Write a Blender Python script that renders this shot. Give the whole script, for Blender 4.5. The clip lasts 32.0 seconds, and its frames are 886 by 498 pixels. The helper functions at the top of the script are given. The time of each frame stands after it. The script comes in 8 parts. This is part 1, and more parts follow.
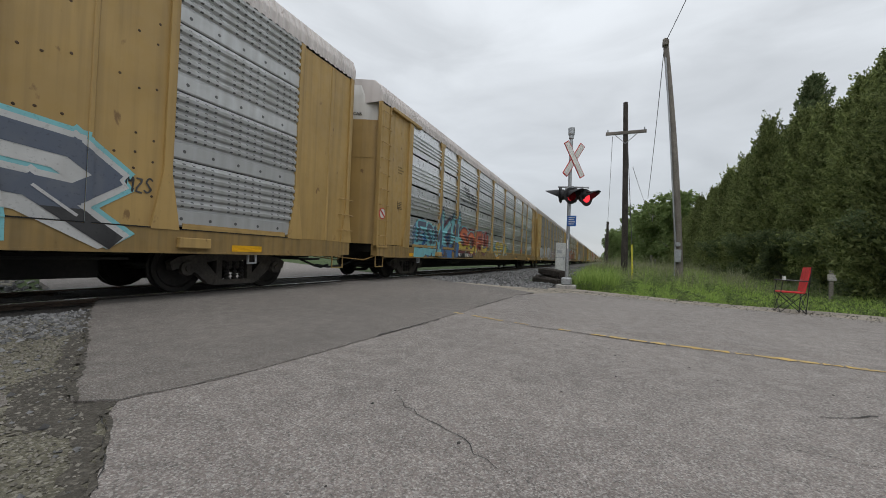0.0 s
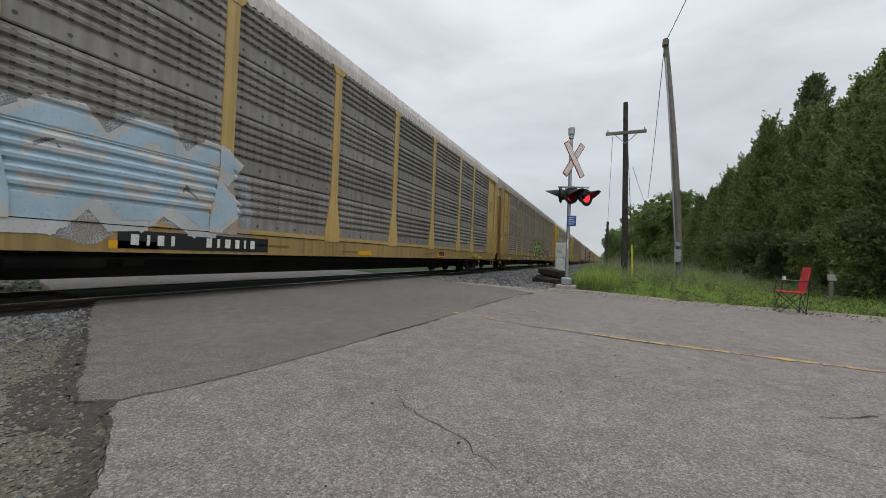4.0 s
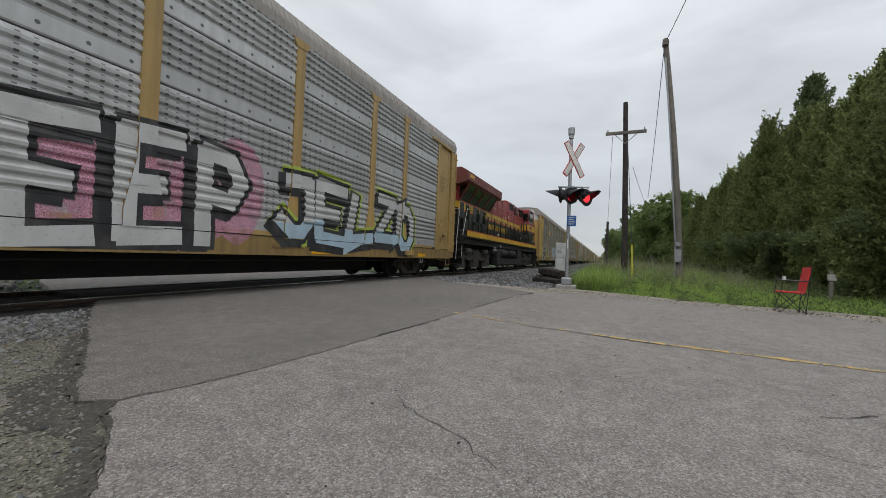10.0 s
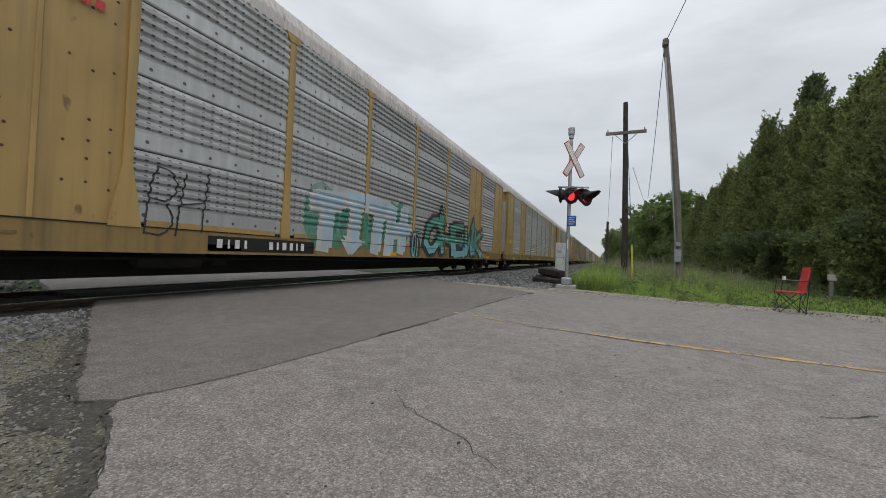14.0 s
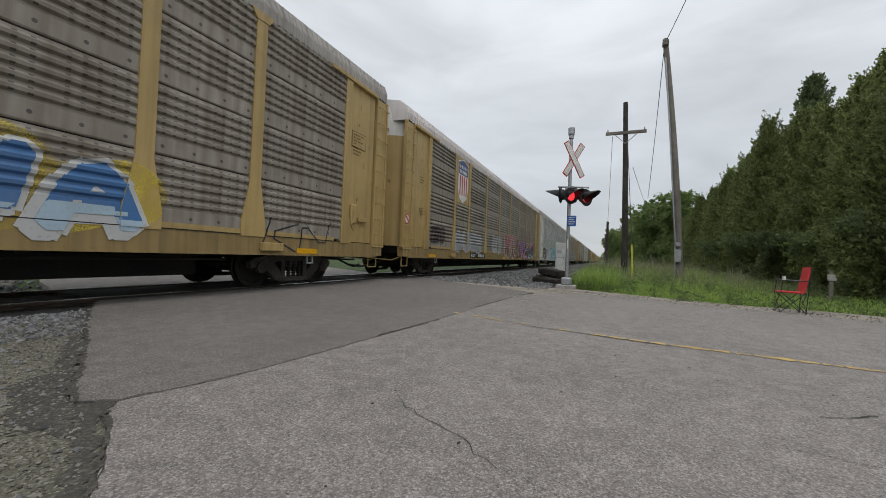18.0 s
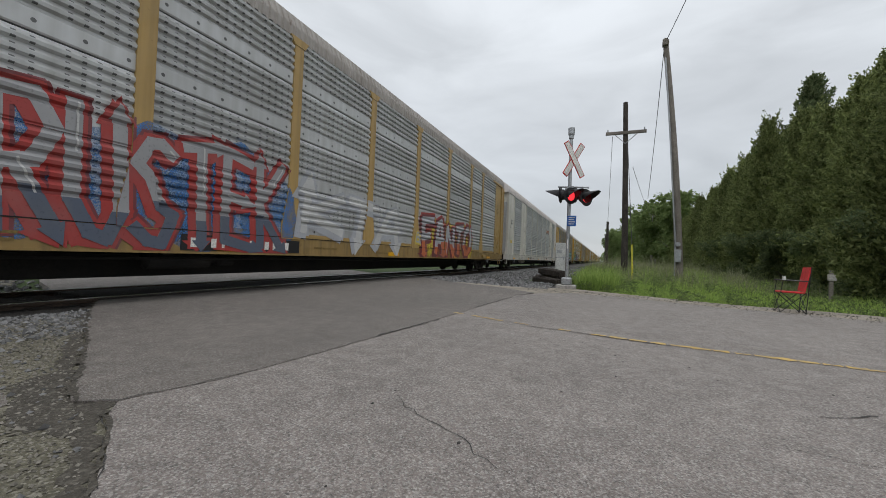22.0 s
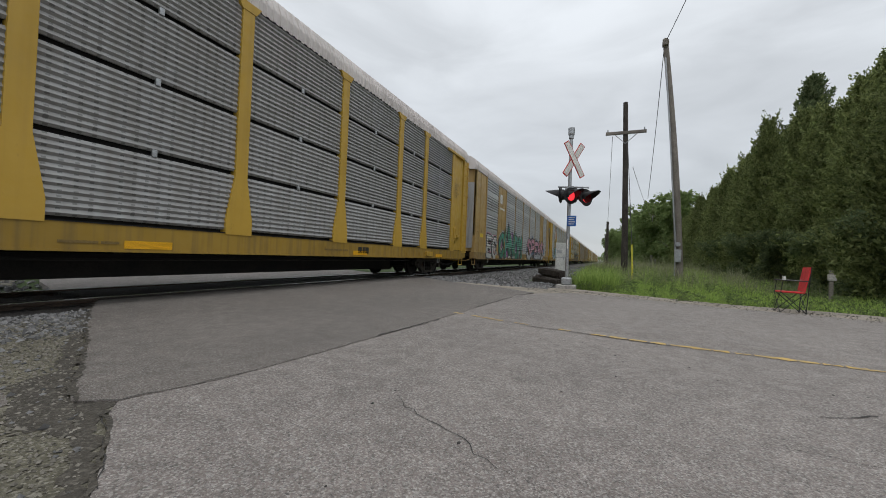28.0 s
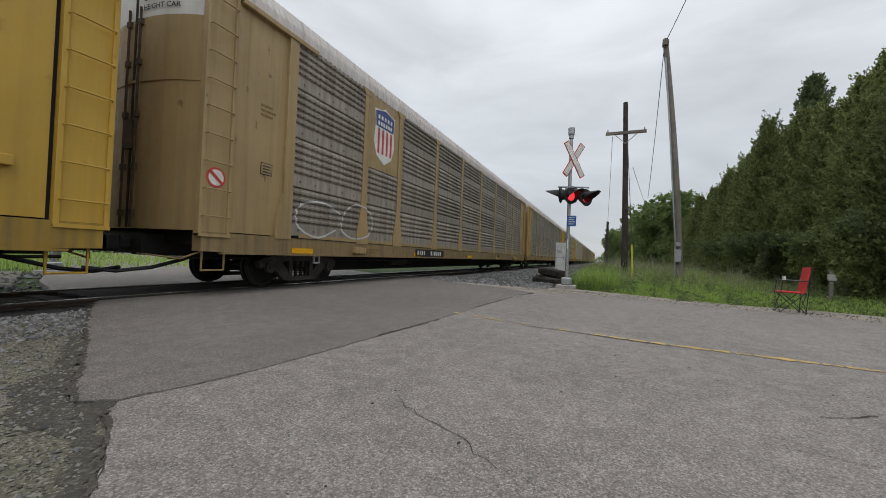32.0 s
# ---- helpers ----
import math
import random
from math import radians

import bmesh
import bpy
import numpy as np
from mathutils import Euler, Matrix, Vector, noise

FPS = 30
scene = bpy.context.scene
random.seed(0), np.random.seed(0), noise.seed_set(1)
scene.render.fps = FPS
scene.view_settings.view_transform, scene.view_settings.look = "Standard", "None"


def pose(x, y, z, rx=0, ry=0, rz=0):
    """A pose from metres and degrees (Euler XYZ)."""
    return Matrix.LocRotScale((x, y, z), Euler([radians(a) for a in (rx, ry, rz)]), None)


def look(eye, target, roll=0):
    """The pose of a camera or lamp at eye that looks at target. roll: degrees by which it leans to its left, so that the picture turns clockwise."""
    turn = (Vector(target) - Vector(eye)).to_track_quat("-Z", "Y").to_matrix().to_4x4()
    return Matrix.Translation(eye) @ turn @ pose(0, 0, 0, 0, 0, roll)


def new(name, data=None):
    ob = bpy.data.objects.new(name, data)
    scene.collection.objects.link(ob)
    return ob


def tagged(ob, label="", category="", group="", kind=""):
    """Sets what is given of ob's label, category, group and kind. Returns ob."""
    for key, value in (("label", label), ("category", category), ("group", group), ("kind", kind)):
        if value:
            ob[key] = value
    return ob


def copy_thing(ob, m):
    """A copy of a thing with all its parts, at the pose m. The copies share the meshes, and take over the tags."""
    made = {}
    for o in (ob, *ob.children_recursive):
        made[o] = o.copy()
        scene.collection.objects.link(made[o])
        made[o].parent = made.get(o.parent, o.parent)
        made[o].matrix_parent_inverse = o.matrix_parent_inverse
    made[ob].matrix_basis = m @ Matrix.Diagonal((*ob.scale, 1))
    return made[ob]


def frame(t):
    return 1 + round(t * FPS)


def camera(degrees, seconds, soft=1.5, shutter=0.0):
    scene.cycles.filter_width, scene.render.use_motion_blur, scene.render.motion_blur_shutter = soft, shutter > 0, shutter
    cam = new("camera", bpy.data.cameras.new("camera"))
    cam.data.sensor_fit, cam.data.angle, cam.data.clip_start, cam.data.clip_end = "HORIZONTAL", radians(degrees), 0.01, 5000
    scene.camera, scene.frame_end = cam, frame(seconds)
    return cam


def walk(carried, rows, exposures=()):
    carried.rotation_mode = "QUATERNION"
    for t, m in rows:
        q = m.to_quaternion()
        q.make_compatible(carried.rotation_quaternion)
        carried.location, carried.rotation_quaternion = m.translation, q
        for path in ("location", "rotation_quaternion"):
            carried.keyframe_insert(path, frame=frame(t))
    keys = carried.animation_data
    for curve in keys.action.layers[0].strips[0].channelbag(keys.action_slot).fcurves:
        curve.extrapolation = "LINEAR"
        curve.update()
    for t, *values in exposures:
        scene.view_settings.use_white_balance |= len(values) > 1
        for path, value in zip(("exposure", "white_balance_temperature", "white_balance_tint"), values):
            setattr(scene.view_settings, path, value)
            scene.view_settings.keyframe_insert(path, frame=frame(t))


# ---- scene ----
# Plan: x = 0 on the track's centre line, y along the track, z = 0 on the rail head.
EYE = Vector((7.64, 0.0, 0.8305))
YAW, PITCH = -0.4054, 0.0161
SPEED = 24.34          # metres a second, towards -y
PITCH_CAR = 27.84      # coupled length of one auto rack

cam = camera(98.92, 32.0, soft=0.9)
AIM = Vector((math.sin(YAW) * math.cos(PITCH), math.cos(YAW) * math.cos(PITCH), math.sin(PITCH)))
STAND = look(EYE, EYE + AIM, 2.29)
walk(cam, [(0.0, STAND), (32.0, STAND)], exposures=[(0.0, 0.0), (32.0, 0.0)])

# ---- light: overcast sky ----
world = bpy.data.worlds.new("overcast")
scene.world = world
world.use_nodes = True
wn, wl = world.node_tree.nodes, world.node_tree.links
wn.clear()
w_out = wn.new("ShaderNodeOutputWorld")
w_bg = wn.new("ShaderNodeBackground")
w_sky = wn.new("ShaderNodeTexSky")
w_sky.sky_type = "NISHITA"
w_sky.sun_disc = False
w_sky.sun_elevation, w_sky.sun_rotation = radians(48), radians(150)
w_co = wn.new("ShaderNodeTexCoord")
w_sep = wn.new("ShaderNodeSeparateXYZ")
wl.new(w_co.outputs["Generated"], w_sep.inputs[0])
w_ramp = wn.new("ShaderNodeMapRange")
w_ramp.inputs["From Min"].default_value, w_ramp.inputs["From Max"].default_value = 0.0, 1.0
w_ramp.inputs["To Min"].default_value, w_ramp.inputs["To Max"].default_value = 0.50, 1.06
wl.new(w_sep.outputs["Z"], w_ramp.inputs["Value"])
w_map = wn.new("ShaderNodeMapping")
w_map.inputs["Scale"].default_value = (1.6, 1.6, 5.5)
w_map.inputs["Rotation"].default_value = (0.12, 0.0, 0.4)
wl.new(w_co.outputs["Generated"], w_map.inputs["Vector"])
w_noise = wn.new("ShaderNodeTexNoise")
w_noise.inputs["Scale"].default_value, w_noise.inputs["Detail"].default_value = 1.7, 5.0
w_noise.inputs["Distortion"].default_value = 0.5
wl.new(w_map.outputs[0], w_noise.inputs["Vector"])
w_cloud = wn.new("ShaderNodeMapRange")
w_cloud.inputs["From Min"].default_value, w_cloud.inputs["From Max"].default_value = 0.3, 0.7
w_cloud.inputs["To Min"].default_value, w_cloud.inputs["To Max"].default_value = 0.84, 1.09
wl.new(w_noise.outputs["Fac"], w_cloud.inputs["Value"])
w_mul = wn.new("ShaderNodeMath")
w_mul.operation = "MULTIPLY"
wl.new(w_ramp.outputs[0], w_mul.inputs[0])
wl.new(w_cloud.outputs[0], w_mul.inputs[1])
w_grey = wn.new("ShaderNodeVectorMath")
w_grey.operation = "SCALE"
w_grey.inputs[0].default_value = (0.955, 1.0, 1.045)
wl.new(w_mul.outputs[0], w_grey.inputs["Scale"])
w_dim = wn.new("ShaderNodeVectorMath")
w_dim.operation = "SCALE"
w_dim.inputs["Scale"].default_value = 0.012
wl.new(w_sky.outputs[0], w_dim.inputs[0])
w_add = wn.new("ShaderNodeVectorMath")
w_add.operation = "ADD"
wl.new(w_grey.outputs[0], w_add.inputs[0])
wl.new(w_dim.outputs[0], w_add.inputs[1])
wl.new(w_add.outputs[0], w_bg.inputs["Color"])
w_bg.inputs["Strength"].default_value = 1.0
wl.new(w_bg.outputs[0], w_out.inputs[0])

sun = new("sun", bpy.data.lights.new("sun", "SUN"))
sun.data.energy, sun.data.angle, sun.data.color = 0.6, radians(25), (1.0, 0.97, 0.93)
sun.matrix_world = look((0, 0, 30), (-12, 14, 0))


# ---- materials ----
def rgb(c):
    return (c[0], c[1], c[2], 1.0)


def nodes_of(name):
    m = bpy.data.materials.new(name)
    m.use_nodes = True
    t = m.node_tree
    return m, t.nodes, t.links, t.nodes["Principled BSDF"]


def ramp_mix(n, l, fac, a, b):
    mix = n.new("ShaderNodeMix")
    mix.data_type = "RGBA"
    l.new(fac, mix.inputs[0])
    for sock, v in ((mix.inputs[6], a), (mix.inputs[7], b)):
        if isinstance(v, tuple):
            sock.default_value = v
        else:
            l.new(v, sock)
    return mix.outputs[2]


def noise_fac(n, l, scale, stretch=(1, 1, 1), lo=0.35, hi=0.65, detail=5, coord="Object", out=(0.0, 1.0)):
    co = n.new("ShaderNodeTexCoord")
    mp = n.new("ShaderNodeMapping")
    mp.inputs["Scale"].default_value = stretch
    l.new(co.outputs[coord], mp.inputs["Vector"])
    tx = n.new("ShaderNodeTexNoise")
    tx.inputs["Scale"].default_value, tx.inputs["Detail"].default_value = scale, detail
    l.new(mp.outputs[0], tx.inputs["Vector"])
    mr = n.new("ShaderNodeMapRange")
    mr.inputs["From Min"].default_value, mr.inputs["From Max"].default_value = lo, hi
    mr.inputs["To Min"].default_value, mr.inputs["To Max"].default_value = out
    l.new(tx.outputs["Fac"], mr.inputs["Value"])
    return mr.outputs[0]


def bump(n, l, height, strength=0.3, dist=0.01):
    b = n.new("ShaderNodeBump")
    b.inputs["Strength"].default_value, b.inputs["Distance"].default_value = strength, dist
    l.new(height, b.inputs["Height"])
    return b.outputs[0]


def surface(name, a, b, rough=0.7, metal=0.0, big=0.8, fine=30.0, relief=0.25, dist=0.006, per_piece=0.0):
    """Two colours mixed by stains, with a fine grain and relief."""
    m, n, l, p = nodes_of(name)
    col = ramp_mix(n, l, noise_fac(n, l, big), rgb(a), rgb(b))
    g = noise_fac(n, l, fine, detail=3, out=(0.78, 1.18))
    sc = n.new("ShaderNodeVectorMath")
    sc.operation = "SCALE"
    l.new(col, sc.inputs[0])
    l.new(g, sc.inputs["Scale"])
    last = sc.outputs[0]
    if per_piece:
        oi = n.new("ShaderNodeObjectInfo")
        mr = n.new("ShaderNodeMapRange")
        mr.inputs["To Min"].default_value, mr.inputs["To Max"].default_value = 1 - per_piece, 1 + per_piece
        l.new(oi.outputs["Random"], mr.inputs["Value"])
        s2 = n.new("ShaderNodeVectorMath")
        s2.operation = "SCALE"
        l.new(last, s2.inputs[0])
        l.new(mr.outputs[0], s2.inputs["Scale"])
        last = s2.outputs[0]
    l.new(last, p.inputs["Base Color"])
    p.inputs["Roughness"].default_value, p.inputs["Metallic"].default_value = rough, metal
    if relief:
        l.new(bump(n, l, noise_fac(n, l, fine * 1.5, detail=4), relief, dist), p.inputs["Normal"])
    return m


def plain(name, c, rough=0.6, metal=0.0):
    return surface(name, c, tuple(v * 0.8 for v in c), rough, metal, 3.0, 40.0, 0.1, 0.002)


def painted(name, c, dirt=0.35, rough=0.5):
    """Weathered paint on a car body: rain streaks, grime low down in patches, rust specks."""
    m, n, l, p = nodes_of(name)
    base = ramp_mix(n, l, noise_fac(n, l, 0.9), rgb(c), rgb([v * 0.84 for v in c]))
    streak = noise_fac(n, l, 1.0, (3, 9, 0.35), 0.45, 0.8, out=(0.0, dirt))
    grime = (0.16 * 0.6, 0.115 * 0.6, 0.06 * 0.6)
    col = ramp_mix(n, l, streak, base, rgb(grime))
    rust = noise_fac(n, l, 5.0, (1, 1, 0.6), 0.68, 0.74, out=(0.0, min(0.8, dirt * 1.6)))
    col = ramp_mix(n, l, rust, col, rgb((0.11, 0.05, 0.02)))
    l.new(col, p.inputs["Base Color"])
    l.new(noise_fac(n, l, 6.0, out=(rough - 0.1, rough + 0.2)), p.inputs["Roughness"])
    l.new(bump(n, l, noise_fac(n, l, 2.0, (1, 1, 1)), 0.25, 0.01), p.inputs["Normal"])
    return m


def perforated(name, c, metal, rough, dirt, dirt_colour, pitch=(0.085, 0.075), holes=0.8, strip=True, lap=0.27, dents=0.3, spangle=0.35):
    """Galvanised screen: rows of punched holes, vertical weather streaks, panel to panel difference."""
    m, n, l, p = nodes_of(name)
    co = n.new("ShaderNodeTexCoord")
    sep = n.new("ShaderNodeSeparateXYZ")
    l.new(co.outputs["Object"], sep.inputs[0])

    def math(op, a, b=None, c=None):
        k = n.new("ShaderNodeMath")
        k.operation = op
        for i, v in enumerate((a, b, c)):
            if v is None:
                continue
            if isinstance(v, (int, float)):
                k.inputs[i].default_value = v
            else:
                l.new(v, k.inputs[i])
        return k.outputs[0]

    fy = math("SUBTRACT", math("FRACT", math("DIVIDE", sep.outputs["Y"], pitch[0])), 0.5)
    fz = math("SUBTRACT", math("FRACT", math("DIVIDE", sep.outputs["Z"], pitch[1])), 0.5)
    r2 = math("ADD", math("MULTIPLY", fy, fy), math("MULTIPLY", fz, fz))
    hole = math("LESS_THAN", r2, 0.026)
    if not strip:   # short dashes
        hole = math("MULTIPLY", math("LESS_THAN", math("ABSOLUTE", fy), 0.15), math("LESS_THAN", math("ABSOLUTE", fz), 0.16))
    if strip:   # holes in groups along the top and bottom strips
        band = math("ABSOLUTE", math("SUBTRACT", sep.outputs["Z"], 0.465))
        hole = math("MULTIPLY", hole, math("GREATER_THAN", band, 0.30))
        grp = math("FRACT", math("DIVIDE", sep.outputs["Y"], 0.42))
        hole = math("MULTIPLY", hole, math("LESS_THAN", grp, 0.82))
    else:       # short upright groups of slots
        grp = math("FRACT", math("DIVIDE", sep.outputs["Y"], 0.936))
        hole = math("MULTIPLY", hole, math("LESS_THAN", grp, 0.80))
        hole = math("MULTIPLY", hole, math("GREATER_THAN", sep.outputs["Z"], lap))
        ry = math("SUBTRACT", math("FRACT", math("DIVIDE", sep.outputs["Y"], 0.468)), 0.5)
        rz = math("SUBTRACT", sep.outputs["Z"], 0.13)
        ry = math("MULTIPLY", ry, 0.468)
        rivet = math("LESS_THAN", math("ADD", math("MULTIPLY", ry, ry), math("MULTIPLY", rz, rz)), 0.0007)
        hole = math("MAXIMUM", hole, rivet)
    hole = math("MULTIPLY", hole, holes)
    oi = n.new("ShaderNodeObjectInfo")
    base = ramp_mix(n, l, oi.outputs["Random"], rgb(c), rgb([v * 0.72 for v in c]))
    spang = noise_fac(n, l, 7.0, detail=2, out=(0.0, spangle))
    base = ramp_mix(n, l, spang, base, rgb([v * 0.75 for v in c]))
    st = noise_fac(n, l, 1.0, (1, 5.5, 0.55), 0.36, 0.74, out=(0.0, dirt))
    col = ramp_mix(n, l, st, base, rgb(dirt_colour))
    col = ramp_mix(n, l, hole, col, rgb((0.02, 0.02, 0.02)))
    l.new(col, p.inputs["Base Color"])
    p.inputs["Metallic"].default_value = metal
    l.new(noise_fac(n, l, 4.0, out=(rough - 0.08 * spangle / 0.35, rough + 0.15 * spangle / 0.35)), p.inputs["Roughness"])
    l.new(bump(n, l, noise_fac(n, l, 1.3, detail=2), dents, 0.02), p.inputs["Normal"])
    return m


def glow(name, c, strength):
    m, n, l, p = nodes_of(name)
    p.inputs["Base Color"].default_value = rgb(c)
    p.inputs["Emission Color"].default_value = rgb(c)
    p.inputs["Emission Strength"].default_value = strength
    return m


def leafy(name, a, b, through_light=0.0):
    m, n, l, p = nodes_of(name)
    g = n.new("ShaderNodeNewGeometry")
    col = ramp_mix(n, l, g.outputs["Random Per Island"], rgb(a), rgb(b))
    oi = n.new("ShaderNodeObjectInfo")
    mr = n.new("ShaderNodeMapRange")
    mr.inputs["To Min"].default_value, mr.inputs["To Max"].default_value = 0.8, 1.2
    l.new(oi.outputs["Random"], mr.inputs["Value"])
    s2 = n.new("ShaderNodeVectorMath")
    s2.operation = "SCALE"
    l.new(col, s2.inputs[0])
    l.new(mr.outputs[0], s2.inputs["Scale"])
    l.new(s2.outputs[0], p.inputs["Base Color"])
    p.inputs["Roughness"].default_value = 0.75
    p.inputs["Specular IOR Level"].default_value = 0.25
    if through_light:   # light that passes through thin leaves
        tr = n.new("ShaderNodeBsdfTranslucent")
        l.new(s2.outputs[0], tr.inputs["Color"])
        mx = n.new("ShaderNodeMixShader")
        mx.inputs[0].default_value = through_light
        l.new(p.outputs[0], mx.inputs[1])
        l.new(tr.outputs[0], mx.inputs[2])
        l.new(mx.outputs[0], n["Material Output"].inputs["Surface"])
    return m


def asphalt(name, a, b, chips, scale=150.0, pale=(0.46, 0.44, 0.41), dark=(0.06, 0.06, 0.06), relief=0.55):
    """Worn asphalt: stone chips in a grey binder, stains at metre scale."""
    m, n, l, p = nodes_of(name)
    base = ramp_mix(n, l, noise_fac(n, l, 0.55, detail=6), rgb(a), rgb(b))
    co = n.new("ShaderNodeTexCoord")
    vo = n.new("ShaderNodeTexVoronoi")
    vo.inputs["Scale"].default_value = scale
    l.new(co.outputs["Object"], vo.inputs["Vector"])
    sep = n.new("ShaderNodeSeparateColor")
    l.new(vo.outputs["Color"], sep.inputs[0])
    mr = n.new("ShaderNodeMapRange")
    mr.inputs["From Min"].default_value, mr.inputs["From Max"].default_value = 0.45, 1.0
    mr.inputs["To Min"].default_value, mr.inputs["To Max"].default_value = 0.0, chips
    l.new(sep.outputs[0], mr.inputs["Value"])
    col = ramp_mix(n, l, mr.outputs[0], base, rgb(pale))
    dk = n.new("ShaderNodeMapRange")
    dk.inputs["From Min"].default_value, dk.inputs["From Max"].default_value = 0.0, 0.3
    dk.inputs["To Min"].default_value, dk.inputs["To Max"].default_value = chips * 0.9, 0.0
    l.new(sep.outputs[1], dk.inputs["Value"])
    col = ramp_mix(n, l, dk.outputs[0], col, rgb(dark))
    big_chip = n.new("ShaderNodeTexVoronoi")     # sparse larger stones, worn pale
    big_chip.inputs["Scale"].default_value = scale * 0.36
    l.new(co.outputs["Object"], big_chip.inputs["Vector"])
    sp = n.new("ShaderNodeSeparateColor")
    l.new(big_chip.outputs["Color"], sp.inputs[0])
    for sock, lo, hi, c, amount in ((0, 0.80, 0.86, pale, 0.55), (1, 0.84, 0.90, dark, 0.60)):
        pk = n.new("ShaderNodeMapRange")
        pk.inputs["From Min"].default_value, pk.inputs["From Max"].default_value = lo, hi
        pk.inputs["To Min"].default_value, pk.inputs["To Max"].default_value = 0.0, amount * chips
        l.new(sp.outputs[sock], pk.inputs["Value"])
        core = n.new("ShaderNodeMapRange")
        core.inputs["From Min"].default_value, core.inputs["From Max"].default_value = 0.30, 0.55
        core.inputs["To Min"].default_value, core.inputs["To Max"].default_value = 1.0, 0.0
        l.new(big_chip.outputs["Distance"], core.inputs["Value"])
        both = n.new("ShaderNodeMath")
        both.operation = "MULTIPLY"
        l.new(pk.outputs[0], both.inputs[0])
        l.new(core.outputs[0], both.inputs[1])
        col = ramp_mix(n, l, both.outputs[0], col, rgb(c))
    mottle = noise_fac(n, l, 6.0, detail=7, lo=0.3, hi=0.7, out=(0.86, 1.14))
    mt = n.new("ShaderNodeVectorMath")
    mt.operation = "SCALE"
    l.new(col, mt.inputs[0])
    l.new(mottle, mt.inputs["Scale"])
    col = mt.outputs[0]
    grain = noise_fac(n, l, 85.0, detail=4, lo=0.3, hi=0.7, out=(0.74, 1.26))
    gr = n.new("ShaderNodeVectorMath")
    gr.operation = "SCALE"
    l.new(col, gr.inputs[0])
    l.new(grain, gr.inputs["Scale"])
    col = gr.outputs[0]
    spot = noise_fac(n, l, 2.3, lo=0.62, hi=0.74, out=(0.0, 0.16))
    col = ramp_mix(n, l, spot, col, rgb((0.07, 0.065, 0.06)))
    l.new(col, p.inputs["Base Color"])
    p.inputs["Roughness"].default_value = 0.88
    h = n.new("ShaderNodeMath")
    h.operation = "ADD"
    l.new(vo.outputs["Distance"], h.inputs[0])
    l.new(noise_fac(n, l, 14.0, out=(0.0, 0.6)), h.inputs[1])
    l.new(bump(n, l, h.outputs[0], relief, 0.006), p.inputs["Normal"])
    return m


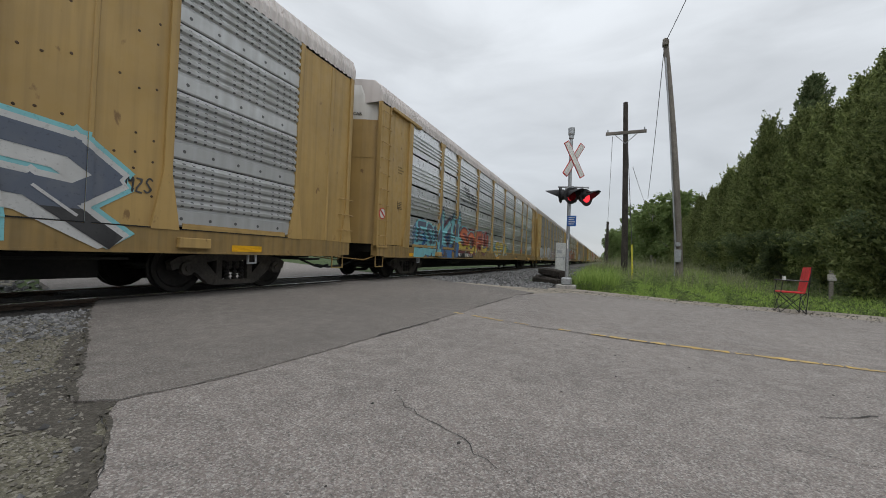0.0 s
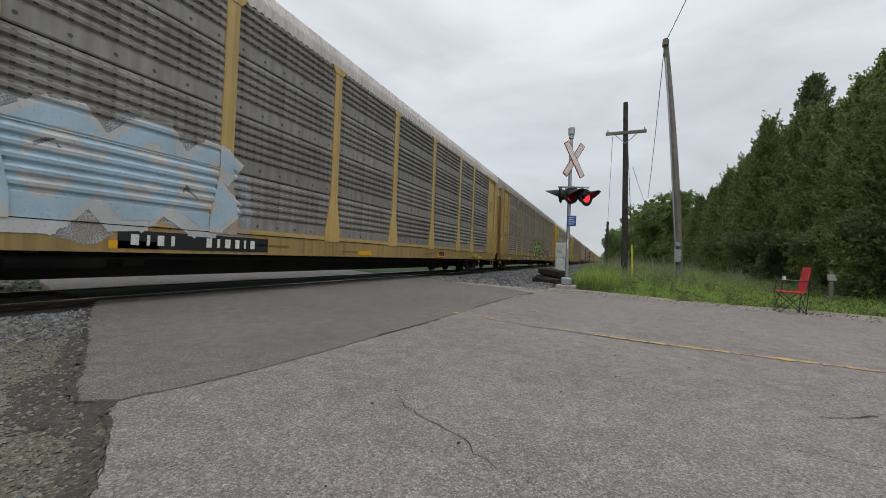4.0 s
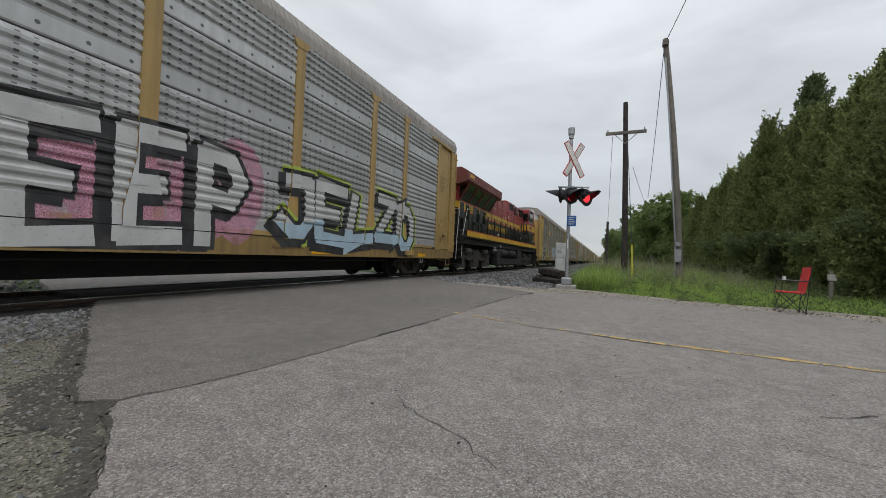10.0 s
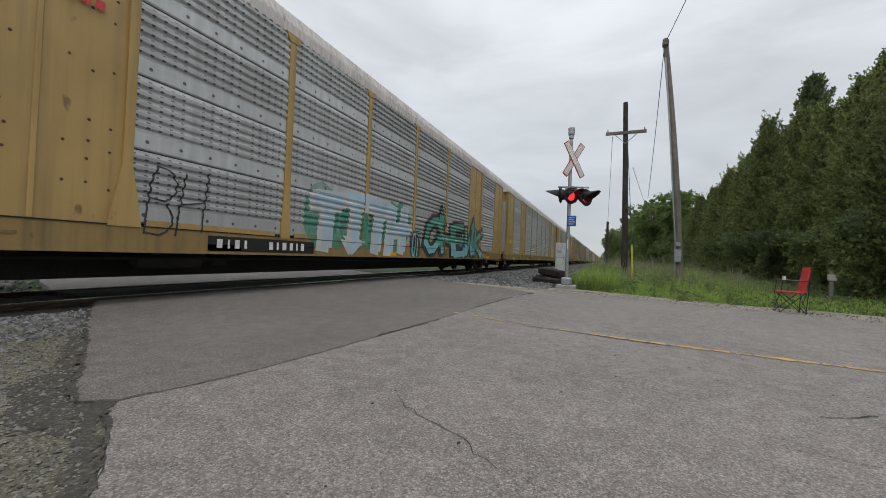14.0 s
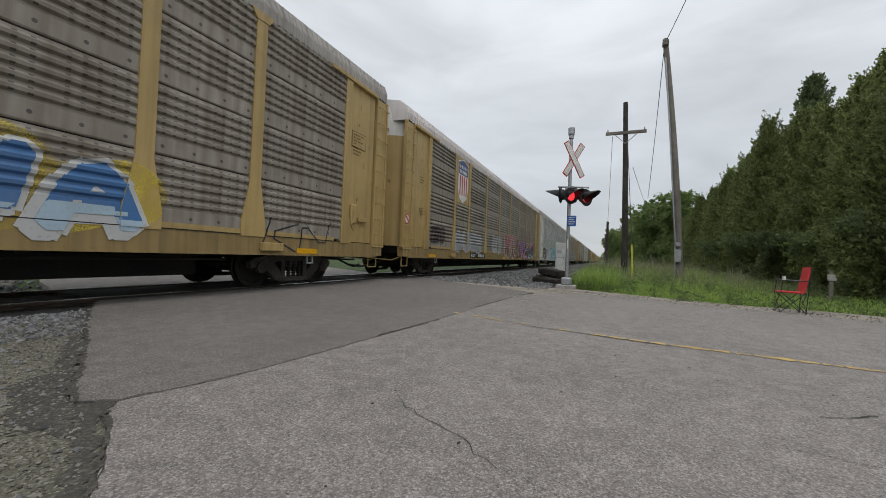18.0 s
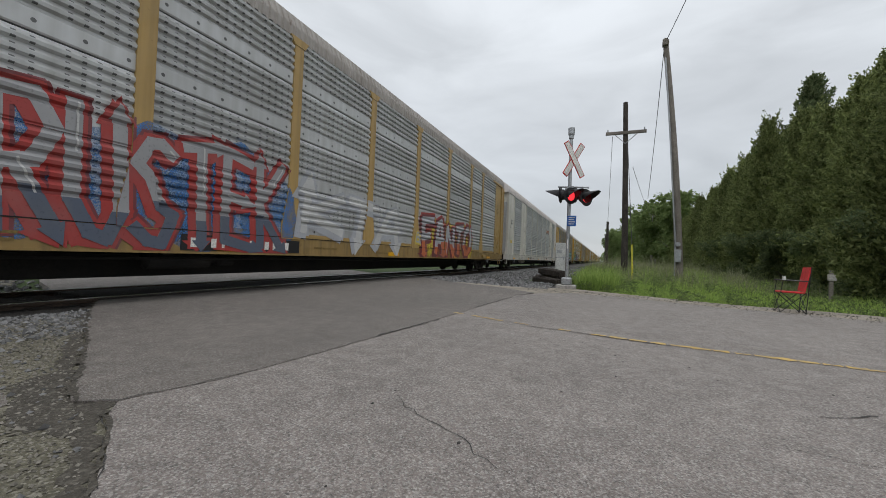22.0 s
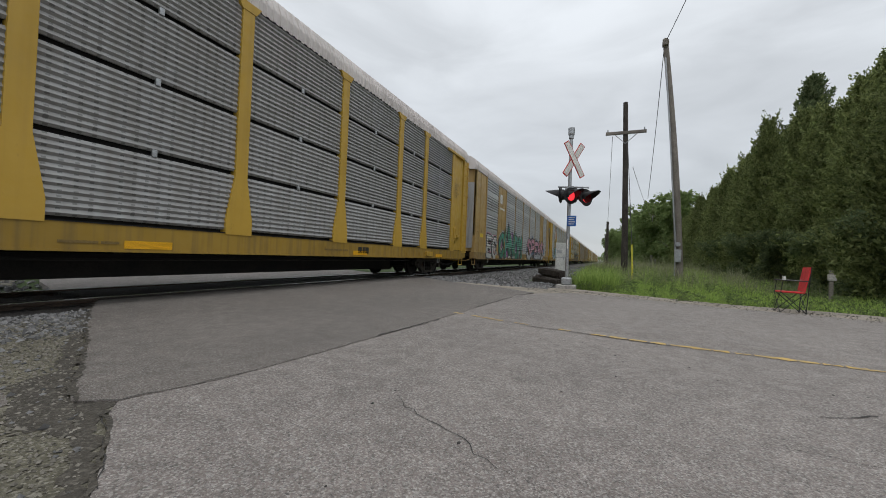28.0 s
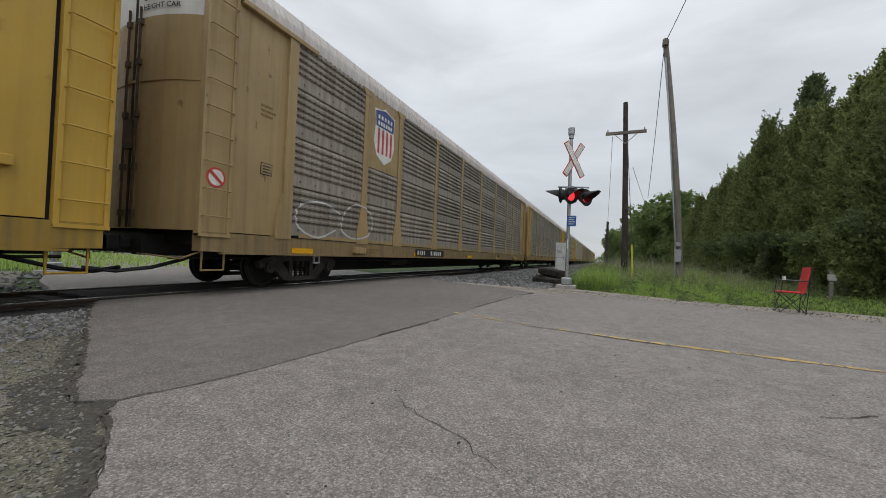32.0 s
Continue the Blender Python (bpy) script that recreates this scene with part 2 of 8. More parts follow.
M = {
    "asphalt_old": asphalt("asphalt_old", (0.237, 0.204, 0.184), (0.193, 0.165, 0.149), 0.62, 150.0),
    "asphalt_new": asphalt("asphalt_new", (0.132, 0.114, 0.100), (0.164, 0.142, 0.125), 0.42, 170.0),
    "crack": surface("crack_filler", (0.03, 0.028, 0.026), (0.05, 0.047, 0.043), 0.95, fine=60),
    "line": surface("road_paint_yellow", (0.60, 0.40, 0.12), (0.36, 0.27, 0.14), 0.8, big=6, fine=45),
    "gravel_ground": asphalt("gravel_ground", (0.158, 0.146, 0.100), (0.085, 0.077, 0.054), 0.75, 90.0, (0.30, 0.28, 0.23), (0.06, 0.052, 0.035), 0.9),
    "dirt": asphalt("damp_dirt", (0.045, 0.039, 0.031), (0.075, 0.066, 0.052), 0.4, 80.0, (0.20, 0.18, 0.15), (0.03, 0.028, 0.025), 0.9),
    "ballast_ground": surface("ballast_ground", (0.17, 0.16, 0.15), (0.10, 0.095, 0.09), 0.95, big=1.5, fine=18, relief=1.0, dist=0.05),
    # oily stone, made darker still by the train's shade put into its colour
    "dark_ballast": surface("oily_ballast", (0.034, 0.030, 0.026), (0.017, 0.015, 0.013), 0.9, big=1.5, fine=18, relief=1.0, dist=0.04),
    "sand": surface("sandy_shoulder", (0.37, 0.325, 0.265), (0.26, 0.228, 0.185), 0.95, big=1.0, fine=30, relief=0.7, dist=0.02),
    "turf": surface("turf", (0.075, 0.115, 0.03), (0.045, 0.075, 0.02), 0.95, big=0.7, fine=12, relief=0.8, dist=0.05),
    "concrete": surface("concrete", (0.42, 0.40, 0.37), (0.32, 0.30, 0.28), 0.85, big=2, fine=30),
    "rail_side": surface("rail_rust", (0.07, 0.045, 0.03), (0.05, 0.035, 0.027), 0.8, 0.2, 3, 30),
    "rail_head": surface("rail_steel", (0.55, 0.54, 0.53), (0.42, 0.41, 0.40), 0.25, 0.95, 3, 30, 0.05),
    "tie": surface("creosote_timber", (0.036, 0.027, 0.020), (0.022, 0.018, 0.014), 0.9, big=3, fine=22, relief=0.7, dist=0.01),
    "black_steel": surface("grimy_black_steel", (0.010, 0.010, 0.010), (0.022, 0.019, 0.017), 0.7, 0.2, 2, 25),
    "truck_steel": surface("dusty_truck_casting", (0.040, 0.036, 0.032), (0.075, 0.066, 0.056), 0.8, 0.2, 3, 25),
    "wheel": surface("wheel_steel", (0.03, 0.027, 0.025), (0.017, 0.016, 0.015), 0.6, 0.6, 3, 25),
    "lock_rust": surface("rusty_lock_bar", (0.10, 0.062, 0.036), (0.055, 0.038, 0.026), 0.85, 0.1, 4, 30),
    # near-black puts the shade inside the car and its gaps into the colour
    "inside": plain("interior_shade", (0.012, 0.012, 0.012), 0.9),
    "white_paint": painted("white_paint", (0.72, 0.71, 0.68), 0.25),
    "plate_black": plain("plate_black", (0.012, 0.012, 0.013), 0.5),
    "mark_white": plain("mark_white", (0.75, 0.74, 0.70), 0.6),
    "mark_black": plain("mark_black", (0.02, 0.019, 0.018), 0.6),
    "mark_dull": plain("mark_dull", (0.20, 0.13, 0.035), 0.6),
    "reflector": plain("reflector_yellow", (0.78, 0.40, 0.01), 0.35),
    "notice": plain("notice_yellow", (0.72, 0.52, 0.03), 0.5),
    "red_sign": plain("sign_red", (0.55, 0.05, 0.04), 0.5),
    "shield_blue": plain("shield_blue", (0.03, 0.06, 0.22), 0.5),
    "grey_sheet": plain("grey_sheet", (0.42, 0.43, 0.44), 0.5),
    "pole_wood": surface("weathered_pole", (0.24, 0.215, 0.185), (0.17, 0.15, 0.13), 0.9, big=2, fine=26, relief=0.6, dist=0.01),
    "pole_dark": surface("dark_pole", (0.045, 0.037, 0.032), (0.08, 0.068, 0.058), 0.95, big=3, fine=18, relief=1.0, dist=0.02),
    "galv": surface("galvanised", (0.42, 0.43, 0.44), (0.34, 0.35, 0.36), 0.45, 0.7, 3, 30, 0.1),
    "signal_black": plain("signal_black", (0.018, 0.018, 0.02), 0.55),
    "cabinet": plain("cabinet_white", (0.62, 0.62, 0.60), 0.5),
    "bark": surface("bark", (0.10, 0.08, 0.062), (0.06, 0.05, 0.04), 0.95, big=3, fine=20, relief=0.8, dist=0.02),
    "bark_pale": surface("pale_bark", (0.36, 0.35, 0.31), (0.2, 0.19, 0.17), 0.9, big=3, fine=20, relief=0.5, dist=0.01),
    "cedar": leafy("cedar_foliage", (0.095, 0.130, 0.046), (0.345, 0.385, 0.150), 0.5),
    "spruce": leafy("spruce_foliage", (0.080, 0.115, 0.056), (0.240, 0.285, 0.130), 0.5),
    "aspen": leafy("aspen_foliage", (0.140, 0.205, 0.072), (0.28, 0.35, 0.135), 0.5),
    "grass": leafy("grass_blades", (0.21, 0.33, 0.070), (0.43, 0.54, 0.155), 0.5),
    "grass_dry": leafy("grass_seed", (0.34, 0.32, 0.21), (0.17, 0.21, 0.085), 0.3),
    "stones": leafy("crushed_stone", (0.25, 0.248, 0.246), (0.055, 0.054, 0.053)),
    "stones_tan": leafy("tan_gravel", (0.33, 0.305, 0.26), (0.09, 0.082, 0.066)),
    "hose": plain("rubber_hose", (0.012, 0.012, 0.012), 0.5),
    "chair_red": surface("red_canvas", (0.66, 0.028, 0.03), (0.46, 0.02, 0.02), 0.7, 0, 4, 60),
    "chair_black": plain("black_tube", (0.012, 0.012, 0.013), 0.4),
    "blue_sign": plain("blue_sign", (0.02, 0.12, 0.42), 0.4),
    "yellow_tube": plain("yellow_guard", (0.62, 0.55, 0.06), 0.5),
    "glass_dark": plain("dark_glass", (0.012, 0.013, 0.015), 0.08),
    "lens_off": plain("lens_dark_red", (0.14, 0.008, 0.010), 0.2),
    "lamp_red": glow("lamp_red", (1.0, 0.045, 0.06), 1.0),
    "wire": plain("wire", (0.03, 0.03, 0.03), 0.6),
    "loco_red": painted("loco_red", (0.34, 0.040, 0.040), 0.20, 0.4),
    "loco_wing": painted("loco_maroon", (0.19, 0.048, 0.036), 0.35, 0.6),
    "loco_yellow": painted("loco_yellow", (0.68, 0.40, 0.030), 0.18, 0.4),
    "loco_black": painted("loco_black", (0.008, 0.012, 0.012), 0.14, 0.35),
    "loco_orange": painted("loco_orange_line", (0.55, 0.09, 0.03), 0.2, 0.4),
    "loco_grey": surface("loco_underframe", (0.011, 0.010, 0.0095), (0.022, 0.020, 0.018), 0.65, 0.1, 2, 20),
    "loco_truck": surface("dusty_locomotive_truck", (0.070, 0.062, 0.052), (0.035, 0.031, 0.027), 0.85, 0.1, 2, 20),
    "log": surface("old_log", (0.035, 0.028, 0.023), (0.065, 0.054, 0.044), 0.95, big=3, fine=14, relief=1.0, dist=0.03),
}

BODY = {
    "mustard": (0.43, 0.282, 0.098), "yellow": (0.50, 0.310, 0.040), "clean": (0.60, 0.375, 0.022),
    "beige": (0.53, 0.36, 0.125), "cream": (0.49, 0.335, 0.13), "orange": (0.46, 0.125, 0.022),
    "white": (0.66, 0.63, 0.57), "brown": (0.37, 0.26, 0.12), "khaki": (0.45, 0.315, 0.12), "olive": (0.42, 0.29, 0.095),
}
for key, c in BODY.items():
    M["body_" + key] = painted("paint_" + key, c, 0.18 if key in ("clean", "orange", "yellow") else 0.42)
for key, c in BODY.items():     # sills and running boards, darker than the body and with heavier dirt streaks
    clean = key in ("clean", "white")
    M["sill_" + key] = painted("sill_paint_" + key, tuple(v * (0.90 if clean else 0.68) for v in c), 0.35 if clean else 0.70, 0.6)
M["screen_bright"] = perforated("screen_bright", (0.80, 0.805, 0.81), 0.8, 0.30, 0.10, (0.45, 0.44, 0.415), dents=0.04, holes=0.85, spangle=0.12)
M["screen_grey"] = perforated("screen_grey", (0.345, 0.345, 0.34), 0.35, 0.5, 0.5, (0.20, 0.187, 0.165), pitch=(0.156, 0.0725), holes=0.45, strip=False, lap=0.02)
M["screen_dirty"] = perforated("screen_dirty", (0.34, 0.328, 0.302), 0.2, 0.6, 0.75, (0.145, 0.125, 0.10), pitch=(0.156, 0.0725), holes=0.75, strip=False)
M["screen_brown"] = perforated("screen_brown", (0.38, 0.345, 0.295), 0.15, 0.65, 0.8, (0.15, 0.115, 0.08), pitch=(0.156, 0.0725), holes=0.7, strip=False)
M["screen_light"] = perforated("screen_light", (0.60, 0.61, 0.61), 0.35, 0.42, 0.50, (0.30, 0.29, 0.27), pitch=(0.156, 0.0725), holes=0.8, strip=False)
M["roof_white"] = painted("roof_white", (0.68, 0.63, 0.61), 0.35, 0.7)
M["roof_grey"] = painted("roof_grey", (0.40, 0.37, 0.345), 0.4, 0.7)
PAINTS = {
    "black": (0.012, 0.012, 0.014), "white": (0.56, 0.56, 0.55), "orange": (0.56, 0.14, 0.05), "teal": (0.07, 0.33, 0.23),
    "aqua": (0.20, 0.52, 0.56), "lime": (0.42, 0.55, 0.06), "purple": (0.085, 0.07, 0.20), "pink": (0.62, 0.30, 0.40),
    "red": (0.36, 0.035, 0.03), "blue": (0.05, 0.17, 0.40), "green": (0.02, 0.20, 0.12), "brown": (0.085, 0.05, 0.045),
    "grey": (0.33, 0.33, 0.34), "silver": (0.42, 0.43, 0.46), "violet": (0.38, 0.15, 0.42), "sky": (0.42, 0.56, 0.66),
    "yellow": (0.68, 0.52, 0.07), "maroon": (0.17, 0.03, 0.035), "slate": (0.085, 0.105, 0.15),
}
def sprayed(name, c):
    """Spray paint, thin in places, dulled by the dirt of the sheet below."""
    m, n, l, p = nodes_of(name)
    base = ramp_mix(n, l, noise_fac(n, l, 1.6), rgb(c), rgb([0.75 * v + 0.03 for v in c]))
    thin = noise_fac(n, l, 3.0, (1, 1, 0.5), 0.52, 0.85, out=(0.0, 0.32))
    col = ramp_mix(n, l, thin, base, rgb((0.25, 0.235, 0.21)))
    speck = noise_fac(n, l, 26.0, detail=2, lo=0.60, hi=0.72, out=(0.0, 0.45))
    col = ramp_mix(n, l, speck, col, rgb([0.45 * v for v in c]))
    l.new(col, p.inputs["Base Color"])
    p.inputs["Roughness"].default_value = 0.55
    return m


def misted(name, c):
    """A thin mist of paint: fine droplets that leave the sheet bare between them."""
    m, n, l, p = nodes_of(name)
    p.inputs["Base Color"].default_value = rgb(c)
    p.inputs["Roughness"].default_value = 0.6
    bare = n.new("ShaderNodeBsdfTransparent")
    mx = n.new("ShaderNodeMixShader")
    cover = n.new("ShaderNodeMath")
    cover.operation = "MULTIPLY"
    l.new(noise_fac(n, l, 2.2, detail=4, lo=0.34, hi=0.62, out=(0.25, 0.95)), cover.inputs[0])
    l.new(noise_fac(n, l, 60.0, detail=2, lo=0.40, hi=0.60, out=(0.45, 1.0)), cover.inputs[1])
    l.new(cover.outputs[0], mx.inputs[0])
    l.new(bare.outputs[0], mx.inputs[1])
    l.new(p.outputs[0], mx.inputs[2])
    l.new(mx.outputs[0], n["Material Output"].inputs["Surface"])
    return m


for key, c in PAINTS.items():
    M["spray_" + key] = sprayed("spray_" + key, c)
    M["haze_" + key] = misted("haze_" + key, c)


# ---- mesh helpers ----
def as_mesh(bm, name):
    bmesh.ops.recalc_face_normals(bm, faces=bm.faces)
    me = bpy.data.meshes.new(name)
    bm.to_mesh(me)
    bm.free()
    me.materials.append(None)
    return me


def raw_mesh(name, verts, faces):
    me = bpy.data.meshes.new(name)
    me.from_pydata(verts, [], faces)
    me.materials.append(None)
    return me


def part(name, shape, material, parent=None, label="", at=(0, 0, 0), turn=0.0, scale=None):
    """One mesh object under a thing or a part; a shape is a bmesh or a shared mesh."""
    me = as_mesh(shape, name) if isinstance(shape, bmesh.types.BMesh) else shape
    ob = new(name, me)
    ob.material_slots[0].link = "OBJECT"
    ob.material_slots[0].material = M[material] if isinstance(material, str) else material
    ob.location = at
    if turn:
        ob.rotation_euler = (0, 0, radians(turn))
    if scale:
        ob.scale = scale
    if parent is not None:
        ob.parent = parent
    if label:
        ob["label"] = label
    return ob


def thing(name, label, category, group="", at=(0, 0, 0), turn=0.0, kind=""):
    ob = new(name)
    ob.location = at
    ob.rotation_euler = (0, 0, radians(turn))
    return tagged(ob, label, category, group, kind)


def setting(name, shape, material, label, at=(0, 0, 0)):
    ob = part(name, shape, material, None, "", at)
    return tagged(ob, label, name.split("_")[0], kind="structure")


def box(bm, x0, x1, y0, y1, z0, z1, bevel=0.0):
    r = bmesh.ops.create_cube(bm, size=1.0, matrix=Matrix.Translation(((x0 + x1) / 2, (y0 + y1) / 2, (z0 + z1) / 2)) @ Matrix.Diagonal((x1 - x0, y1 - y0, z1 - z0, 1)))
    if bevel:
        es = {e for v in r["verts"] for e in v.link_edges}
        bmesh.ops.bevel(bm, geom=list(es), offset=bevel, segments=1, affect="EDGES", profile=0.5)
    return bm


def rod(bm, a, b, r, r2=None, seg=8):
    a, b = Vector(a), Vector(b)
    d = b - a
    m = Matrix.Translation((a + b) / 2) @ d.to_track_quat("Z", "Y").to_matrix().to_4x4()
    bmesh.ops.create_cone(bm, cap_ends=True, segments=seg, radius1=r, radius2=r if r2 is None else r2, depth=d.length, matrix=m)
    return bm


def loft(bm, pts, radii, seg=8):
    """One continuous round member through the points."""
    rings = []
    pts = [Vector(p) for p in pts]
    side = None
    for i, p in enumerate(pts):
        d = (pts[min(i + 1, len(pts) - 1)] - pts[max(i - 1, 0)]).normalized()
        if side is None or abs(side.dot(d)) > 0.95:
            side = d.orthogonal()
        u = (side - d * side.dot(d)).normalized()
        v = d.cross(u)
        side = u
        rings.append([bm.verts.new(p + (u * math.cos(6.28318 * k / seg) + v * math.sin(6.28318 * k / seg)) * radii[i]) for k in range(seg)])
    for a, b in zip(rings[:-1], rings[1:]):
        for k in range(seg):
            bm.faces.new((a[k], a[(k + 1) % seg], b[(k + 1) % seg], b[k]))
    bm.faces.new(rings[0][::-1])
    bm.faces.new(rings[-1])
    return bm


def tube(bm, pts, r, seg=6):
    return loft(bm, pts, [r] * len(pts), seg)


def sheet(bm, pts, z0, z1):
    """A slab from an outline in plan."""
    lo = [bm.verts.new((x, y, z0)) for x, y in pts]
    hi = [bm.verts.new((x, y, z1)) for x, y in pts]
    bm.faces.new(hi)
    bm.faces.new(lo[::-1])
    for i in range(len(pts)):
        j = (i + 1) % len(pts)
        bm.faces.new((lo[i], lo[j], hi[j], hi[i]))
    return bm


def prism_x(bm, pts, x0, x1):
    """A solid from an outline in y, z, from x0 to x1."""
    a = [bm.verts.new((x0, y, z)) for y, z in pts]
    b = [bm.verts.new((x1, y, z)) for y, z in pts]
    bm.faces.new(a)
    bm.faces.new(b[::-1])
    for i in range(len(pts)):
        j = (i + 1) % len(pts)
        bm.faces.new((a[i], a[j], b[j], b[i]))
    return bm


def prism_y(bm, pts, y0, y1):
    a = [bm.verts.new((x, y0, z)) for x, z in pts]
    b = [bm.verts.new((x, y1, z)) for x, z in pts]
    bm.faces.new(a)
    bm.faces.new(b[::-1])
    for i in range(len(pts)):
        j = (i + 1) % len(pts)
        bm.faces.new((a[i], a[j], b[j], b[i]))
    return bm


def B():
    return bmesh.new()


# ---- ground, road, track ----
def wavy_ground():
    """One sheet to the horizon, level near the crossing and a little uneven in the verge."""
    steps = [-2500, -900, -400, -200, -120, -80, -60, -45, -35, -28, -22, -18, -15, -12, -9, -6, -3, 0, 3, 6, 9, 12, 15, 18, 22, 28, 35, 45, 60, 80, 120, 200, 400, 900, 2500]
    vs, fs = [], []
    k = len(steps)
    for y in steps:
        for x in steps:
            z = -0.14
            if abs(x) > 6.5 and not (-12 < y < 11):
                z += 0.10 * noise.noise((x * 0.21, y * 0.21, 0.3)) - 0.03
            vs.append((x, y, z))
    for j in range(k - 1):
        for i in range(k - 1):
            a = j * k + i
            fs.append((a, a + 1, a + k + 1, a + k))
    return raw_mesh("ground", vs, fs)


setting("ground", wavy_ground(), "turf", "green roadside turf running to the horizon")

setting("road", sheet(B(), [(6.9, 0.33), (6.07, 0.73), (5.80, 0.90), (5.62, 1.00), (5.36, 1.12), (5.24, 1.22), (5.30, 1.45), (5.38, 1.70), (5.42, 2.05),
                            (5.49, 2.80), (5.55, 3.75), (5.61, 4.70), (5.70, 6.55), (5.79, 8.80), (6.1, 9.6), (6.8, 10.55), (8.04, 10.40), (8.95, 9.95), (10.1, 9.5),
                            (11.2, 9.45), (14.0, 8.6), (24.0, 5.4), (60.0, -7.0), (60.0, -22.0), (20.0, -5.6), (12.0, -2.05)], -0.20, -0.030),
        "asphalt_old", "grey weathered asphalt road with cracks and stone chips")
setting("road_patch", sheet(B(), [(5.24, 1.22), (5.05, 1.10), (4.78, 1.20), (4.50, 1.36), (3.46, 1.86), (2.40, 2.33), (1.60, 2.72), (1.02, 3.02), (0.86, 3.16),
                                  (0.86, 13.15), (1.17, 13.05), (2.1, 12.2), (3.15, 11.4), (4.77, 10.75), (6.0, 9.75), (5.79, 8.80), (5.70, 6.55), (5.61, 4.70), (5.55, 3.75),
                                  (5.49, 2.80), (5.42, 2.05), (5.38, 1.70), (5.30, 1.45)], -0.20, -0.026),
        "asphalt_new", "darker smooth asphalt patch laid up to the rails")
# the dark colour here holds the shade under the passing train
setting("road_between_rails", sheet(B(), [(-0.60, 3.2), (0.60, 3.2), (0.60, 13.2), (-0.60, 13.2)], -0.2, -0.02), "dark_ballast", "rubber and asphalt between the rails of the crossing, coloured dark for the train shade")
setting("road_beyond", sheet(B(), [(-0.86, 3.3), (-3.0, 3.9), (-12.0, 7.6), (-60.0, 27.0), (-60.0, 42.0), (-12.0, 19.0), (-3.0, 14.4), (-0.86, 13.3)], -0.2, -0.03), "asphalt_old", "grey asphalt road beyond the tracks")


def strip(bm, pts, width, z, jitter=0.0):
    """A thin ragged ribbon on the road, 4 mm thick."""
    rnd = random.Random(len(pts) * 7 + int(pts[0][0] * 100))
    fine = []
    for (x0, y0), (x1, y1) in zip(pts[:-1], pts[1:]):
        k = max(2, int(math.hypot(x1 - x0, y1 - y0) / 0.05))
        for i in range(k):
            f = i / k
            fine.append((x0 + (x1 - x0) * f + rnd.uniform(-jitter, jitter), y0 + (y1 - y0) * f + rnd.uniform(-jitter, jitter)))
    fine.append(pts[-1])
    left, right = [], []
    for i, (x, y) in enumerate(fine):
        a, b = fine[max(0, i - 1)], fine[min(len(fine) - 1, i + 1)]
        dx, dy = b[0] - a[0], b[1] - a[1]
        n = math.hypot(dx, dy) or 1
        w = width * rnd.uniform(0.35, 1.3) / 2
        left.append(bm.verts.new((x - dy / n * w, y + dx / n * w, z)))
        right.append(bm.verts.new((x + dy / n * w, y - dx / n * w, z)))
    for i in range(len(fine) - 1):
        bm.faces.new((left[i], left[i + 1], right[i + 1], right[i]))
    return bm


def ragged(pts, amount, seed):
    """An outline with a broken, fretted edge."""
    r, out = random.Random(seed), []
    for (x0, y0), (x1, y1) in zip(pts, pts[1:] + pts[:1]):
        k = max(1, int(math.hypot(x1 - x0, y1 - y0) / 0.03))
        for i in range(k):
            f = i / k
            x, y = x0 + (x1 - x0) * f, y0 + (y1 - y0) * f
            u = noise.noise((x * 9 + seed, y * 9, 0.5)) * 1.6 + r.uniform(-0.5, 0.5)
            v = noise.noise((x * 9, y * 9 + seed, 4.5)) * 1.6 + r.uniform(-0.5, 0.5)
            out.append((x + u * amount, y + v * amount))
    return out


EDGE_CRACK = [(5.42, 1.06), (5.62, 0.99), (5.78, 0.90), (5.92, 0.83), (6.05, 0.76)]
seam = [(5.06, 1.10), (5.24, 1.22), (5.30, 1.45), (5.38, 1.70), (5.42, 2.05), (5.49, 2.80), (5.55, 3.75), (5.61, 4.70)]
setting("road_crack_seam", strip(B(), seam, 0.0062, -0.0215, 0.013), "crack", "dark open seam along the asphalt patch")
setting("road_crack_seam_far", strip(B(), [(5.65, 6.07), (5.72, 7.1), (5.80, 8.16), (5.96, 8.91), (6.30, 9.0), (6.65, 8.95)], 0.022, -0.0215, 0.02), "crack", "dark open seam along the asphalt patch")
setting("road_crack_middle", strip(B(), [(6.50, 2.02), (6.64, 1.91), (6.85, 1.78), (7.05, 1.71), (7.14, 1.60), (7.26, 1.53)], 0.0048, -0.026, 0.014), "crack", "thin wandering crack in the road")
setting("road_crack_seam_wide", strip(B(), [(5.50, 3.35), (5.55, 3.75), (5.60, 4.25), (5.64, 4.62)], 0.022, -0.0205, 0.016), "crack", "wider dark stretch of the open seam")
setting("road_crack_far", strip(B(), [(6.65, 8.95), (7.0, 8.6), (7.27, 8.45), (7.6, 8.4)], 0.02, -0.0245, 0.03), "sand", "pale worn scuffs on the road")
setting("road_crack_thin", strip(B(), [(5.79, 2.19), (5.9, 2.5), (6.15, 2.75), (6.2, 3.1), (6.45, 3.5)], 0.0025, -0.0255, 0.012), "crack", "hairline crack in the road")
setting("road_crack_cross", strip(B(), [(7.26, 1.53), (7.5, 1.46), (7.66, 1.30), (7.9, 1.22)], 0.0022, -0.0255, 0.010), "crack", "hairline crack in the road")
setting("road_crack_wander", strip(B(), [(8.2, 2.6), (8.5, 2.35), (8.9, 2.3), (9.3, 2.05), (9.9, 1.95)], 0.003, -0.0255, 0.014), "crack", "hairline crack in the road")
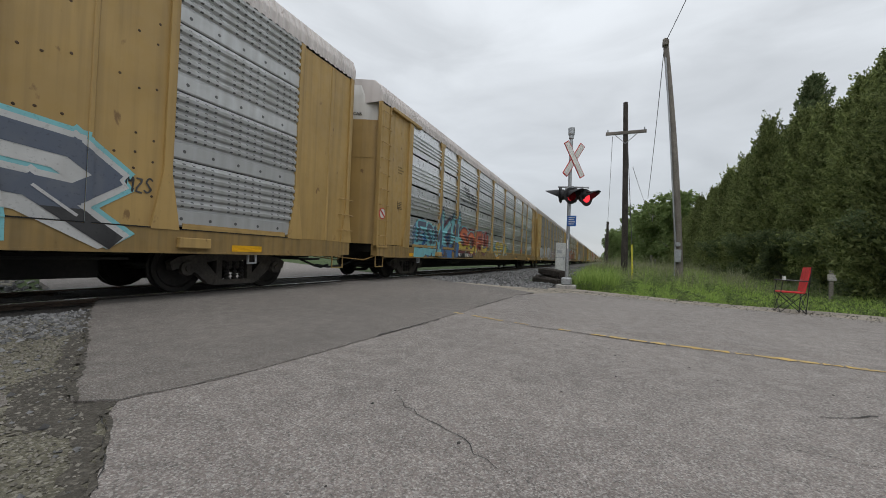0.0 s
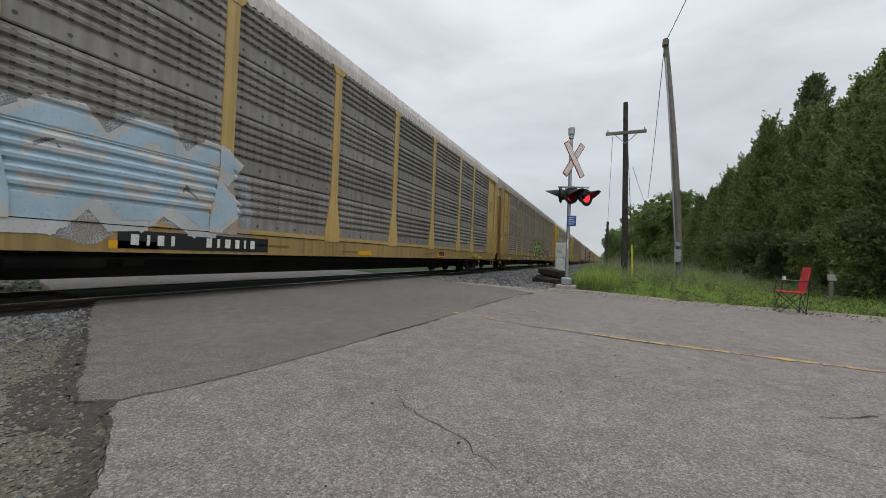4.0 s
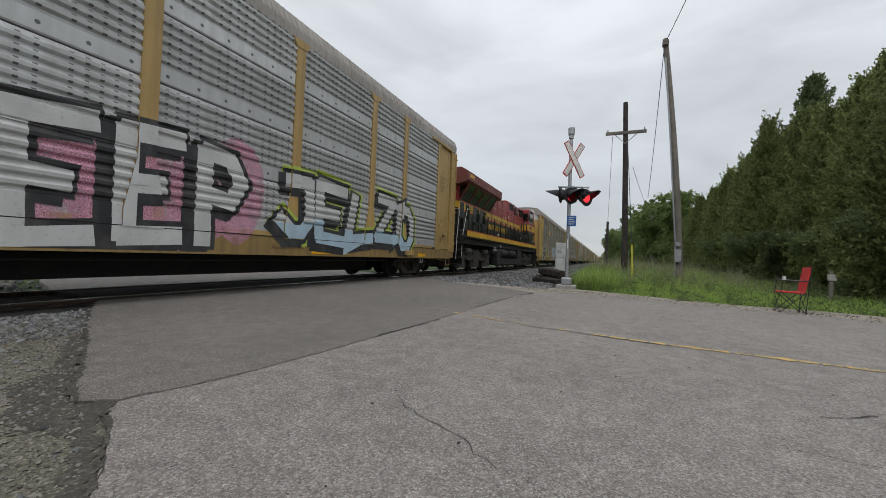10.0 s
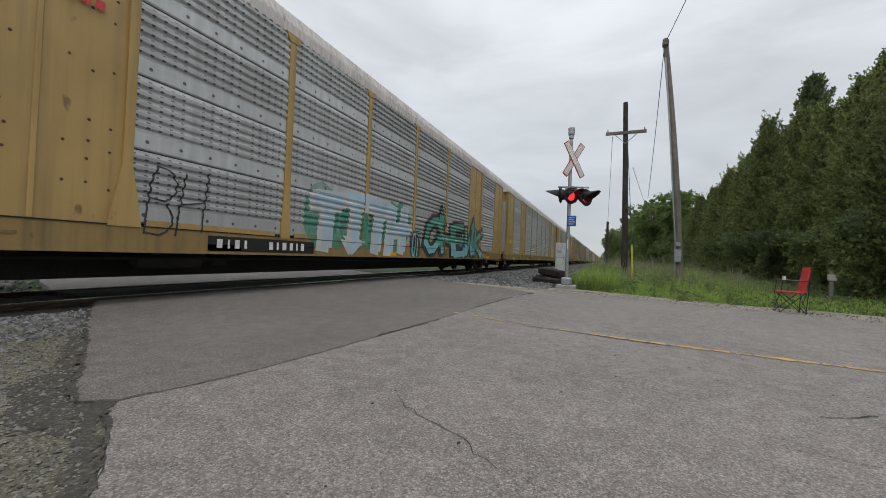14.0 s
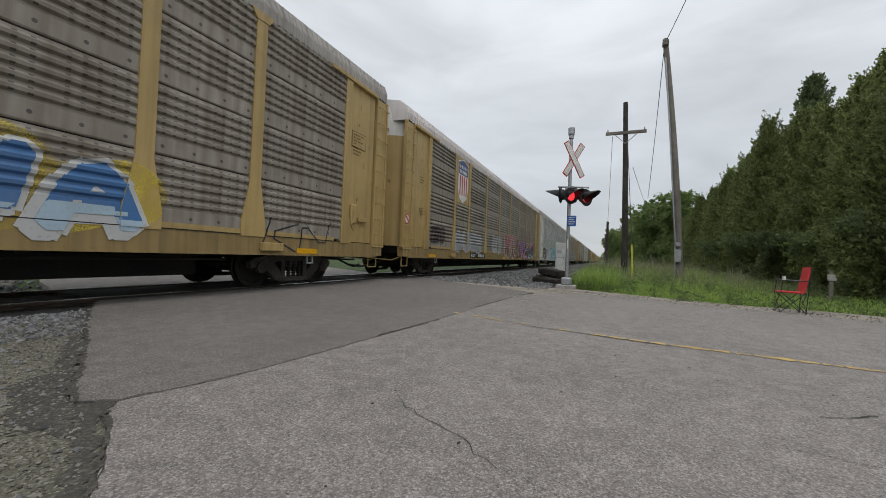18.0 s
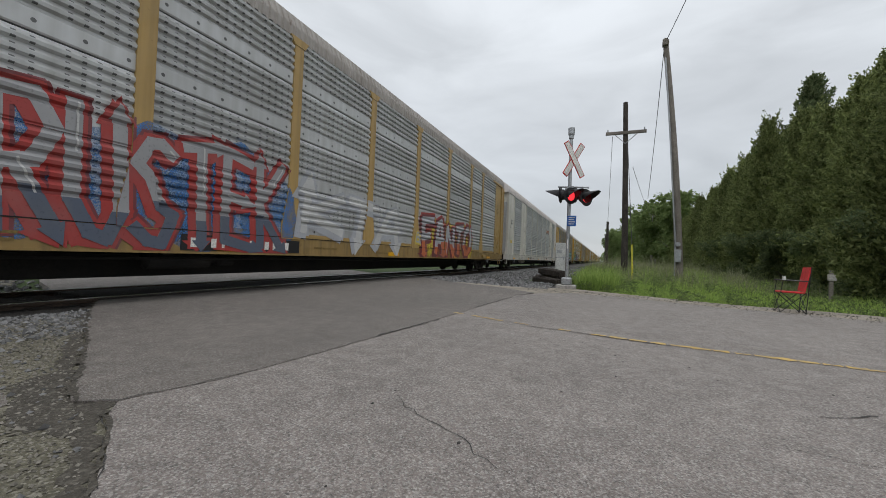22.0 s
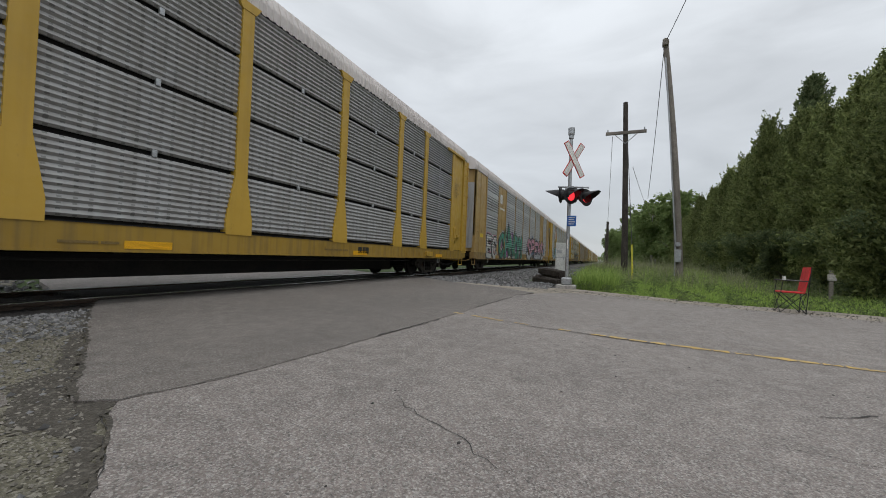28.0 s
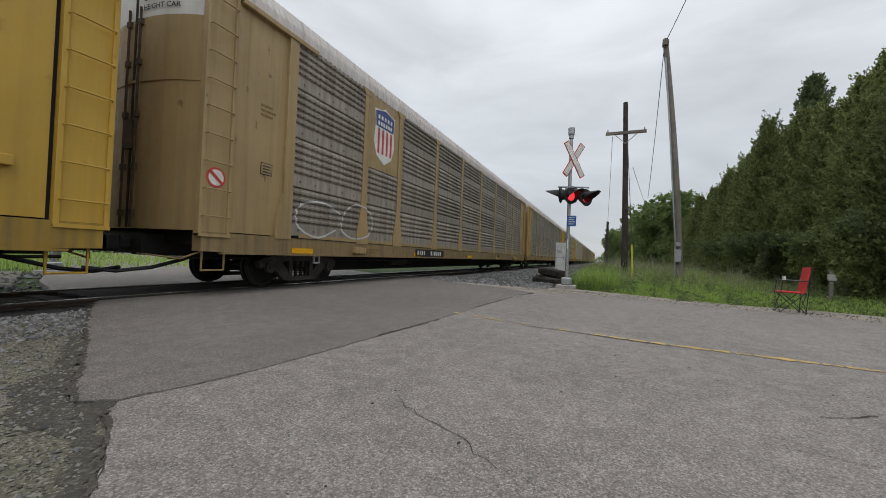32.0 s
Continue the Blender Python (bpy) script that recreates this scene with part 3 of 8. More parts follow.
setting("road_crack_line", strip(B(), [(6.8, 4.86), (7.2, 4.84), (7.7, 4.72), (8.3, 4.62)], 0.02, -0.0235, 0.015), "crack", "crack beside the centre line")
setting("road_crack_edge", strip(B(), EDGE_CRACK, 0.006, -0.026, 0.010), "crack", "broken crack along the road edge")
setting("road_crack_right", strip(B(), [(8.80, 2.93), (8.96, 2.98), (9.08, 3.07), (9.16, 3.12)], 0.011, -0.0245, 0.01), "crack", "short crack in the road")
ln = [(5.58, 5.36), (5.9, 5.24), (6.56, 5.03), (6.94, 4.92), (7.51, 4.80), (8.12, 4.70), (8.85, 4.64), (9.98, 4.55), (12.5, 4.1), (20, 2.0)]
def worn_line(name, pts, width, keep, seed):
    """Road paint flaked into ragged pieces; keep is the share that is left."""
    g = random.Random(seed)
    bm = B()
    for (x0, y0), (x1, y1) in zip(pts[:-1], pts[1:]):
        k = max(1, int(math.hypot(x1 - x0, y1 - y0) / 0.16))
        for i in range(k):
            if g.random() > keep:
                continue
            f0, f1 = i / k, (i + g.uniform(0.75, 1.05)) / k
            o = g.uniform(-0.25, 0.25) * width * (1 - keep)
            strip(bm, [(x0 + (x1 - x0) * f0, y0 + (y1 - y0) * f0 + o), (x0 + (x1 - x0) * f1, y0 + (y1 - y0) * f1 + o)], width * g.uniform(0.6, 1.05), -0.025, 0.006)
    setting(name, bm, "line", "worn, flaking yellow centre line")


worn_line("road_line_yellow", ln[:5], 0.10, 0.55, 3)
worn_line("road_line_yellow_near", ln[4:], 0.11, 0.94, 4)
rnd = random.Random(5)
bits = B()
for _ in range(46):
    x, y = rnd.uniform(6.0, 11.0), rnd.uniform(0.9, 4.4)
    s = rnd.uniform(0.003, 0.010)
    bmesh.ops.create_icosphere(bits, subdivisions=1, radius=s, matrix=Matrix.Translation((x, y, -0.028)) @ Matrix.Diagonal((1, rnd.uniform(0.6, 1.6), 0.4, 1)))
tagged(part("road_grit", bits, "crack"), "dark crumbs of tar and grit on the road", "grit", kind="stuff")

# gravel shoulders and ballast bed
setting("gravel_base", sheet(B(), [(1.35, -16), (12, -16), (12, -1.5), (6.9, 1.0), (5.5, 1.6), (1.35, 3.3)], -0.3, -0.10), "gravel_ground", "tan gravel under the road edge")
setting("road_stain", sheet(B(), ragged([(4.40, 1.36), (4.62, 1.24), (4.84, 1.18), (5.05, 1.12), (5.22, 1.22), (5.36, 1.10), (5.52, 0.97), (5.42, 0.90), (5.2, 0.84), (5.0, 0.86), (4.85, 0.94), (4.66, 1.0), (4.4, 1.14)], 0.028, 3), -0.2, -0.0345), "dirt", "dark damp dirt at the road's edge")
setting("broken_asphalt", sheet(B(), ragged([(4.40, 0.98), (4.6, 1.0), (4.80, 0.96), (4.90, 0.88), (4.76, 0.83), (4.5, 0.87)], 0.02, 7), -0.2, -0.032), "asphalt_new", "loose flake of asphalt in the gravel")
setting("gravel_shoulder_near", sheet(B(), [(1.35, 2.85), (1.6, 2.75), (2.6, 2.42), (4.6, 1.60), (5.5, 1.35), (6.2, 0.95), (7.1, 0.5),
                                           (12.0, -1.8), (20, -5.4), (20, -16), (1.35, -16)], -0.25, -0.038), "gravel_ground", "dusty tan gravel shoulder")
setting("gravel_shoulder_far", sheet(B(), [(3.0, 11.4), (4.77, 10.72), (6.05, 9.62), (6.8, 10.50), (8.04, 10.35), (8.95, 9.9), (10.1, 9.45), (11.2, 9.4), (14.0, 8.55), (24, 5.3), (24, 6.6), (14.5, 9.8), (12.0, 10.5), (10.3, 10.55),
                                          (9.2, 11.0), (8.1, 11.5), (6.9, 12.1), (6.2, 12.0), (5.0, 11.5), (3.6, 11.9)], -0.25, -0.036), "sand", "pale sandy gravel shoulder")
setting("ballast_apron", sheet(B(), [(0.92, 13.1), (2.1, 12.1), (3.15, 11.2), (4.77, 10.5), (6.0, 9.9), (6.7, 12.0), (6.3, 14.6), (0.92, 14.6)], -0.3, -0.058), "ballast_ground", "crushed stone apron beside the crossing")
setting("ballast_bed", prism_y(B(), [(-3.2, -0.3), (-3.0, -0.16), (-1.55, -0.10), (1.55, -0.10), (2.1, -0.15), (3.2, -0.3)], -420, 3.0), "ballast_ground", "crushed stone ballast under the track")
setting("ballast_bed_beyond_crossing", prism_y(B(), [(-3.2, -0.3), (-3.0, -0.16), (-1.55, -0.10), (1.55, -0.10), (3.0, -0.12), (5.6, -0.16), (5.9, -0.3)], 13.2, 620), "ballast_ground", "crushed stone ballast beside the track")
# oil and the train's shade together in one dark colour
setting("oily_ballast_crossing", sheet(B(), [(-1.3, -6), (1.35, -6), (1.35, 2.80), (0.86, 3.1), (-1.3, 3.1)], -0.2, -0.085), "dark_ballast", "oily ballast beside the crossing, darkened further for the train shade")
setting("oily_shoulder", sheet(B(), ragged([(1.36, -6), (1.80, -6), (1.85, 0.5), (1.80, 2.55), (1.36, 2.82)], 0.03, 5), -0.2, -0.0355), "dark_ballast", "oily dirt at the foot of the ballast, darkened further for the train shade")
setting("gravel_beyond_track", sheet(B(), [(-3.0, -30), (-9.5, -30), (-9.0, 2.0), (-7.5, 5.2), (-3.0, 3.5)], -0.3, -0.10), "gravel_ground", "pale gravel beyond the tracks")


setting("road_edge_dirt", strip(B(), [(1.5, 2.70), (2.38, 2.27), (3.44, 1.79), (4.48, 1.29), (4.78, 1.14)], 0.11, -0.033, 0.012), "dirt", "dark dirt along the edge of the asphalt patch")
setting("road_edge_dirt_near", strip(B(), [(5.45, 0.97), (5.8, 0.83), (6.1, 0.66), (6.9, 0.27)], 0.10, -0.0335, 0.02), "dirt", "dark dirt along the broken road edge")


setting("road_edge_crumbs", strip(B(), [(0.95, 3.06), (1.55, 2.74), (2.40, 2.33), (3.46, 1.86), (4.50, 1.36), (4.80, 1.20), (5.08, 1.11)], 0.036, -0.0215, 0.022), "dirt", "dark dirt and crumbs over the patch's broken edge")
setting("road_edge_crumbs_near", strip(B(), [(5.34, 1.12), (5.62, 1.00), (5.80, 0.90), (6.07, 0.73), (6.5, 0.52)], 0.022, -0.0255, 0.018), "dirt", "dark dirt and crumbs over the road's broken edge")


def rail(x):
    t = thing("rail", "steel rail with a worn shiny head", "rail", "rails", kind="structure")
    prof = [(x - 0.07, -0.17), (x + 0.07, -0.17), (x + 0.07, -0.155), (x + 0.012, -0.13), (x + 0.012, -0.05), (x + 0.036, -0.04), (x + 0.036, -0.006), (x - 0.036, -0.006), (x - 0.036, -0.04), (x - 0.012, -0.05), (x - 0.012, -0.13), (x - 0.07, -0.155)]
    part("rail_web", prism_y(B(), prof, -420, 620), "rail_side", t)
    part("rail_head", box(B(), x - 0.034, x + 0.034, -420, 620, -0.006, 0.0), "rail_head", t, "polished running surface")


for x in (-0.7525, 0.7525):
    rail(x)
tie_me = as_mesh(box(B(), -1.3, 1.3, -0.115, 0.115, -0.28, -0.065, 0.01), "tie")
ties = thing("track_ties", "dark creosoted timber ties under the rails", "ties", kind="structure")
for i in range(90):
    y = -14 + i * 0.5
    if 3.3 < y < 13.0:
        continue
    part("tie", tie_me, "tie", ties, at=(0, y, -0.002))
# rubber in the same dark colour, with the train's shade in it
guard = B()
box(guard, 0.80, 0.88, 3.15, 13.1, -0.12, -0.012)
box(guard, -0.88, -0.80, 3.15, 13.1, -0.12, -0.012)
setting("crossing_flange_rubber", guard, "dark_ballast", "rubber strips beside the rails, coloured dark for the train shade")


def stones(name, label, material, area, count, s0, s1, seed, zf):
    """Loose crushed stone, each an uneven eight-sided lump."""
    g = np.random.default_rng(seed)
    base = np.array([(1, 0, 0), (-1, 0, 0), (0, 1, 0), (0, -1, 0), (0, 0, 1), (0, 0, -1)], float)
    tri = np.array([(0, 2, 4), (2, 1, 4), (1, 3, 4), (3, 0, 4), (2, 0, 5), (1, 2, 5), (3, 1, 5), (0, 3, 5)])
    vs, fs = [], []
    made = 0
    while made < count:
        x, y = area(g)
        if x is None:
            continue
        s = g.uniform(s0, s1) * (0.6 + 0.8 * g.random())
        v = base * g.uniform(0.55, 1.15, (6, 1)) * s * np.array([1, 1, 0.7])
        a = g.uniform(0, 6.28)
        c, d = math.cos(a), math.sin(a)
        v = np.stack([v[:, 0] * c - v[:, 1] * d, v[:, 0] * d + v[:, 1] * c, v[:, 2]], 1)
        v += np.array([x, y, zf(x, y) + s * 0.25]) + g.uniform(-0.25, 0.25, (6, 3)) * s
        k = 6 * made
        vs.extend(map(tuple, v))
        fs.extend(tuple(int(q) for q in t + k) for t in tri)
        made += 1
    tagged(part(name, raw_mesh(name, vs, fs), material), label, "gravel", kind="stuff")


def edge_x(y):
    """x of the road's near edge at y."""
    return 6.9 - (y - 0.33) * 2.17 if y < 1.1 else 5.05 - (y - 1.10) * 2.1


def near_ballast(g):
    y = g.uniform(-2.5, 2.75)
    x = 1.75 + g.random() ** 1.5 * 1.4
    return (x, y) if x < edge_x(y) - 0.03 else (None, None)


def near_gravel(g):
    y = g.uniform(-1.6, 2.3)
    x = g.uniform(2.2, 8.2)
    return (x, y) if x < edge_x(y) - 0.02 else (None, None)


stones("ballast_stones", "loose grey crushed stone beside the track", "stones", near_ballast, 7000, 0.014, 0.032, 1, lambda x, y: -0.045)
stones("shoulder_gravel", "small tan and grey gravel on the shoulder", "stones_tan", near_gravel, 24000, 0.003, 0.0125, 2, lambda x, y: -0.037)
stones("shoulder_pebbles", "loose pale pebbles on the shoulder", "stones", near_gravel, 900, 0.012, 0.022, 8, lambda x, y: -0.037)
stones("crossing_ballast", "loose grey crushed stone beyond the crossing", "stones",
       lambda g: (lambda u: (u, (13.1 - (u - 1.17) * 0.80 if u < 3.15 else 11.55 - (u - 3.15) * 0.10) + 0.08 + g.random() ** 1.8 * 40))(g.uniform(1.2, 6.1)), 8000, 0.025, 0.06, 3, lambda x, y: -0.058 if y < 14.6 else -0.11)
stones("shoulder_gravel_far", "pale gravel on the far shoulder", "stones_tan",
       lambda g: (lambda u: (u, 10.9 - (u - 6) * 0.26 + g.uniform(-0.6, 0.7)))(g.uniform(5.6, 15)), 1500, 0.008, 0.022, 4, lambda x, y: -0.036)
stones("ballast_beyond", "pale crushed stone beyond the tracks", "stones",
       lambda g: (g.uniform(-6.5, -1.3), g.uniform(-8, 6)), 2600, 0.03, 0.07, 6, lambda x, y: -0.11)


# ---- plants ----
def blades(name, label, material, spots, seed, h0, h1, w):
    g = np.random.default_rng(seed)
    vs, fs = [], []
    for x, y, z, hs in spots:
        h = g.uniform(h0, h1) * hs
        a, lean = g.uniform(0, 6.28), g.uniform(0.10, 0.85) * h
        dx, dy = math.cos(a), math.sin(a)
        k = len(vs)
        ww = w * (0.6 + 0.8 * g.random())
        vs += [(x - dy * ww, y + dx * ww, z), (x + dy * ww, y - dx * ww, z), (x + dx * lean * 0.35 + dy * ww * 0.7, y + dy * lean * 0.35 - dx * ww * 0.7, z + h * 0.6),
               (x + dx * lean * 0.35 - dy * ww * 0.7, y + dy * lean * 0.35 + dx * ww * 0.7, z + h * 0.6), (x + dx * lean, y + dy * lean, z + h)]
        fs += [(k, k + 1, k + 2, k + 3), (k + 3, k + 2, k + 4)]
    tagged(part(name, raw_mesh(name, vs, fs), material), label, "grass", kind="stuff")


def verge(count, seed, y0=10.6, deep=30.0):
    g = np.random.default_rng(seed)
    out = []
    while len(out) < count:
        x = g.uniform(6.7, 17.0)
        y = y0 + g.random() ** 1.5 * deep
        front = 12.2 - (x - 6.7) * 0.33 if x < 9 else (11.25 - (x - 9.0) * 0.22)
        d = y - front
        if d < 0.0 and not (d > -0.5 and g.random() < 0.12):
            continue
        out.append((x, y, -0.12, (0.20 + 0.30 * min(1.0, max(0.0, d) / 5.0) + 0.40 * min(1.0, max(0.0, d - 6.0) / 5.0)) * (0.85 + 0.75 * noise.noise((x * 0.9, y * 0.9, 7.0)) + 0.35 * noise.noise((x * 3.1, y * 3.1, 1.0))) * (1.0 if x < 11.0 else max(0.75, 1.0 - (x - 11.0) * 0.12))))
    return out


blades("verge_grass", "green uncut grass on the verge", "grass", verge(60000, 11), 12, 0.25, 0.90, 0.0068)
blades("tall_grass", "tall grass with pale seed heads before the trees", "grass_dry", [s for s in verge(16000, 13) if s[1] > 15.0 and s[0] < 15.4 and noise.noise((s[0] * 0.7, s[1] * 0.7, 2.0)) > -0.15], 14, 0.9, 1.7, 0.007)
g0 = np.random.default_rng(21)
blades("grass_by_signal", "tall grass beside the signal and the ballast", "grass", [(6.75 + g0.random() * 1.3, 12.6 + g0.random() ** 1.4 * 26, -0.12, 1.0) for _ in range(9000)], 22, 0.30, 0.75, 0.0075)
blades("grass_beyond", "green grass beyond the tracks", "grass", [(g0.uniform(-24, -7), g0.uniform(-12, 14), -0.14, 1.0) for _ in range(9000)], 23, 0.2, 0.5, 0.02)
blades("weeds_in_gravel", "dry weeds in the gravel", "grass_dry", [(g0.uniform(4.4, 6.4), g0.uniform(-0.6, 0.55), -0.055, 0.25) for _ in range(90)], 24, 0.1, 0.3, 0.004)


def crown_mesh(name, count, seed, shape, size):
    """A crown of many small leaves or sprays, set round limbs, with gaps and an uneven outline."""
    g = np.random.default_rng(seed)
    cl = np.array(shape(g))
    pick = g.integers(0, len(cl), count)
    c = cl[pick]
    d = g.normal(0, 1, (count, 3))
    d /= np.linalg.norm(d, axis=1, keepdims=True)
    at = c[:, :3] + d * (c[:, 3:4] * g.random((count, 1)) ** 0.5) * np.array([1, 1, 0.8])
    s = size * g.uniform(0.55, 1.5, (count, 1))
    a = g.normal(0, 1, (count, 3)) + c[:, :3] * np.array([0.6, 0.6, 0]) + np.stack([0 * pick, 0 * pick, c[:, 4]], 1)
    a /= np.linalg.norm(a, axis=1, keepdims=True)
    b = np.cross(a, g.normal(0, 1, (count, 3)))
    b /= np.linalg.norm(b, axis=1, keepdims=True) + 1e-9
    v = np.stack([at, at + a * s * 0.9 + b * s * 0.42, at + a * s * 1.15 - b * s * 0.35], 1).reshape(-1, 3)
    return leaf_mesh(name, v)


def leaf_mesh(name, v):
    """Loose triangles, three corners each."""
    count = len(v) // 3
    me = bpy.data.meshes.new(name)
    me.vertices.add(len(v))
    me.vertices.foreach_set("co", v.ravel())
    me.loops.add(len(v))
    me.loops.foreach_set("vertex_index", np.arange(len(v), dtype=np.int32))
    me.polygons.add(count)
    me.polygons.foreach_set("loop_start", np.arange(0, len(v), 3, dtype=np.int32))
    me.polygons.foreach_set("loop_total", np.full(count, 3, dtype=np.int32))
    me.update(calc_edges=True)
    me.materials.append(None)
    return me


def cedar_crown(name, h, rad, count, seed, size):
    """Tufts of flat sprays along short twigs that leave an uneven, lobed cone, with gaps between."""
    g = np.random.default_rng(seed)
    per = 34
    tufts = count // per
    u = g.random(tufts) ** 1.2
    a = g.uniform(0, 6.2832, tufts)
    z = 0.1 + u * h
    r = rad * (1 - u ** 1.45) ** 0.95 * np.minimum(1.0, 0.75 + u * 2.4) + 0.05
    wob = np.zeros(tufts)
    for f, amp in ((2, 0.10), (3, 0.11), (5, 0.10), (8, 0.08)):
        wob += amp * np.sin(f * a + g.uniform(0, 6.28) + z * g.uniform(0.5, 0.9) * f)
    rr = r * (0.72 + 0.7 * wob + g.uniform(-0.22, 0.16, tufts))
    c = np.stack([np.cos(a) * rr, np.sin(a) * rr, z + 0.2 * wob], 1)
    ax = np.stack([np.cos(a), np.sin(a), g.uniform(0.2, 1.3, tufts) + 2.4 * u ** 4], 1) + g.normal(0, 0.25, (tufts, 3))
    ax /= np.linalg.norm(ax, axis=1, keepdims=True)
    ln = g.uniform(0.35, 1.15, tufts) * (1.15 - 0.5 * u) * np.where(g.random(tufts) < 0.10, 1.6, 1.0)
    i = np.repeat(np.arange(tufts), per)
    n = len(i)
    f = g.random((n, 1))
    at = c[i] + ax[i] * f * ln[i][:, None] + g.normal(0, 1, (n, 3)) * (0.125 * (1.06 - f))
    d = ax[i] * 0.9 + g.normal(0, 0.6, (n, 3))
    d /= np.linalg.norm(d, axis=1, keepdims=True)
    b = np.cross(d, g.normal(0, 1, (n, 3)))
    b /= np.linalg.norm(b, axis=1, keepdims=True) + 1e-9
    s = size * g.uniform(0.5, 1.5, (n, 1))
    v = np.stack([at - d * s * 0.5, at + d * s * 0.35 + b * s * 0.36, at + d * s * 0.9 - b * s * 0.22], 1).reshape(-1, 3)
    return leaf_mesh(name, v)


def round_shape(h, rad, low):
    def f(g):
        out = []
        for _ in range(150):
            u = g.random()
            z = low + (h - low) * u
            r = rad * math.sin(math.pi * min(1.0, 0.12 + 0.86 * (1 - abs(u - 0.45) * 1.25))) * g.uniform(0.35, 1.05)
            a = g.uniform(0, 6.283)
            out.append((math.cos(a) * r, math.sin(a) * r, z, g.uniform(0.25, 0.6) * rad / 2.2, 0.1))
        return out
    return f


def tree(name, label, category, trunk_mat, leaf_mat, h, rad, seed, conifer, count, size, low=0.0):
    t = thing(name, label, category, "trees")
    g = random.Random(seed)
    bm = B()
    pts = [(0, 0, -0.2), (g.uniform(-0.08, 0.08), g.uniform(-0.08, 0.08), h * 0.35), (g.uniform(-0.15, 0.15), g.uniform(-0.15, 0.15), h * 0.7), (0, 0, h * 0.96)]
    rr = [0.022 * h, 0.016 * h, 0.009 * h, 0.003 * h]
    loft(bm, pts, rr, 8)
    for i in range(14):
        u = g.uniform(0.25, 0.88)
        a = g.uniform(0, 6.28)
        r = rad * (1 - u * 0.8) * 0.8
        z = h * u
        rod(bm, (0, 0, z), (math.cos(a) * r, math.sin(a) * r, z + (0.05 if conifer else 0.9) * r), 0.006 * h * (1 - u) + 0.012, 0.008, 5)
    part("trunk", bm, trunk_mat, t)
    if conifer:
        crown = cedar_crown("crown", h, rad, count, seed, size)
    else:
        crown = crown_mesh("crown", count, seed, round_shape(h, rad, low), size)
    part("crown", crown, leaf_mat, t)
    return t


def plant(proto, spots):
    """The first spot takes the built tree itself; the rest are copies, turned and scaled."""
    for i, (x, y, s, a) in enumerate(spots):
        m = Matrix.LocRotScale((x, y, -0.1), Euler((0, 0, a)), None)
        ob = proto if i == 0 else copy_thing(proto, m)
        ob.matrix_basis = Matrix.LocRotScale((x, y, -0.1), Euler((0, 0, a)), (s, s, s * (1 + 0.08 * math.sin(a * 5))))


def far_woods():
    """A belt of woods that closes the far end of the line."""
    g = np.random.default_rng(91)
    n = 9000
    x = g.uniform(-420, 420, n)
    top = 13 + 4 * np.sin(x * 0.07) + 3 * np.sin(x * 0.23 + 1.0) + 2 * np.sin(x * 0.61)
    at = np.stack([x, 900 + g.uniform(-40, 40, n), g.random(n) ** 0.7 * top], 1)
    d = g.normal(0, 1, (n, 3))
    d /= np.linalg.norm(d, axis=1, keepdims=True)
    b = np.cross(d, g.normal(0, 1, (n, 3)))
    b /= np.linalg.norm(b, axis=1, keepdims=True) + 1e-9
    sz = g.uniform(1.5, 4.0, (n, 1))
    v = np.stack([at, at + d * sz + b * sz * 0.5, at + d * sz * 0.6 - b * sz * 0.6], 1).reshape(-1, 3)
    tagged(part("far_woods", leaf_mesh("far_woods", v), "aspen"), "green belt of distant woods", "woods", kind="stuff")


far_woods()


def weeds(name, label, material, count, per, seed, tall, leaf):
    """Clumps of broad leaves and soft stems of uneven height."""
    g = np.random.default_rng(seed)
    spots = np.array([q[:2] for q in verge(count, seed + 1)])
    hs = tall * g.uniform(0.25, 1.0, count) * np.clip(0.35 + (spots[:, 1] - 11.5) / 9, 0.35, 1.0) * np.where(spots[:, 0] > 11.0, 0.6, 1.0)
    i = np.repeat(np.arange(count), per)
    n = len(i)
    f = g.random(n)
    off = g.normal(0, 0.5, (n, 2)) * (0.12 + 0.14 * hs[i][:, None])
    at = np.stack([spots[i, 0] + off[:, 0], spots[i, 1] + off[:, 1], -0.12 + f * hs[i]], 1)
    d = g.normal(0, 1, (n, 3)) * np.array([1, 1, 0.5]) + np.array([0, 0, 0.35])
    d /= np.linalg.norm(d, axis=1, keepdims=True)
    b = np.cross(d, g.normal(0, 1, (n, 3)))
    b /= np.linalg.norm(b, axis=1, keepdims=True) + 1e-9
    sz = leaf * g.uniform(0.5, 1.5, (n, 1))
    v = np.stack([at, at + d * sz * 0.6 + b * sz * 0.35, at + d * sz * 1.2], 1).reshape(-1, 3)
    tagged(part(name, leaf_mesh(name, v), material), label, "weeds", kind="stuff")


weeds("verge_weeds", "broad-leaved green weeds in the grass", "aspen", 900, 55, 15, 0.75, 0.075)
weeds("verge_clover", "low bright clover and herbs along the verge's edge", "grass", 1500, 40, 17, 0.30, 0.055)

g1 = random.Random(77)
CEDAR = "dense dark green cedar in a row beside the verge"
cedars = [tree("cedar", CEDAR, "cedar", "bark", "cedar", 9.2, 1.95, 31, True, 60000, 0.115),
          tree("cedar", CEDAR, "cedar", "bark", "cedar", 8.6, 2.1, 32, True, 60000, 0.115),
          tree("cedar", CEDAR, "cedar", "bark", "cedar", 9.6, 1.8, 33, True, 60000, 0.115)]
rows = [[], [], []]
y = 13.4
i = 0
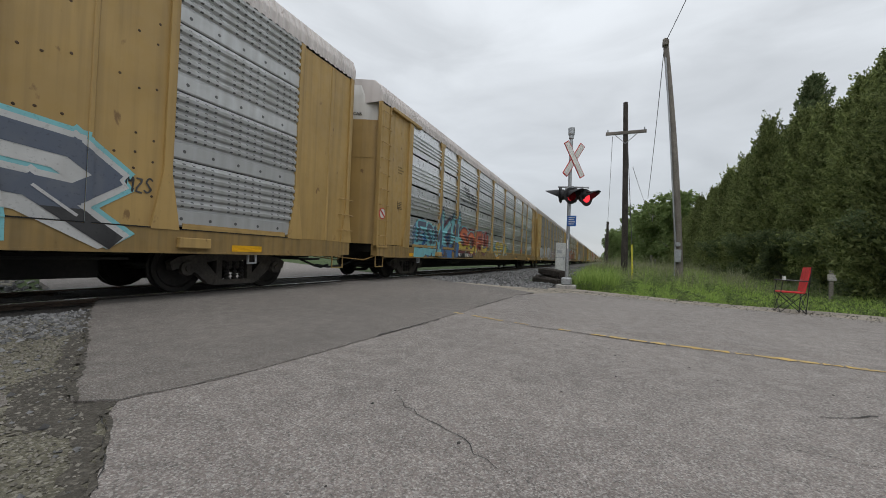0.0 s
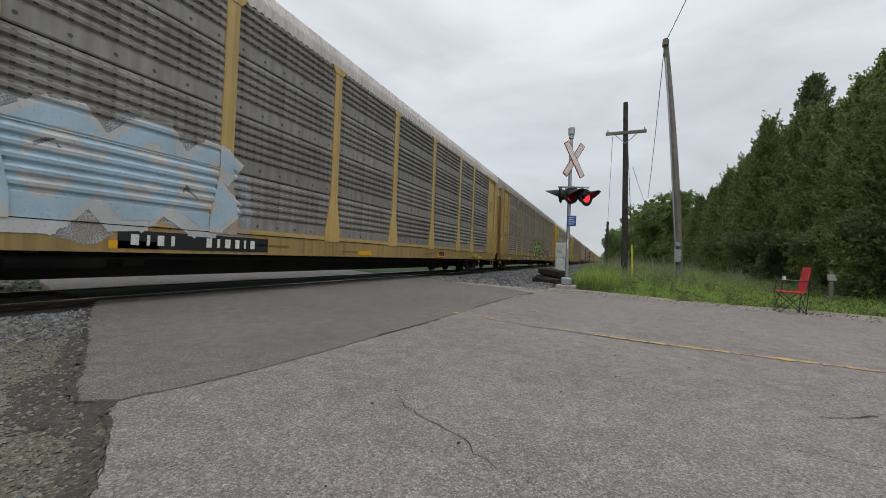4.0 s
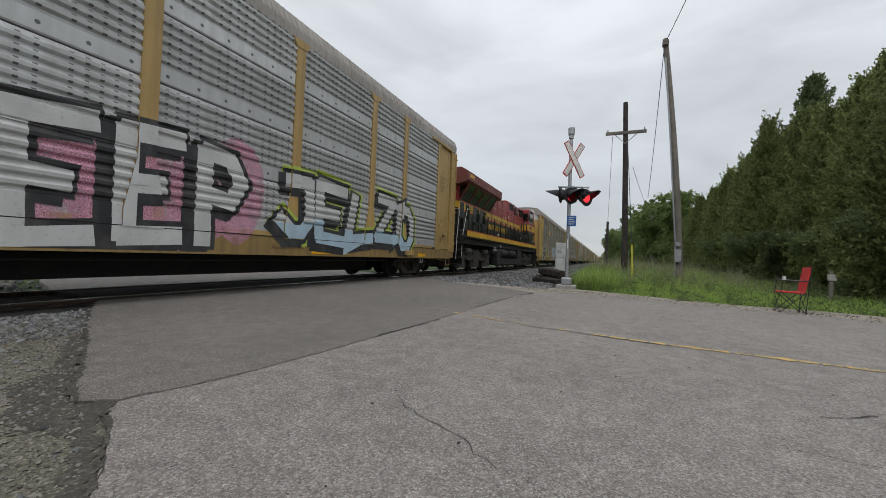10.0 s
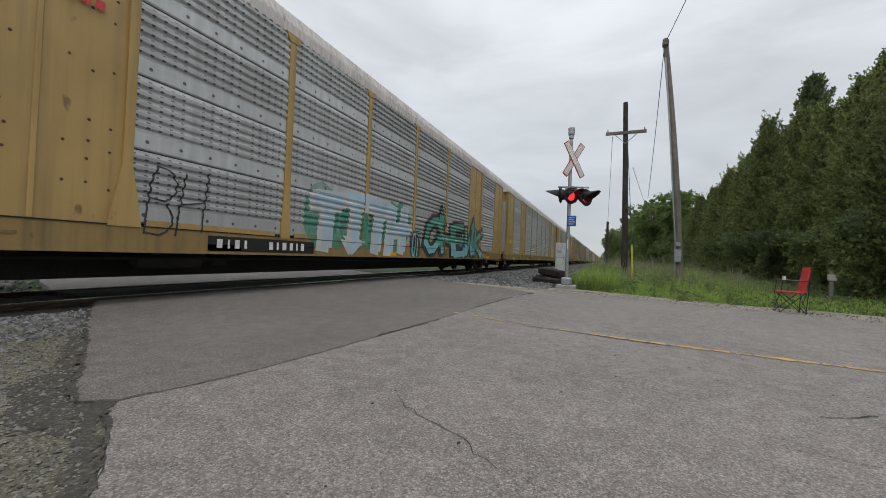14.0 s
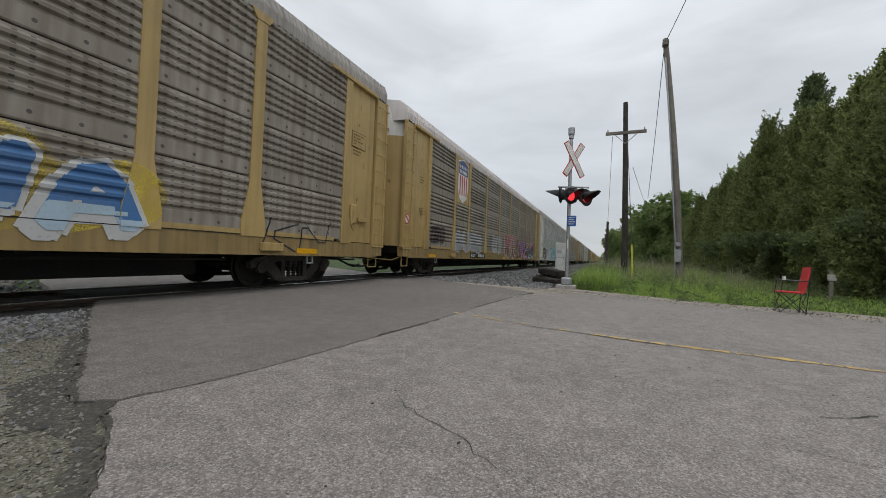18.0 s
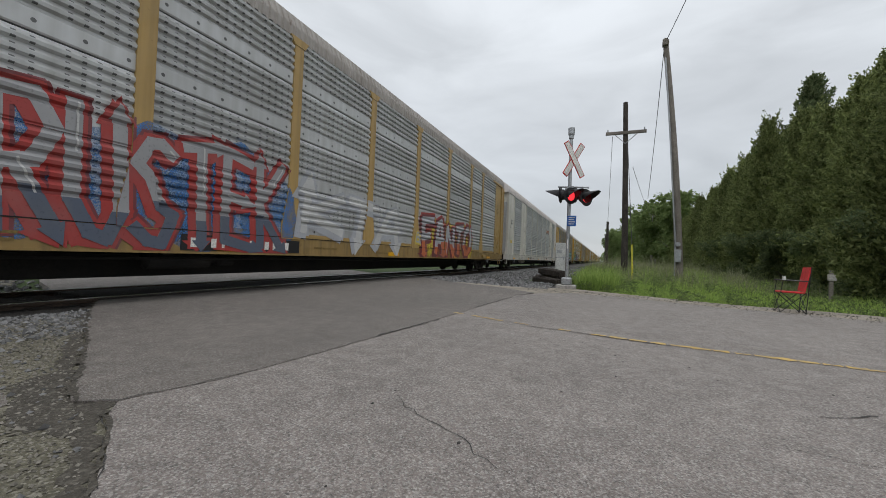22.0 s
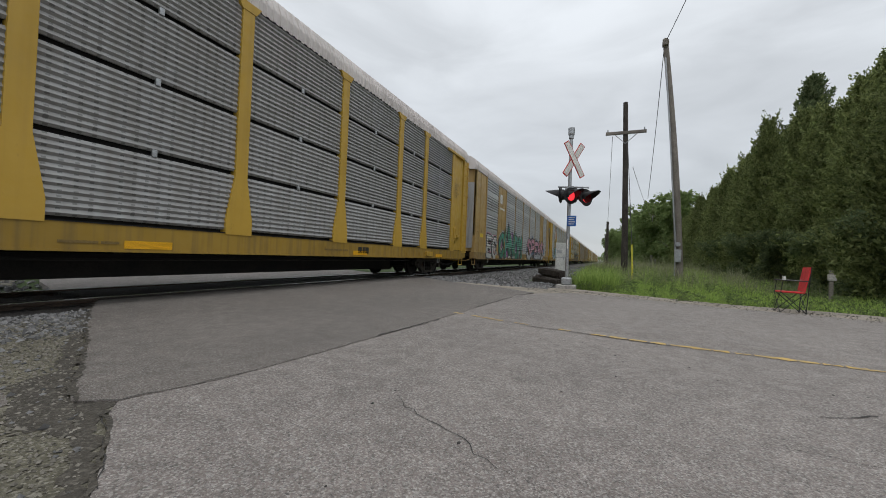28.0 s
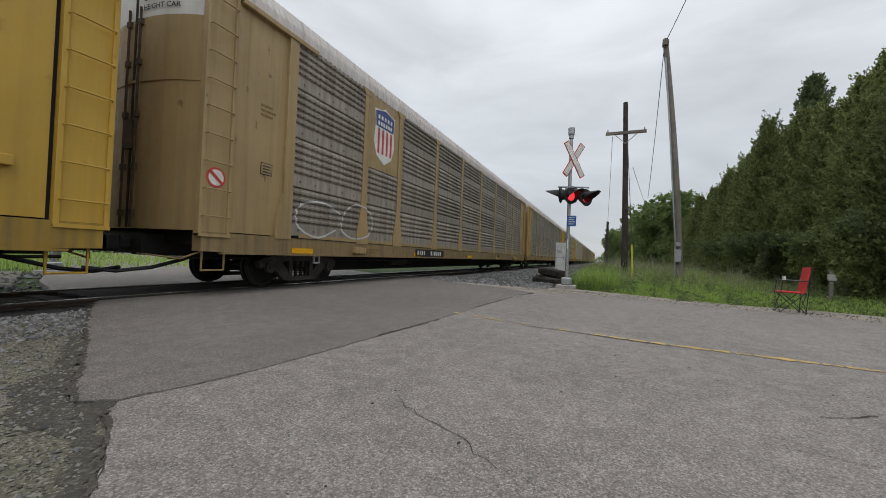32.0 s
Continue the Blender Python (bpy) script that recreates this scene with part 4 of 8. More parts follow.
while y < 68:
    for lane in range(2):
        rows[(i + 2 * lane) % 3].append((16.3 + lane * 2.1 + g1.uniform(-0.5, 0.5), y + lane * 0.8 + g1.uniform(-0.4, 0.4), g1.uniform(0.86, 1.06) * (0.99 if lane else 0.86) * (1.0 if y < 34 else 0.93 if y < 48 else 0.84), g1.uniform(0, 6.28)))
    y += 1.6 + 0.03 * max(0, y - 22)
    i += 1
for proto, spots in zip(cedars, rows):
    plant(proto, spots)
spruce = tree("spruce", "tall dark spruce standing above the cedar row", "spruce", "bark", "spruce", 10.0, 2.0, 41, True, 44000, 0.13)
plant(spruce, [(19.2, 30.4, 1.15, 0.4), (20.0, 24.6, 1.0, 2.1), (21.5, 25.0, 1.10, 4.0), (23.0, 23.6, 1.22, 1.0), (19.2, 35.5, 0.98, 5.0), (24.5, 20.5, 1.22, 3.0), (20.2, 32.5, 0.98, 2.7)])
bush = tree("dark_shrub", "dark leafy shrub at the foot of the trees", "shrub", "bark", "spruce", 2.6, 1.5, 43, False, 24000, 0.075, 0.2)
plant(bush, [(15.6, 15.0, 1.0, 0.0), (16.6, 14.0, 1.1, 1.5), (15.2, 18.2, 0.9, 2.0), (14.8, 21.5, 0.9, 3.0), (14.9, 25.5, 0.95, 4.0), (15.0, 30.5, 1.0, 5.0), (17.6, 12.4, 1.2, 2.5)])
aspen = [tree("aspen", "tall light green aspen beyond the cedars", "aspen", "bark_pale", "aspen", 12.5, 3.0, 51, False, 9000, 0.34, 2.0),
         tree("aspen", "tall light green aspen beyond the cedars", "aspen", "bark_pale", "aspen", 11.5, 3.4, 52, False, 9000, 0.34, 1.5)]
sp = [[], []]
for k in range(26):
    yy = 60 + k * 4.4 + g1.uniform(-1.5, 1.5)
    sp[k % 2].append((14.0 + g1.uniform(-1.0, 3.5) - min(5.0, max(0, yy - 80) * 0.05), yy, g1.uniform(0.74, 0.93), g1.uniform(0, 6.28)))
for k in range(26):
    yy = 170 + k * 14 + g1.uniform(-4, 4)
    sp[k % 2].append((9.5 + g1.uniform(0, 5), yy, g1.uniform(0.8, 1.15), g1.uniform(0, 6.28)))
for k in range(16):
    yy = 190 + k * 26
    sp[k % 2].append((-12 + g1.uniform(-5, 2), yy, g1.uniform(0.8, 1.1), g1.uniform(0, 6.28)))
for proto, spots in zip(aspen, sp):
    plant(proto, spots)
pine = tree("pine", "dark pine with a bare lower trunk beyond the tracks", "pine", "bark", "spruce", 13.0, 2.4, 61, False, 8000, 0.22, 5.0)
plant(pine, [(-33.0 + g1.uniform(-4, 4), -26 + k * 3.4 + g1.uniform(-1, 1), g1.uniform(0.8, 1.1), g1.uniform(0, 6.28)) for k in range(20)])
hedge = tree("scrub_tree", "dark green scrub below the pines", "shrub", "bark", "spruce", 4.0, 2.6, 62, False, 7000, 0.24, 0.2)
plant(hedge, [(-31.0 + g1.uniform(-2, 2), -26 + k * 3.6, g1.uniform(0.8, 1.2), g1.uniform(0, 6.28)) for k in range(19)])


# ---- auto racks ----
# Along each car, a = 0 at the leading coupling and 27.84 at the trailing one; the near side faces +x.
HALF = PITCH_CAR / 2
EDGES = [2.52, 5.06, 6.90, 9.708, 12.516, 15.324, 18.132, 20.94, 22.78, 25.32]
DOOR_EDGES = (5.06, 6.90, 20.94, 22.78)
ROW0, ROWH = 1.10, 1.04
FACE, POST_FACE, SILL_FACE = 1.575, 1.63, 1.615


def profile(style):
    """Height and depth of one sheet's ribs."""
    out = []
    if style == "bright":        # flat punched strips with three or four bold ribs between
        z = 0.03
        out.append((0.02, 0.0))
        for z in (0.25, 0.38, 0.51, 0.64):
            out += [(z - 0.030, 0.0), (z - 0.014, 0.052), (z + 0.022, 0.052), (z + 0.055, 0.0)]
        out.append((0.99, 0.0))
    elif style == "fine":        # close regular corrugation
        k = 11
        for i in range(k):
            z = 0.02 + i * 0.97 / k
            h = 0.97 / k
            out += [(z, 0.0), (z + 0.42 * h, 0.026)]
        out.append((0.99, 0.0))
    else:                        # bands of rounded ribs with a flat lap between sheets
        out += [(0.008, 0.012), (0.03, 0.026), (0.25, 0.026), (0.27, 0.004)]
        for i in range(5):
            z = 0.30 + i * 0.145
            out += [(z, 0.0), (z + 0.030, 0.044), (z + 0.075, 0.050), (z + 0.115, 0.012)]
        out.append((1.03, 0.004))
    return out


PROFILES = {k: profile(k) for k in ("bright", "fine", "band")}
PANEL_MESH = {}


def panel_mesh(style, width):
    key = (style, round(width, 3))
    if key not in PANEL_MESH:
        pr = PROFILES[style]
        vs, fs = [], []
        for z, d in pr:
            vs += [(d, 0.0, z), (d, width, z)]
        for i in range(len(pr) - 1):
            fs.append((2 * i, 2 * i + 1, 2 * i + 3, 2 * i + 2))
        k = len(vs)     # returned edges give the sheet its thickness
        vs += [(-0.03, 0.0, pr[0][0]), (-0.03, width, pr[0][0]), (-0.03, 0.0, pr[-1][0]), (-0.03, width, pr[-1][0])]
        fs += [(k, k + 1, 1, 0), (k - 2, k - 1, k + 3, k + 2)]
        PANEL_MESH[key] = raw_mesh("panel", vs, fs)
    return PANEL_MESH[key]


def post_mesh(flare, wide=0.24):
    bm = B()
    w, f = wide / 2, flare / 2
    prism_x(bm, [(-w, 5.16), (-w, 2.05), (-f, 1.30), (-f, 1.04), (f, 1.04), (f, 1.30), (w, 2.05), (w, 5.16)], 1.50, POST_FACE)
    prism_x(bm, [(-w - 0.13, 5.22), (-w - 0.02, 5.06), (w + 0.02, 5.06), (w + 0.13, 5.22)], 1.52, POST_FACE + 0.012)
    return as_mesh(bm, "post")


def lug_mesh():
    bm = B()
    outline = [(0.24 * c if abs(c) > 0.5 else 0.16 * c, 0.075 * s) for c, s in ((-1, -0.5), (-0.8, -1), (-0.4, -1), (0.4, -1), (0.8, -1), (1, -0.5), (1, 0.5), (0.8, 1), (0.4, 1), (-0.4, 1), (-0.8, 1), (-1, 0.5))]
    prism_x(bm, outline, 1.60, 1.626)
    return as_mesh(bm, "lug")


def roof_mesh():
    prof = [(1.60, 5.20), (1.61, 5.42), (1.52, 5.66), (1.25, 5.86), (0.65, 5.97), (0.0, 6.0)]
    prof = prof + [(-x, z) for x, z in prof[-2::-1]]
    vs, fs = [], []
    n = len(prof)
    y, rows_ = 0.6, []
    while y < 27.1:
        for dy, up in ((0.0, 0.0), (0.075, 0.0), (0.085, 0.026), (0.145, 0.026)):
            rows_.append((y + dy, up))
        y += 0.165
    for a, up in rows_:
        for x, z in prof:
            s = 1 + up / 1.6
            vs.append((x * (1 + up * 0.5), a - HALF, z + up * (0.4 + (z - 5.2))))
    for i in range(len(rows_) - 1):
        for j in range(n - 1):
            k = i * n + j
            fs.append((k, k + 1, k + n + 1, k + n))
    fs.append(tuple(range(n)))
    fs.append(tuple(range(len(vs) - n, len(vs)))[::-1])
    return raw_mesh("roof", vs, fs)


def door_mesh(z0, z1, top):
    """The rounded end doors, bowed in plan; the top follows the roof."""
    vs, fs = [], []
    k = 13
    rows_ = [z0, (z0 + z1) / 2, z1] + ([5.45, 5.75] if top else [])
    for z in rows_:
        sq = 1.0 if z <= 5.21 else (0.98 if z < 5.5 else 0.86)
        for i in range(k):
            u = -1 + 2 * i / (k - 1)
            vs.append((u * 1.47 * sq, 0.42 + 0.42 * abs(u) ** 2.4 - HALF + 0.05 * (1 - sq), z))
    n = len(rows_)
    for j in range(n - 1):
        for i in range(k - 1):
            a = j * k + i
            fs.append((a, a + 1, a + k + 1, a + k))
    return raw_mesh("end_door", vs, fs)


def ladder_mesh():
    bm = B()
    box(bm, 1.50, 1.590, 0.62, 1.12, 1.02, 5.18)
    for a in (0.62, 1.12):
        box(bm, 1.50, 1.625, a - 0.03, a + 0.03, 0.98, 5.20, 0.006)
    box(bm, 1.50, 1.64, 0.59, 1.15, 0.98, 1.03)
    for v in bm.verts:
        v.co.y -= HALF
    return as_mesh(bm, "ladder")


def rung_mesh():
    bm = B()
    tube(bm, [(1.60, 0.63 - HALF, 0), (1.685, 0.65 - HALF, 0), (1.685, 1.09 - HALF, 0), (1.60, 1.11 - HALF, 0)], 0.014, 6)
    return as_mesh(bm, "rung")


def end_sheet_mesh(lead):
    bm = B()
    box(bm, 1.44, 1.565, lead, 2.42, 1.08, 5.15)
    for v in bm.verts:
        v.co.y -= HALF
    return as_mesh(bm, "end_sheet")


def corner_post_mesh():
    bm = B()
    prism_x(bm, [(2.30, 5.16), (2.30, 1.95), (2.12, 1.30), (2.12, 1.03), (2.54, 1.03), (2.54, 5.16)], 1.46, POST_FACE)
    box(bm, 1.52, POST_FACE + 0.03, 1.2, 3.1, 5.14, 5.24, 0.01)
    for v in bm.verts:
        v.co.y -= HALF
    return as_mesh(bm, "corner_post")


def solid_rib_mesh():
    return as_mesh(box(B(), 1.52, 1.605, -0.03, 0.03, 1.07, 5.17, 0.012), "rib")


def solid_post_mesh():
    return as_mesh(prism_x(B(), [(-0.06, 5.19), (-0.06, 1.9), (-0.2, 1.05), (0.2, 1.05), (0.06, 1.9), (0.06, 5.19)], 1.5, POST_FACE), "post")


def solid_side_mesh(a0, a1):
    """A flat steel side sheet with pressed ribs, for cars with solid door bays."""
    bm = B()
    box(bm, 1.44, 1.585, a0, a1, 1.06, 5.18, 0.006)
    for v in bm.verts:
        v.co.y -= HALF
    return as_mesh(bm, "side_sheet")


def sill_mesh(deep):
    bm = B()
    pts = [(0.65 - HALF, 1.06), (0.65 - HALF, 0.74), (2.3 - HALF, 0.70), (HALF - 2.3, 0.70), (HALF - 0.65, 0.74), (HALF - 0.65, 1.06)]
    if deep:
        pts = [(0.65 - HALF, 1.06), (0.65 - HALF, 0.52), (1.6 - HALF, 0.52), (2.0 - HALF, 0.70), (4.9 - HALF, 0.70), (5.4 - HALF, 0.52), (HALF - 5.4, 0.52), (HALF - 4.9, 0.70), (HALF - 2.0, 0.70), (HALF - 1.6, 0.52), (HALF - 0.65, 0.52), (HALF - 0.65, 1.06)]
    prism_x(bm, pts, 1.40, SILL_FACE)
    return as_mesh(bm, "side_sill")


def sill_lip_mesh():
    bm = B()
    box(bm, 1.55, SILL_FACE + 0.03, 1.0 - HALF, HALF - 1.0, 0.695, 0.725)
    return as_mesh(bm, "sill_lip")


def under_mesh():
    bm = B()
    box(bm, -1.40, 1.40, 0.8 - HALF, HALF - 0.8, 0.84, 1.05)
    box(bm, -0.35, 0.35, 0.7 - HALF, HALF - 0.7, 0.62, 0.86)
    box(bm, -0.34, 0.42, 5.3 - HALF, HALF - 5.3, 0.27, 0.64)
    box(bm, -1.52, -1.40, 0.8 - HALF, HALF - 0.8, 0.70, 1.06)
    for a in np.arange(5.9, 22.2, 1.55):
        box(bm, -1.35, 1.38, a - HALF - 0.06, a - HALF + 0.06, 0.66, 0.84)
    return as_mesh(bm, "underframe")


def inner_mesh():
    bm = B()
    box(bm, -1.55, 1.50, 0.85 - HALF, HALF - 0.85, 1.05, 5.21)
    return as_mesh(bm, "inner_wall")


def truck_frame_mesh(side):
    bm = B()
    x0, x1 = (0.95, 1.09) if side > 0 else (-1.09, -0.95)
    prism_x(bm, [(-1.20, 0.54), (-1.08, 0.62), (-0.40, 0.73), (0.40, 0.73), (1.08, 0.62), (1.20, 0.54), (1.16, 0.40), (0.92, 0.46), (0.40, 0.57), (-0.40, 0.57), (-0.92, 0.46), (-1.16, 0.40)], x0, x1)
    for m in (-1, 1):       # sloping tension member and column beside the springs
        prism_x(bm, [(m * 0.90, 0.47), (m * 0.60, 0.56), (m * 0.30, 0.22), (m * 0.40, 0.12), (m * 0.52, 0.15)], x0, x1 - 0.012)
        prism_x(bm, [(m * 0.38, 0.20), (m * 0.27, 0.20), (m * 0.27, 0.60), (m * 0.38, 0.60)], x0, x1 - 0.006)
    prism_x(bm, [(-0.44, 0.12), (0.44, 0.12), (0.40, 0.21), (-0.40, 0.21)], x0, x1 + 0.004)
    s = 1 if side > 0 else -1
    for a in (-0.93, 0.93):
        rod(bm, (s * 1.04, a, 0.43), (s * 1.15, a, 0.43), 0.12, seg=12)
        rod(bm, (s * 1.14, a, 0.43), (s * 1.18, a, 0.43), 0.06, seg=8)
    return as_mesh(bm, "side_frame")


def spring_mesh():
    """One coil spring, its turns as swells along a column."""
    bm = B()
    zs = [0.21 + 0.0155 * i for i in range(23)]
    loft(bm, [(1.06, 0, z) for z in zs], [0.036 + 0.018 * (i % 4 in (1, 2)) for i in range(23)], 8)
    return as_mesh(bm, "spring")


def wheel_mesh():
    bm = B()
    prof = [(0.0, 0.08), (0.03, 0.09), (0.03, 0.33), (0.0, 0.36), (0.0, 0.43), (0.09, 0.42), (0.10, 0.45), (0.135, 0.45), (0.135, 0.36), (0.10, 0.33), (0.09, 0.09), (0.13, 0.08)]
    seg = 20
    rings = []
    for i in range(seg):
        a = 6.28318 * i / seg
        rings.append([bm.verts.new((-x, math.cos(a) * r, math.sin(a) * r)) for x, r in prof])
    for i in range(seg):
        p, q = rings[i], rings[(i + 1) % seg]
        for j in range(len(prof) - 1):
            bm.faces.new((p[j], p[j + 1], q[j + 1], q[j]))
    return as_mesh(bm, "wheel")


def axle_mesh():
    bm = B()
    rod(bm, (-1.05, 0, 0), (1.05, 0, 0), 0.085, seg=10)
    return as_mesh(bm, "axle")


def bolster_mesh():
    bm = B()
    box(bm, -1.05, 1.05, -0.2, 0.2, 0.40, 0.66, 0.03)
    box(bm, -0.8, 0.8, -0.62, -0.5, 0.28, 0.42)
    box(bm, -0.8, 0.8, 0.5, 0.62, 0.28, 0.42)
    return as_mesh(bm, "truck")


def coupler_mesh():
    bm = B()
    box(bm, -0.09, 0.09, 0.22 - HALF, 1.4 - HALF, 0.74, 0.92, 0.02)
    box(bm, -0.17, 0.13, 0.02 - HALF, 0.30 - HALF, 0.68, 0.98, 0.04)
    box(bm, 0.06, 0.2, -0.12 - HALF, 0.08 - HALF, 0.70, 0.96, 0.03)
    box(bm, -0.4, 0.4, 0.45 - HALF, 0.8 - HALF, 0.66, 1.0)
    return as_mesh(bm, "coupler")


def hose_mesh():
    bm = B()
    pts = [(0.45, 1.5 - HALF, 0.70), (0.5, 1.05 - HALF, 0.55), (0.45, 0.6 - HALF, 0.42), (0.3, 0.15 - HALF, 0.36), (0.2, -0.25 - HALF, 0.42)]
    tube(bm, pts, 0.032, 6)
    tube(bm, [(0.9, 2.3 - HALF, 0.62), (0.9, 1.2 - HALF, 0.60), (0.7, 0.7 - HALF, 0.60)], 0.025, 6)
    return as_mesh(bm, "air_hose")


def lever_mesh():
    bm = B()
    tube(bm, [(1.5, 0.75 - HALF, 0.74), (1.5, 0.75 - HALF, 0.42), (1.5, 1.15 - HALF, 0.42), (1.5, 1.15 - HALF, 0.74)], 0.02, 6)
    tube(bm, [(1.5, 0.75 - HALF, 0.74), (1.2, 0.6 - HALF, 0.6), (0.3, 0.45 - HALF, 0.66)], 0.015, 6)
    return as_mesh(bm, "sill_step")


def brake_mesh():
    bm = B()
    prof = ((7.2, 0.05), (7.26, 0.15), (8.24, 0.15), (8.3, 0.05), (8.42, 0.05), (8.46, 0.11), (8.72, 0.11), (8.76, 0.04))
    loft(bm, [(1.15, a - HALF, 0.58) for a, r in prof], [r for a, r in prof], 12)
    return as_mesh(bm, "brake_reservoir")


def pipe_mesh():
    bm = B()
    tube(bm, [(1.3, 5.6 - HALF, 0.60), (1.3, 11.5 - HALF, 0.62), (1.28, 13 - HALF, 0.58), (1.28, 22.5 - HALF, 0.60)], 0.022, 6)
    return as_mesh(bm, "brake_pipe")


def handbrake_mesh():
    bm = B()
    box(bm, 1.56, 1.66, 1.5, 1.84, 1.62, 1.74, 0.01)
    box(bm, 1.56, 1.64, 1.92, 2.16, 1.55, 2.05, 0.02)
    tube(bm, [(1.66, 2.03, 2.0), (1.70, 2.11, 1.7), (1.70, 2.25, 1.5), (1.66, 2.07, 1.35)], 0.012, 5)
    for v in bm.verts:
        v.co.y -= HALF
    return as_mesh(bm, "handbrake")


SHAPE = {
    "post": post_mesh(0.52), "post_slim": post_mesh(0.24, 0.16), "lug": lug_mesh(), "roof": roof_mesh(), "door_low": door_mesh(1.08, 4.72, False), "door_top": door_mesh(4.72, 5.2, True),
    "door_all": door_mesh(1.08, 5.2, True), "ladder": ladder_mesh(), "rung": rung_mesh(), "end_sheet": end_sheet_mesh(1.20), "end_sheet_lead": end_sheet_mesh(1.14), "corner": corner_post_mesh(),
    "sill": sill_mesh(False), "sill_deep": sill_mesh(True), "lip": sill_lip_mesh(), "under": under_mesh(), "inner": inner_mesh(), "frame_near": truck_frame_mesh(1), "frame_far": truck_frame_mesh(-1),
    "spring": spring_mesh(), "wheel": wheel_mesh(), "axle": axle_mesh(), "bolster": bolster_mesh(), "coupler": coupler_mesh(), "hose": hose_mesh(),
    "step": lever_mesh(), "brake": brake_mesh(), "pipe": pipe_mesh(), "handbrake": handbrake_mesh(), "side_door": solid_side_mesh(5.0, 6.96), "solid_rib": solid_rib_mesh(), "solid_post": solid_post_mesh(), "side_end": solid_side_mesh(0.74, 2.54),
}
bmx = B()
box(bmx, -0.003, 0.003, -0.5, 0.5, -0.5, 0.5)
SHAPE["plate"] = as_mesh(bmx, "plate")
bmx = B()
box(bmx, 0.0, 0.09, -0.25, 0.25, 0.0, 0.16, 0.01)
SHAPE["notch"] = as_mesh(bmx, "jack_pad")
bmx = B()
box(bmx, -0.02, 0.03, -0.035, 0.035, -0.06, 0.05, 0.008)
SHAPE["clip"] = as_mesh(bmx, "sheet_clip")
bmx = B()
rod(bmx, (0, 0, 0), (0.004, 0, 0), 0.5, seg=20)
SHAPE["disc"] = as_mesh(bmx, "disc")
bmx = B()
ring = [[bmx.verts.new((x, u * r, v * r)) for u, v in ((-1, -1), (1, -1), (1, 1), (-1, 1))] for x, r in ((0.0, 0.10), (0.03, 0.10), (0.03, 0.065), (0.0, 0.065))]
for p_, q_ in zip(ring, ring[1:] + ring[:1]):
    for k in range(4):
        bmx.faces.new((p_[k], p_[(k + 1) % 4], q_[(k + 1) % 4], q_[k]))
SHAPE["ring"] = as_mesh(bmx, "tow_ring")
bmx = B()
bolt_rnd = random.Random(9)
for z in (1.55, 1.85, 2.05, 2.35, 3.05, 3.75, 4.05, 4.55):
    for a in (-0.72, -0.50, -0.26, 0.26, 0.50, 0.72):
        if bolt_rnd.random() < 0.62:
            y, q = a + bolt_rnd.uniform(-0.03, 0.03), z + bolt_rnd.uniform(-0.06, 0.06)
            rod(bmx, (1.583, y, q), (1.592, y, q), 0.021, 0.014, 6)
SHAPE["bolts"] = as_mesh(bmx, "bolts")
# raised near-black strip: the shade of the sill's gap as colour
SHAPE["sill_gap"] = as_mesh(box(B(), 1.585, 1.6265, EDGES[0] - HALF, EDGES[-1] - HALF, 1.0585, 1.074), "sill_gap")
# near-black block beside the ladder, coloured as the slot's shade
bmx = B()
box(bmx, 1.35, 1.53, 1.15 - HALF, 1.20 - HALF, 1.06, 5.12)
SHAPE["slit"] = as_mesh(bmx, "dark_slit")


def door_line_mesh(kind):
    """Fittings on the bowed end door, which follow its curve."""
    bow = lambda x: 0.42 + 0.42 * (abs(x) / 1.47) ** 2.4 - HALF
    bm = B()
    if kind == "gap":           # the gap where the two leaves meet
        box(bm, -0.03, 0.03, bow(0.03) - 0.010, bow(0) + 0.02, 1.10, 5.55)
    elif kind == "latch":       # upright lock bars and their keepers
        for x in (-0.16, 0.16):
            rod(bm, (x, bow(x) - 0.03, 1.10), (x, bow(x) - 0.03, 4.9), 0.022, seg=6)
            for z in (1.3, 2.1, 3.0, 3.9, 4.6):
                box(bm, x - 0.05, x + 0.05, bow(x) - 0.05, bow(x), z, z + 0.10)
        box(bm, -0.10, 0.10, bow(0) - 0.07, bow(0), 2.45, 2.95)
    elif kind == "seam":        # the lap between the door's upper and lower sheets
        xs = [-1.46 + 2.92 * i / 14 for i in range(15)]
        sheet(bm, [(x, bow(x) - 0.012) for x in xs] + [(x, bow(x)) for x in xs[::-1]], 3.60, 3.65)
    else:                       # the far corner's ladder board, proud of the door
        box(bm, -1.58, -1.47, 0.62 - HALF, 1.12 - HALF, 1.02, 5.18)
        box(bm, -1.62, -1.50, 0.60 - HALF, 0.66 - HALF, 0.98, 5.20)
    return as_mesh(bm, kind)


for key in ("gap", "latch", "seam", "far_board"):
    SHAPE[key] = door_line_mesh(key)


def flat(name, material, car, a, z, w, h, x=FACE + 0.045, label="", tilt=0.0):
    """A thin plate or marking on the near side."""
    ob = part(name, SHAPE["plate"], material, car, label, (x, a - HALF, z), scale=(1, w, h))
    if tilt:
        ob.rotation_euler = (radians(tilt), 0, 0)
    return ob


def bars(car, material, a, z, widths, h, x, gap=0.03, name="marking"):
    """Lettering that stays plain bars."""
    bm = B()
    c = a
    for w in widths:
        if w:
            box(bm, x, x + 0.003, c - HALF, c - HALF + w, z, z + h)
        c += w + gap
    return tagged(part(name, bm, material, car), kind="stuff")


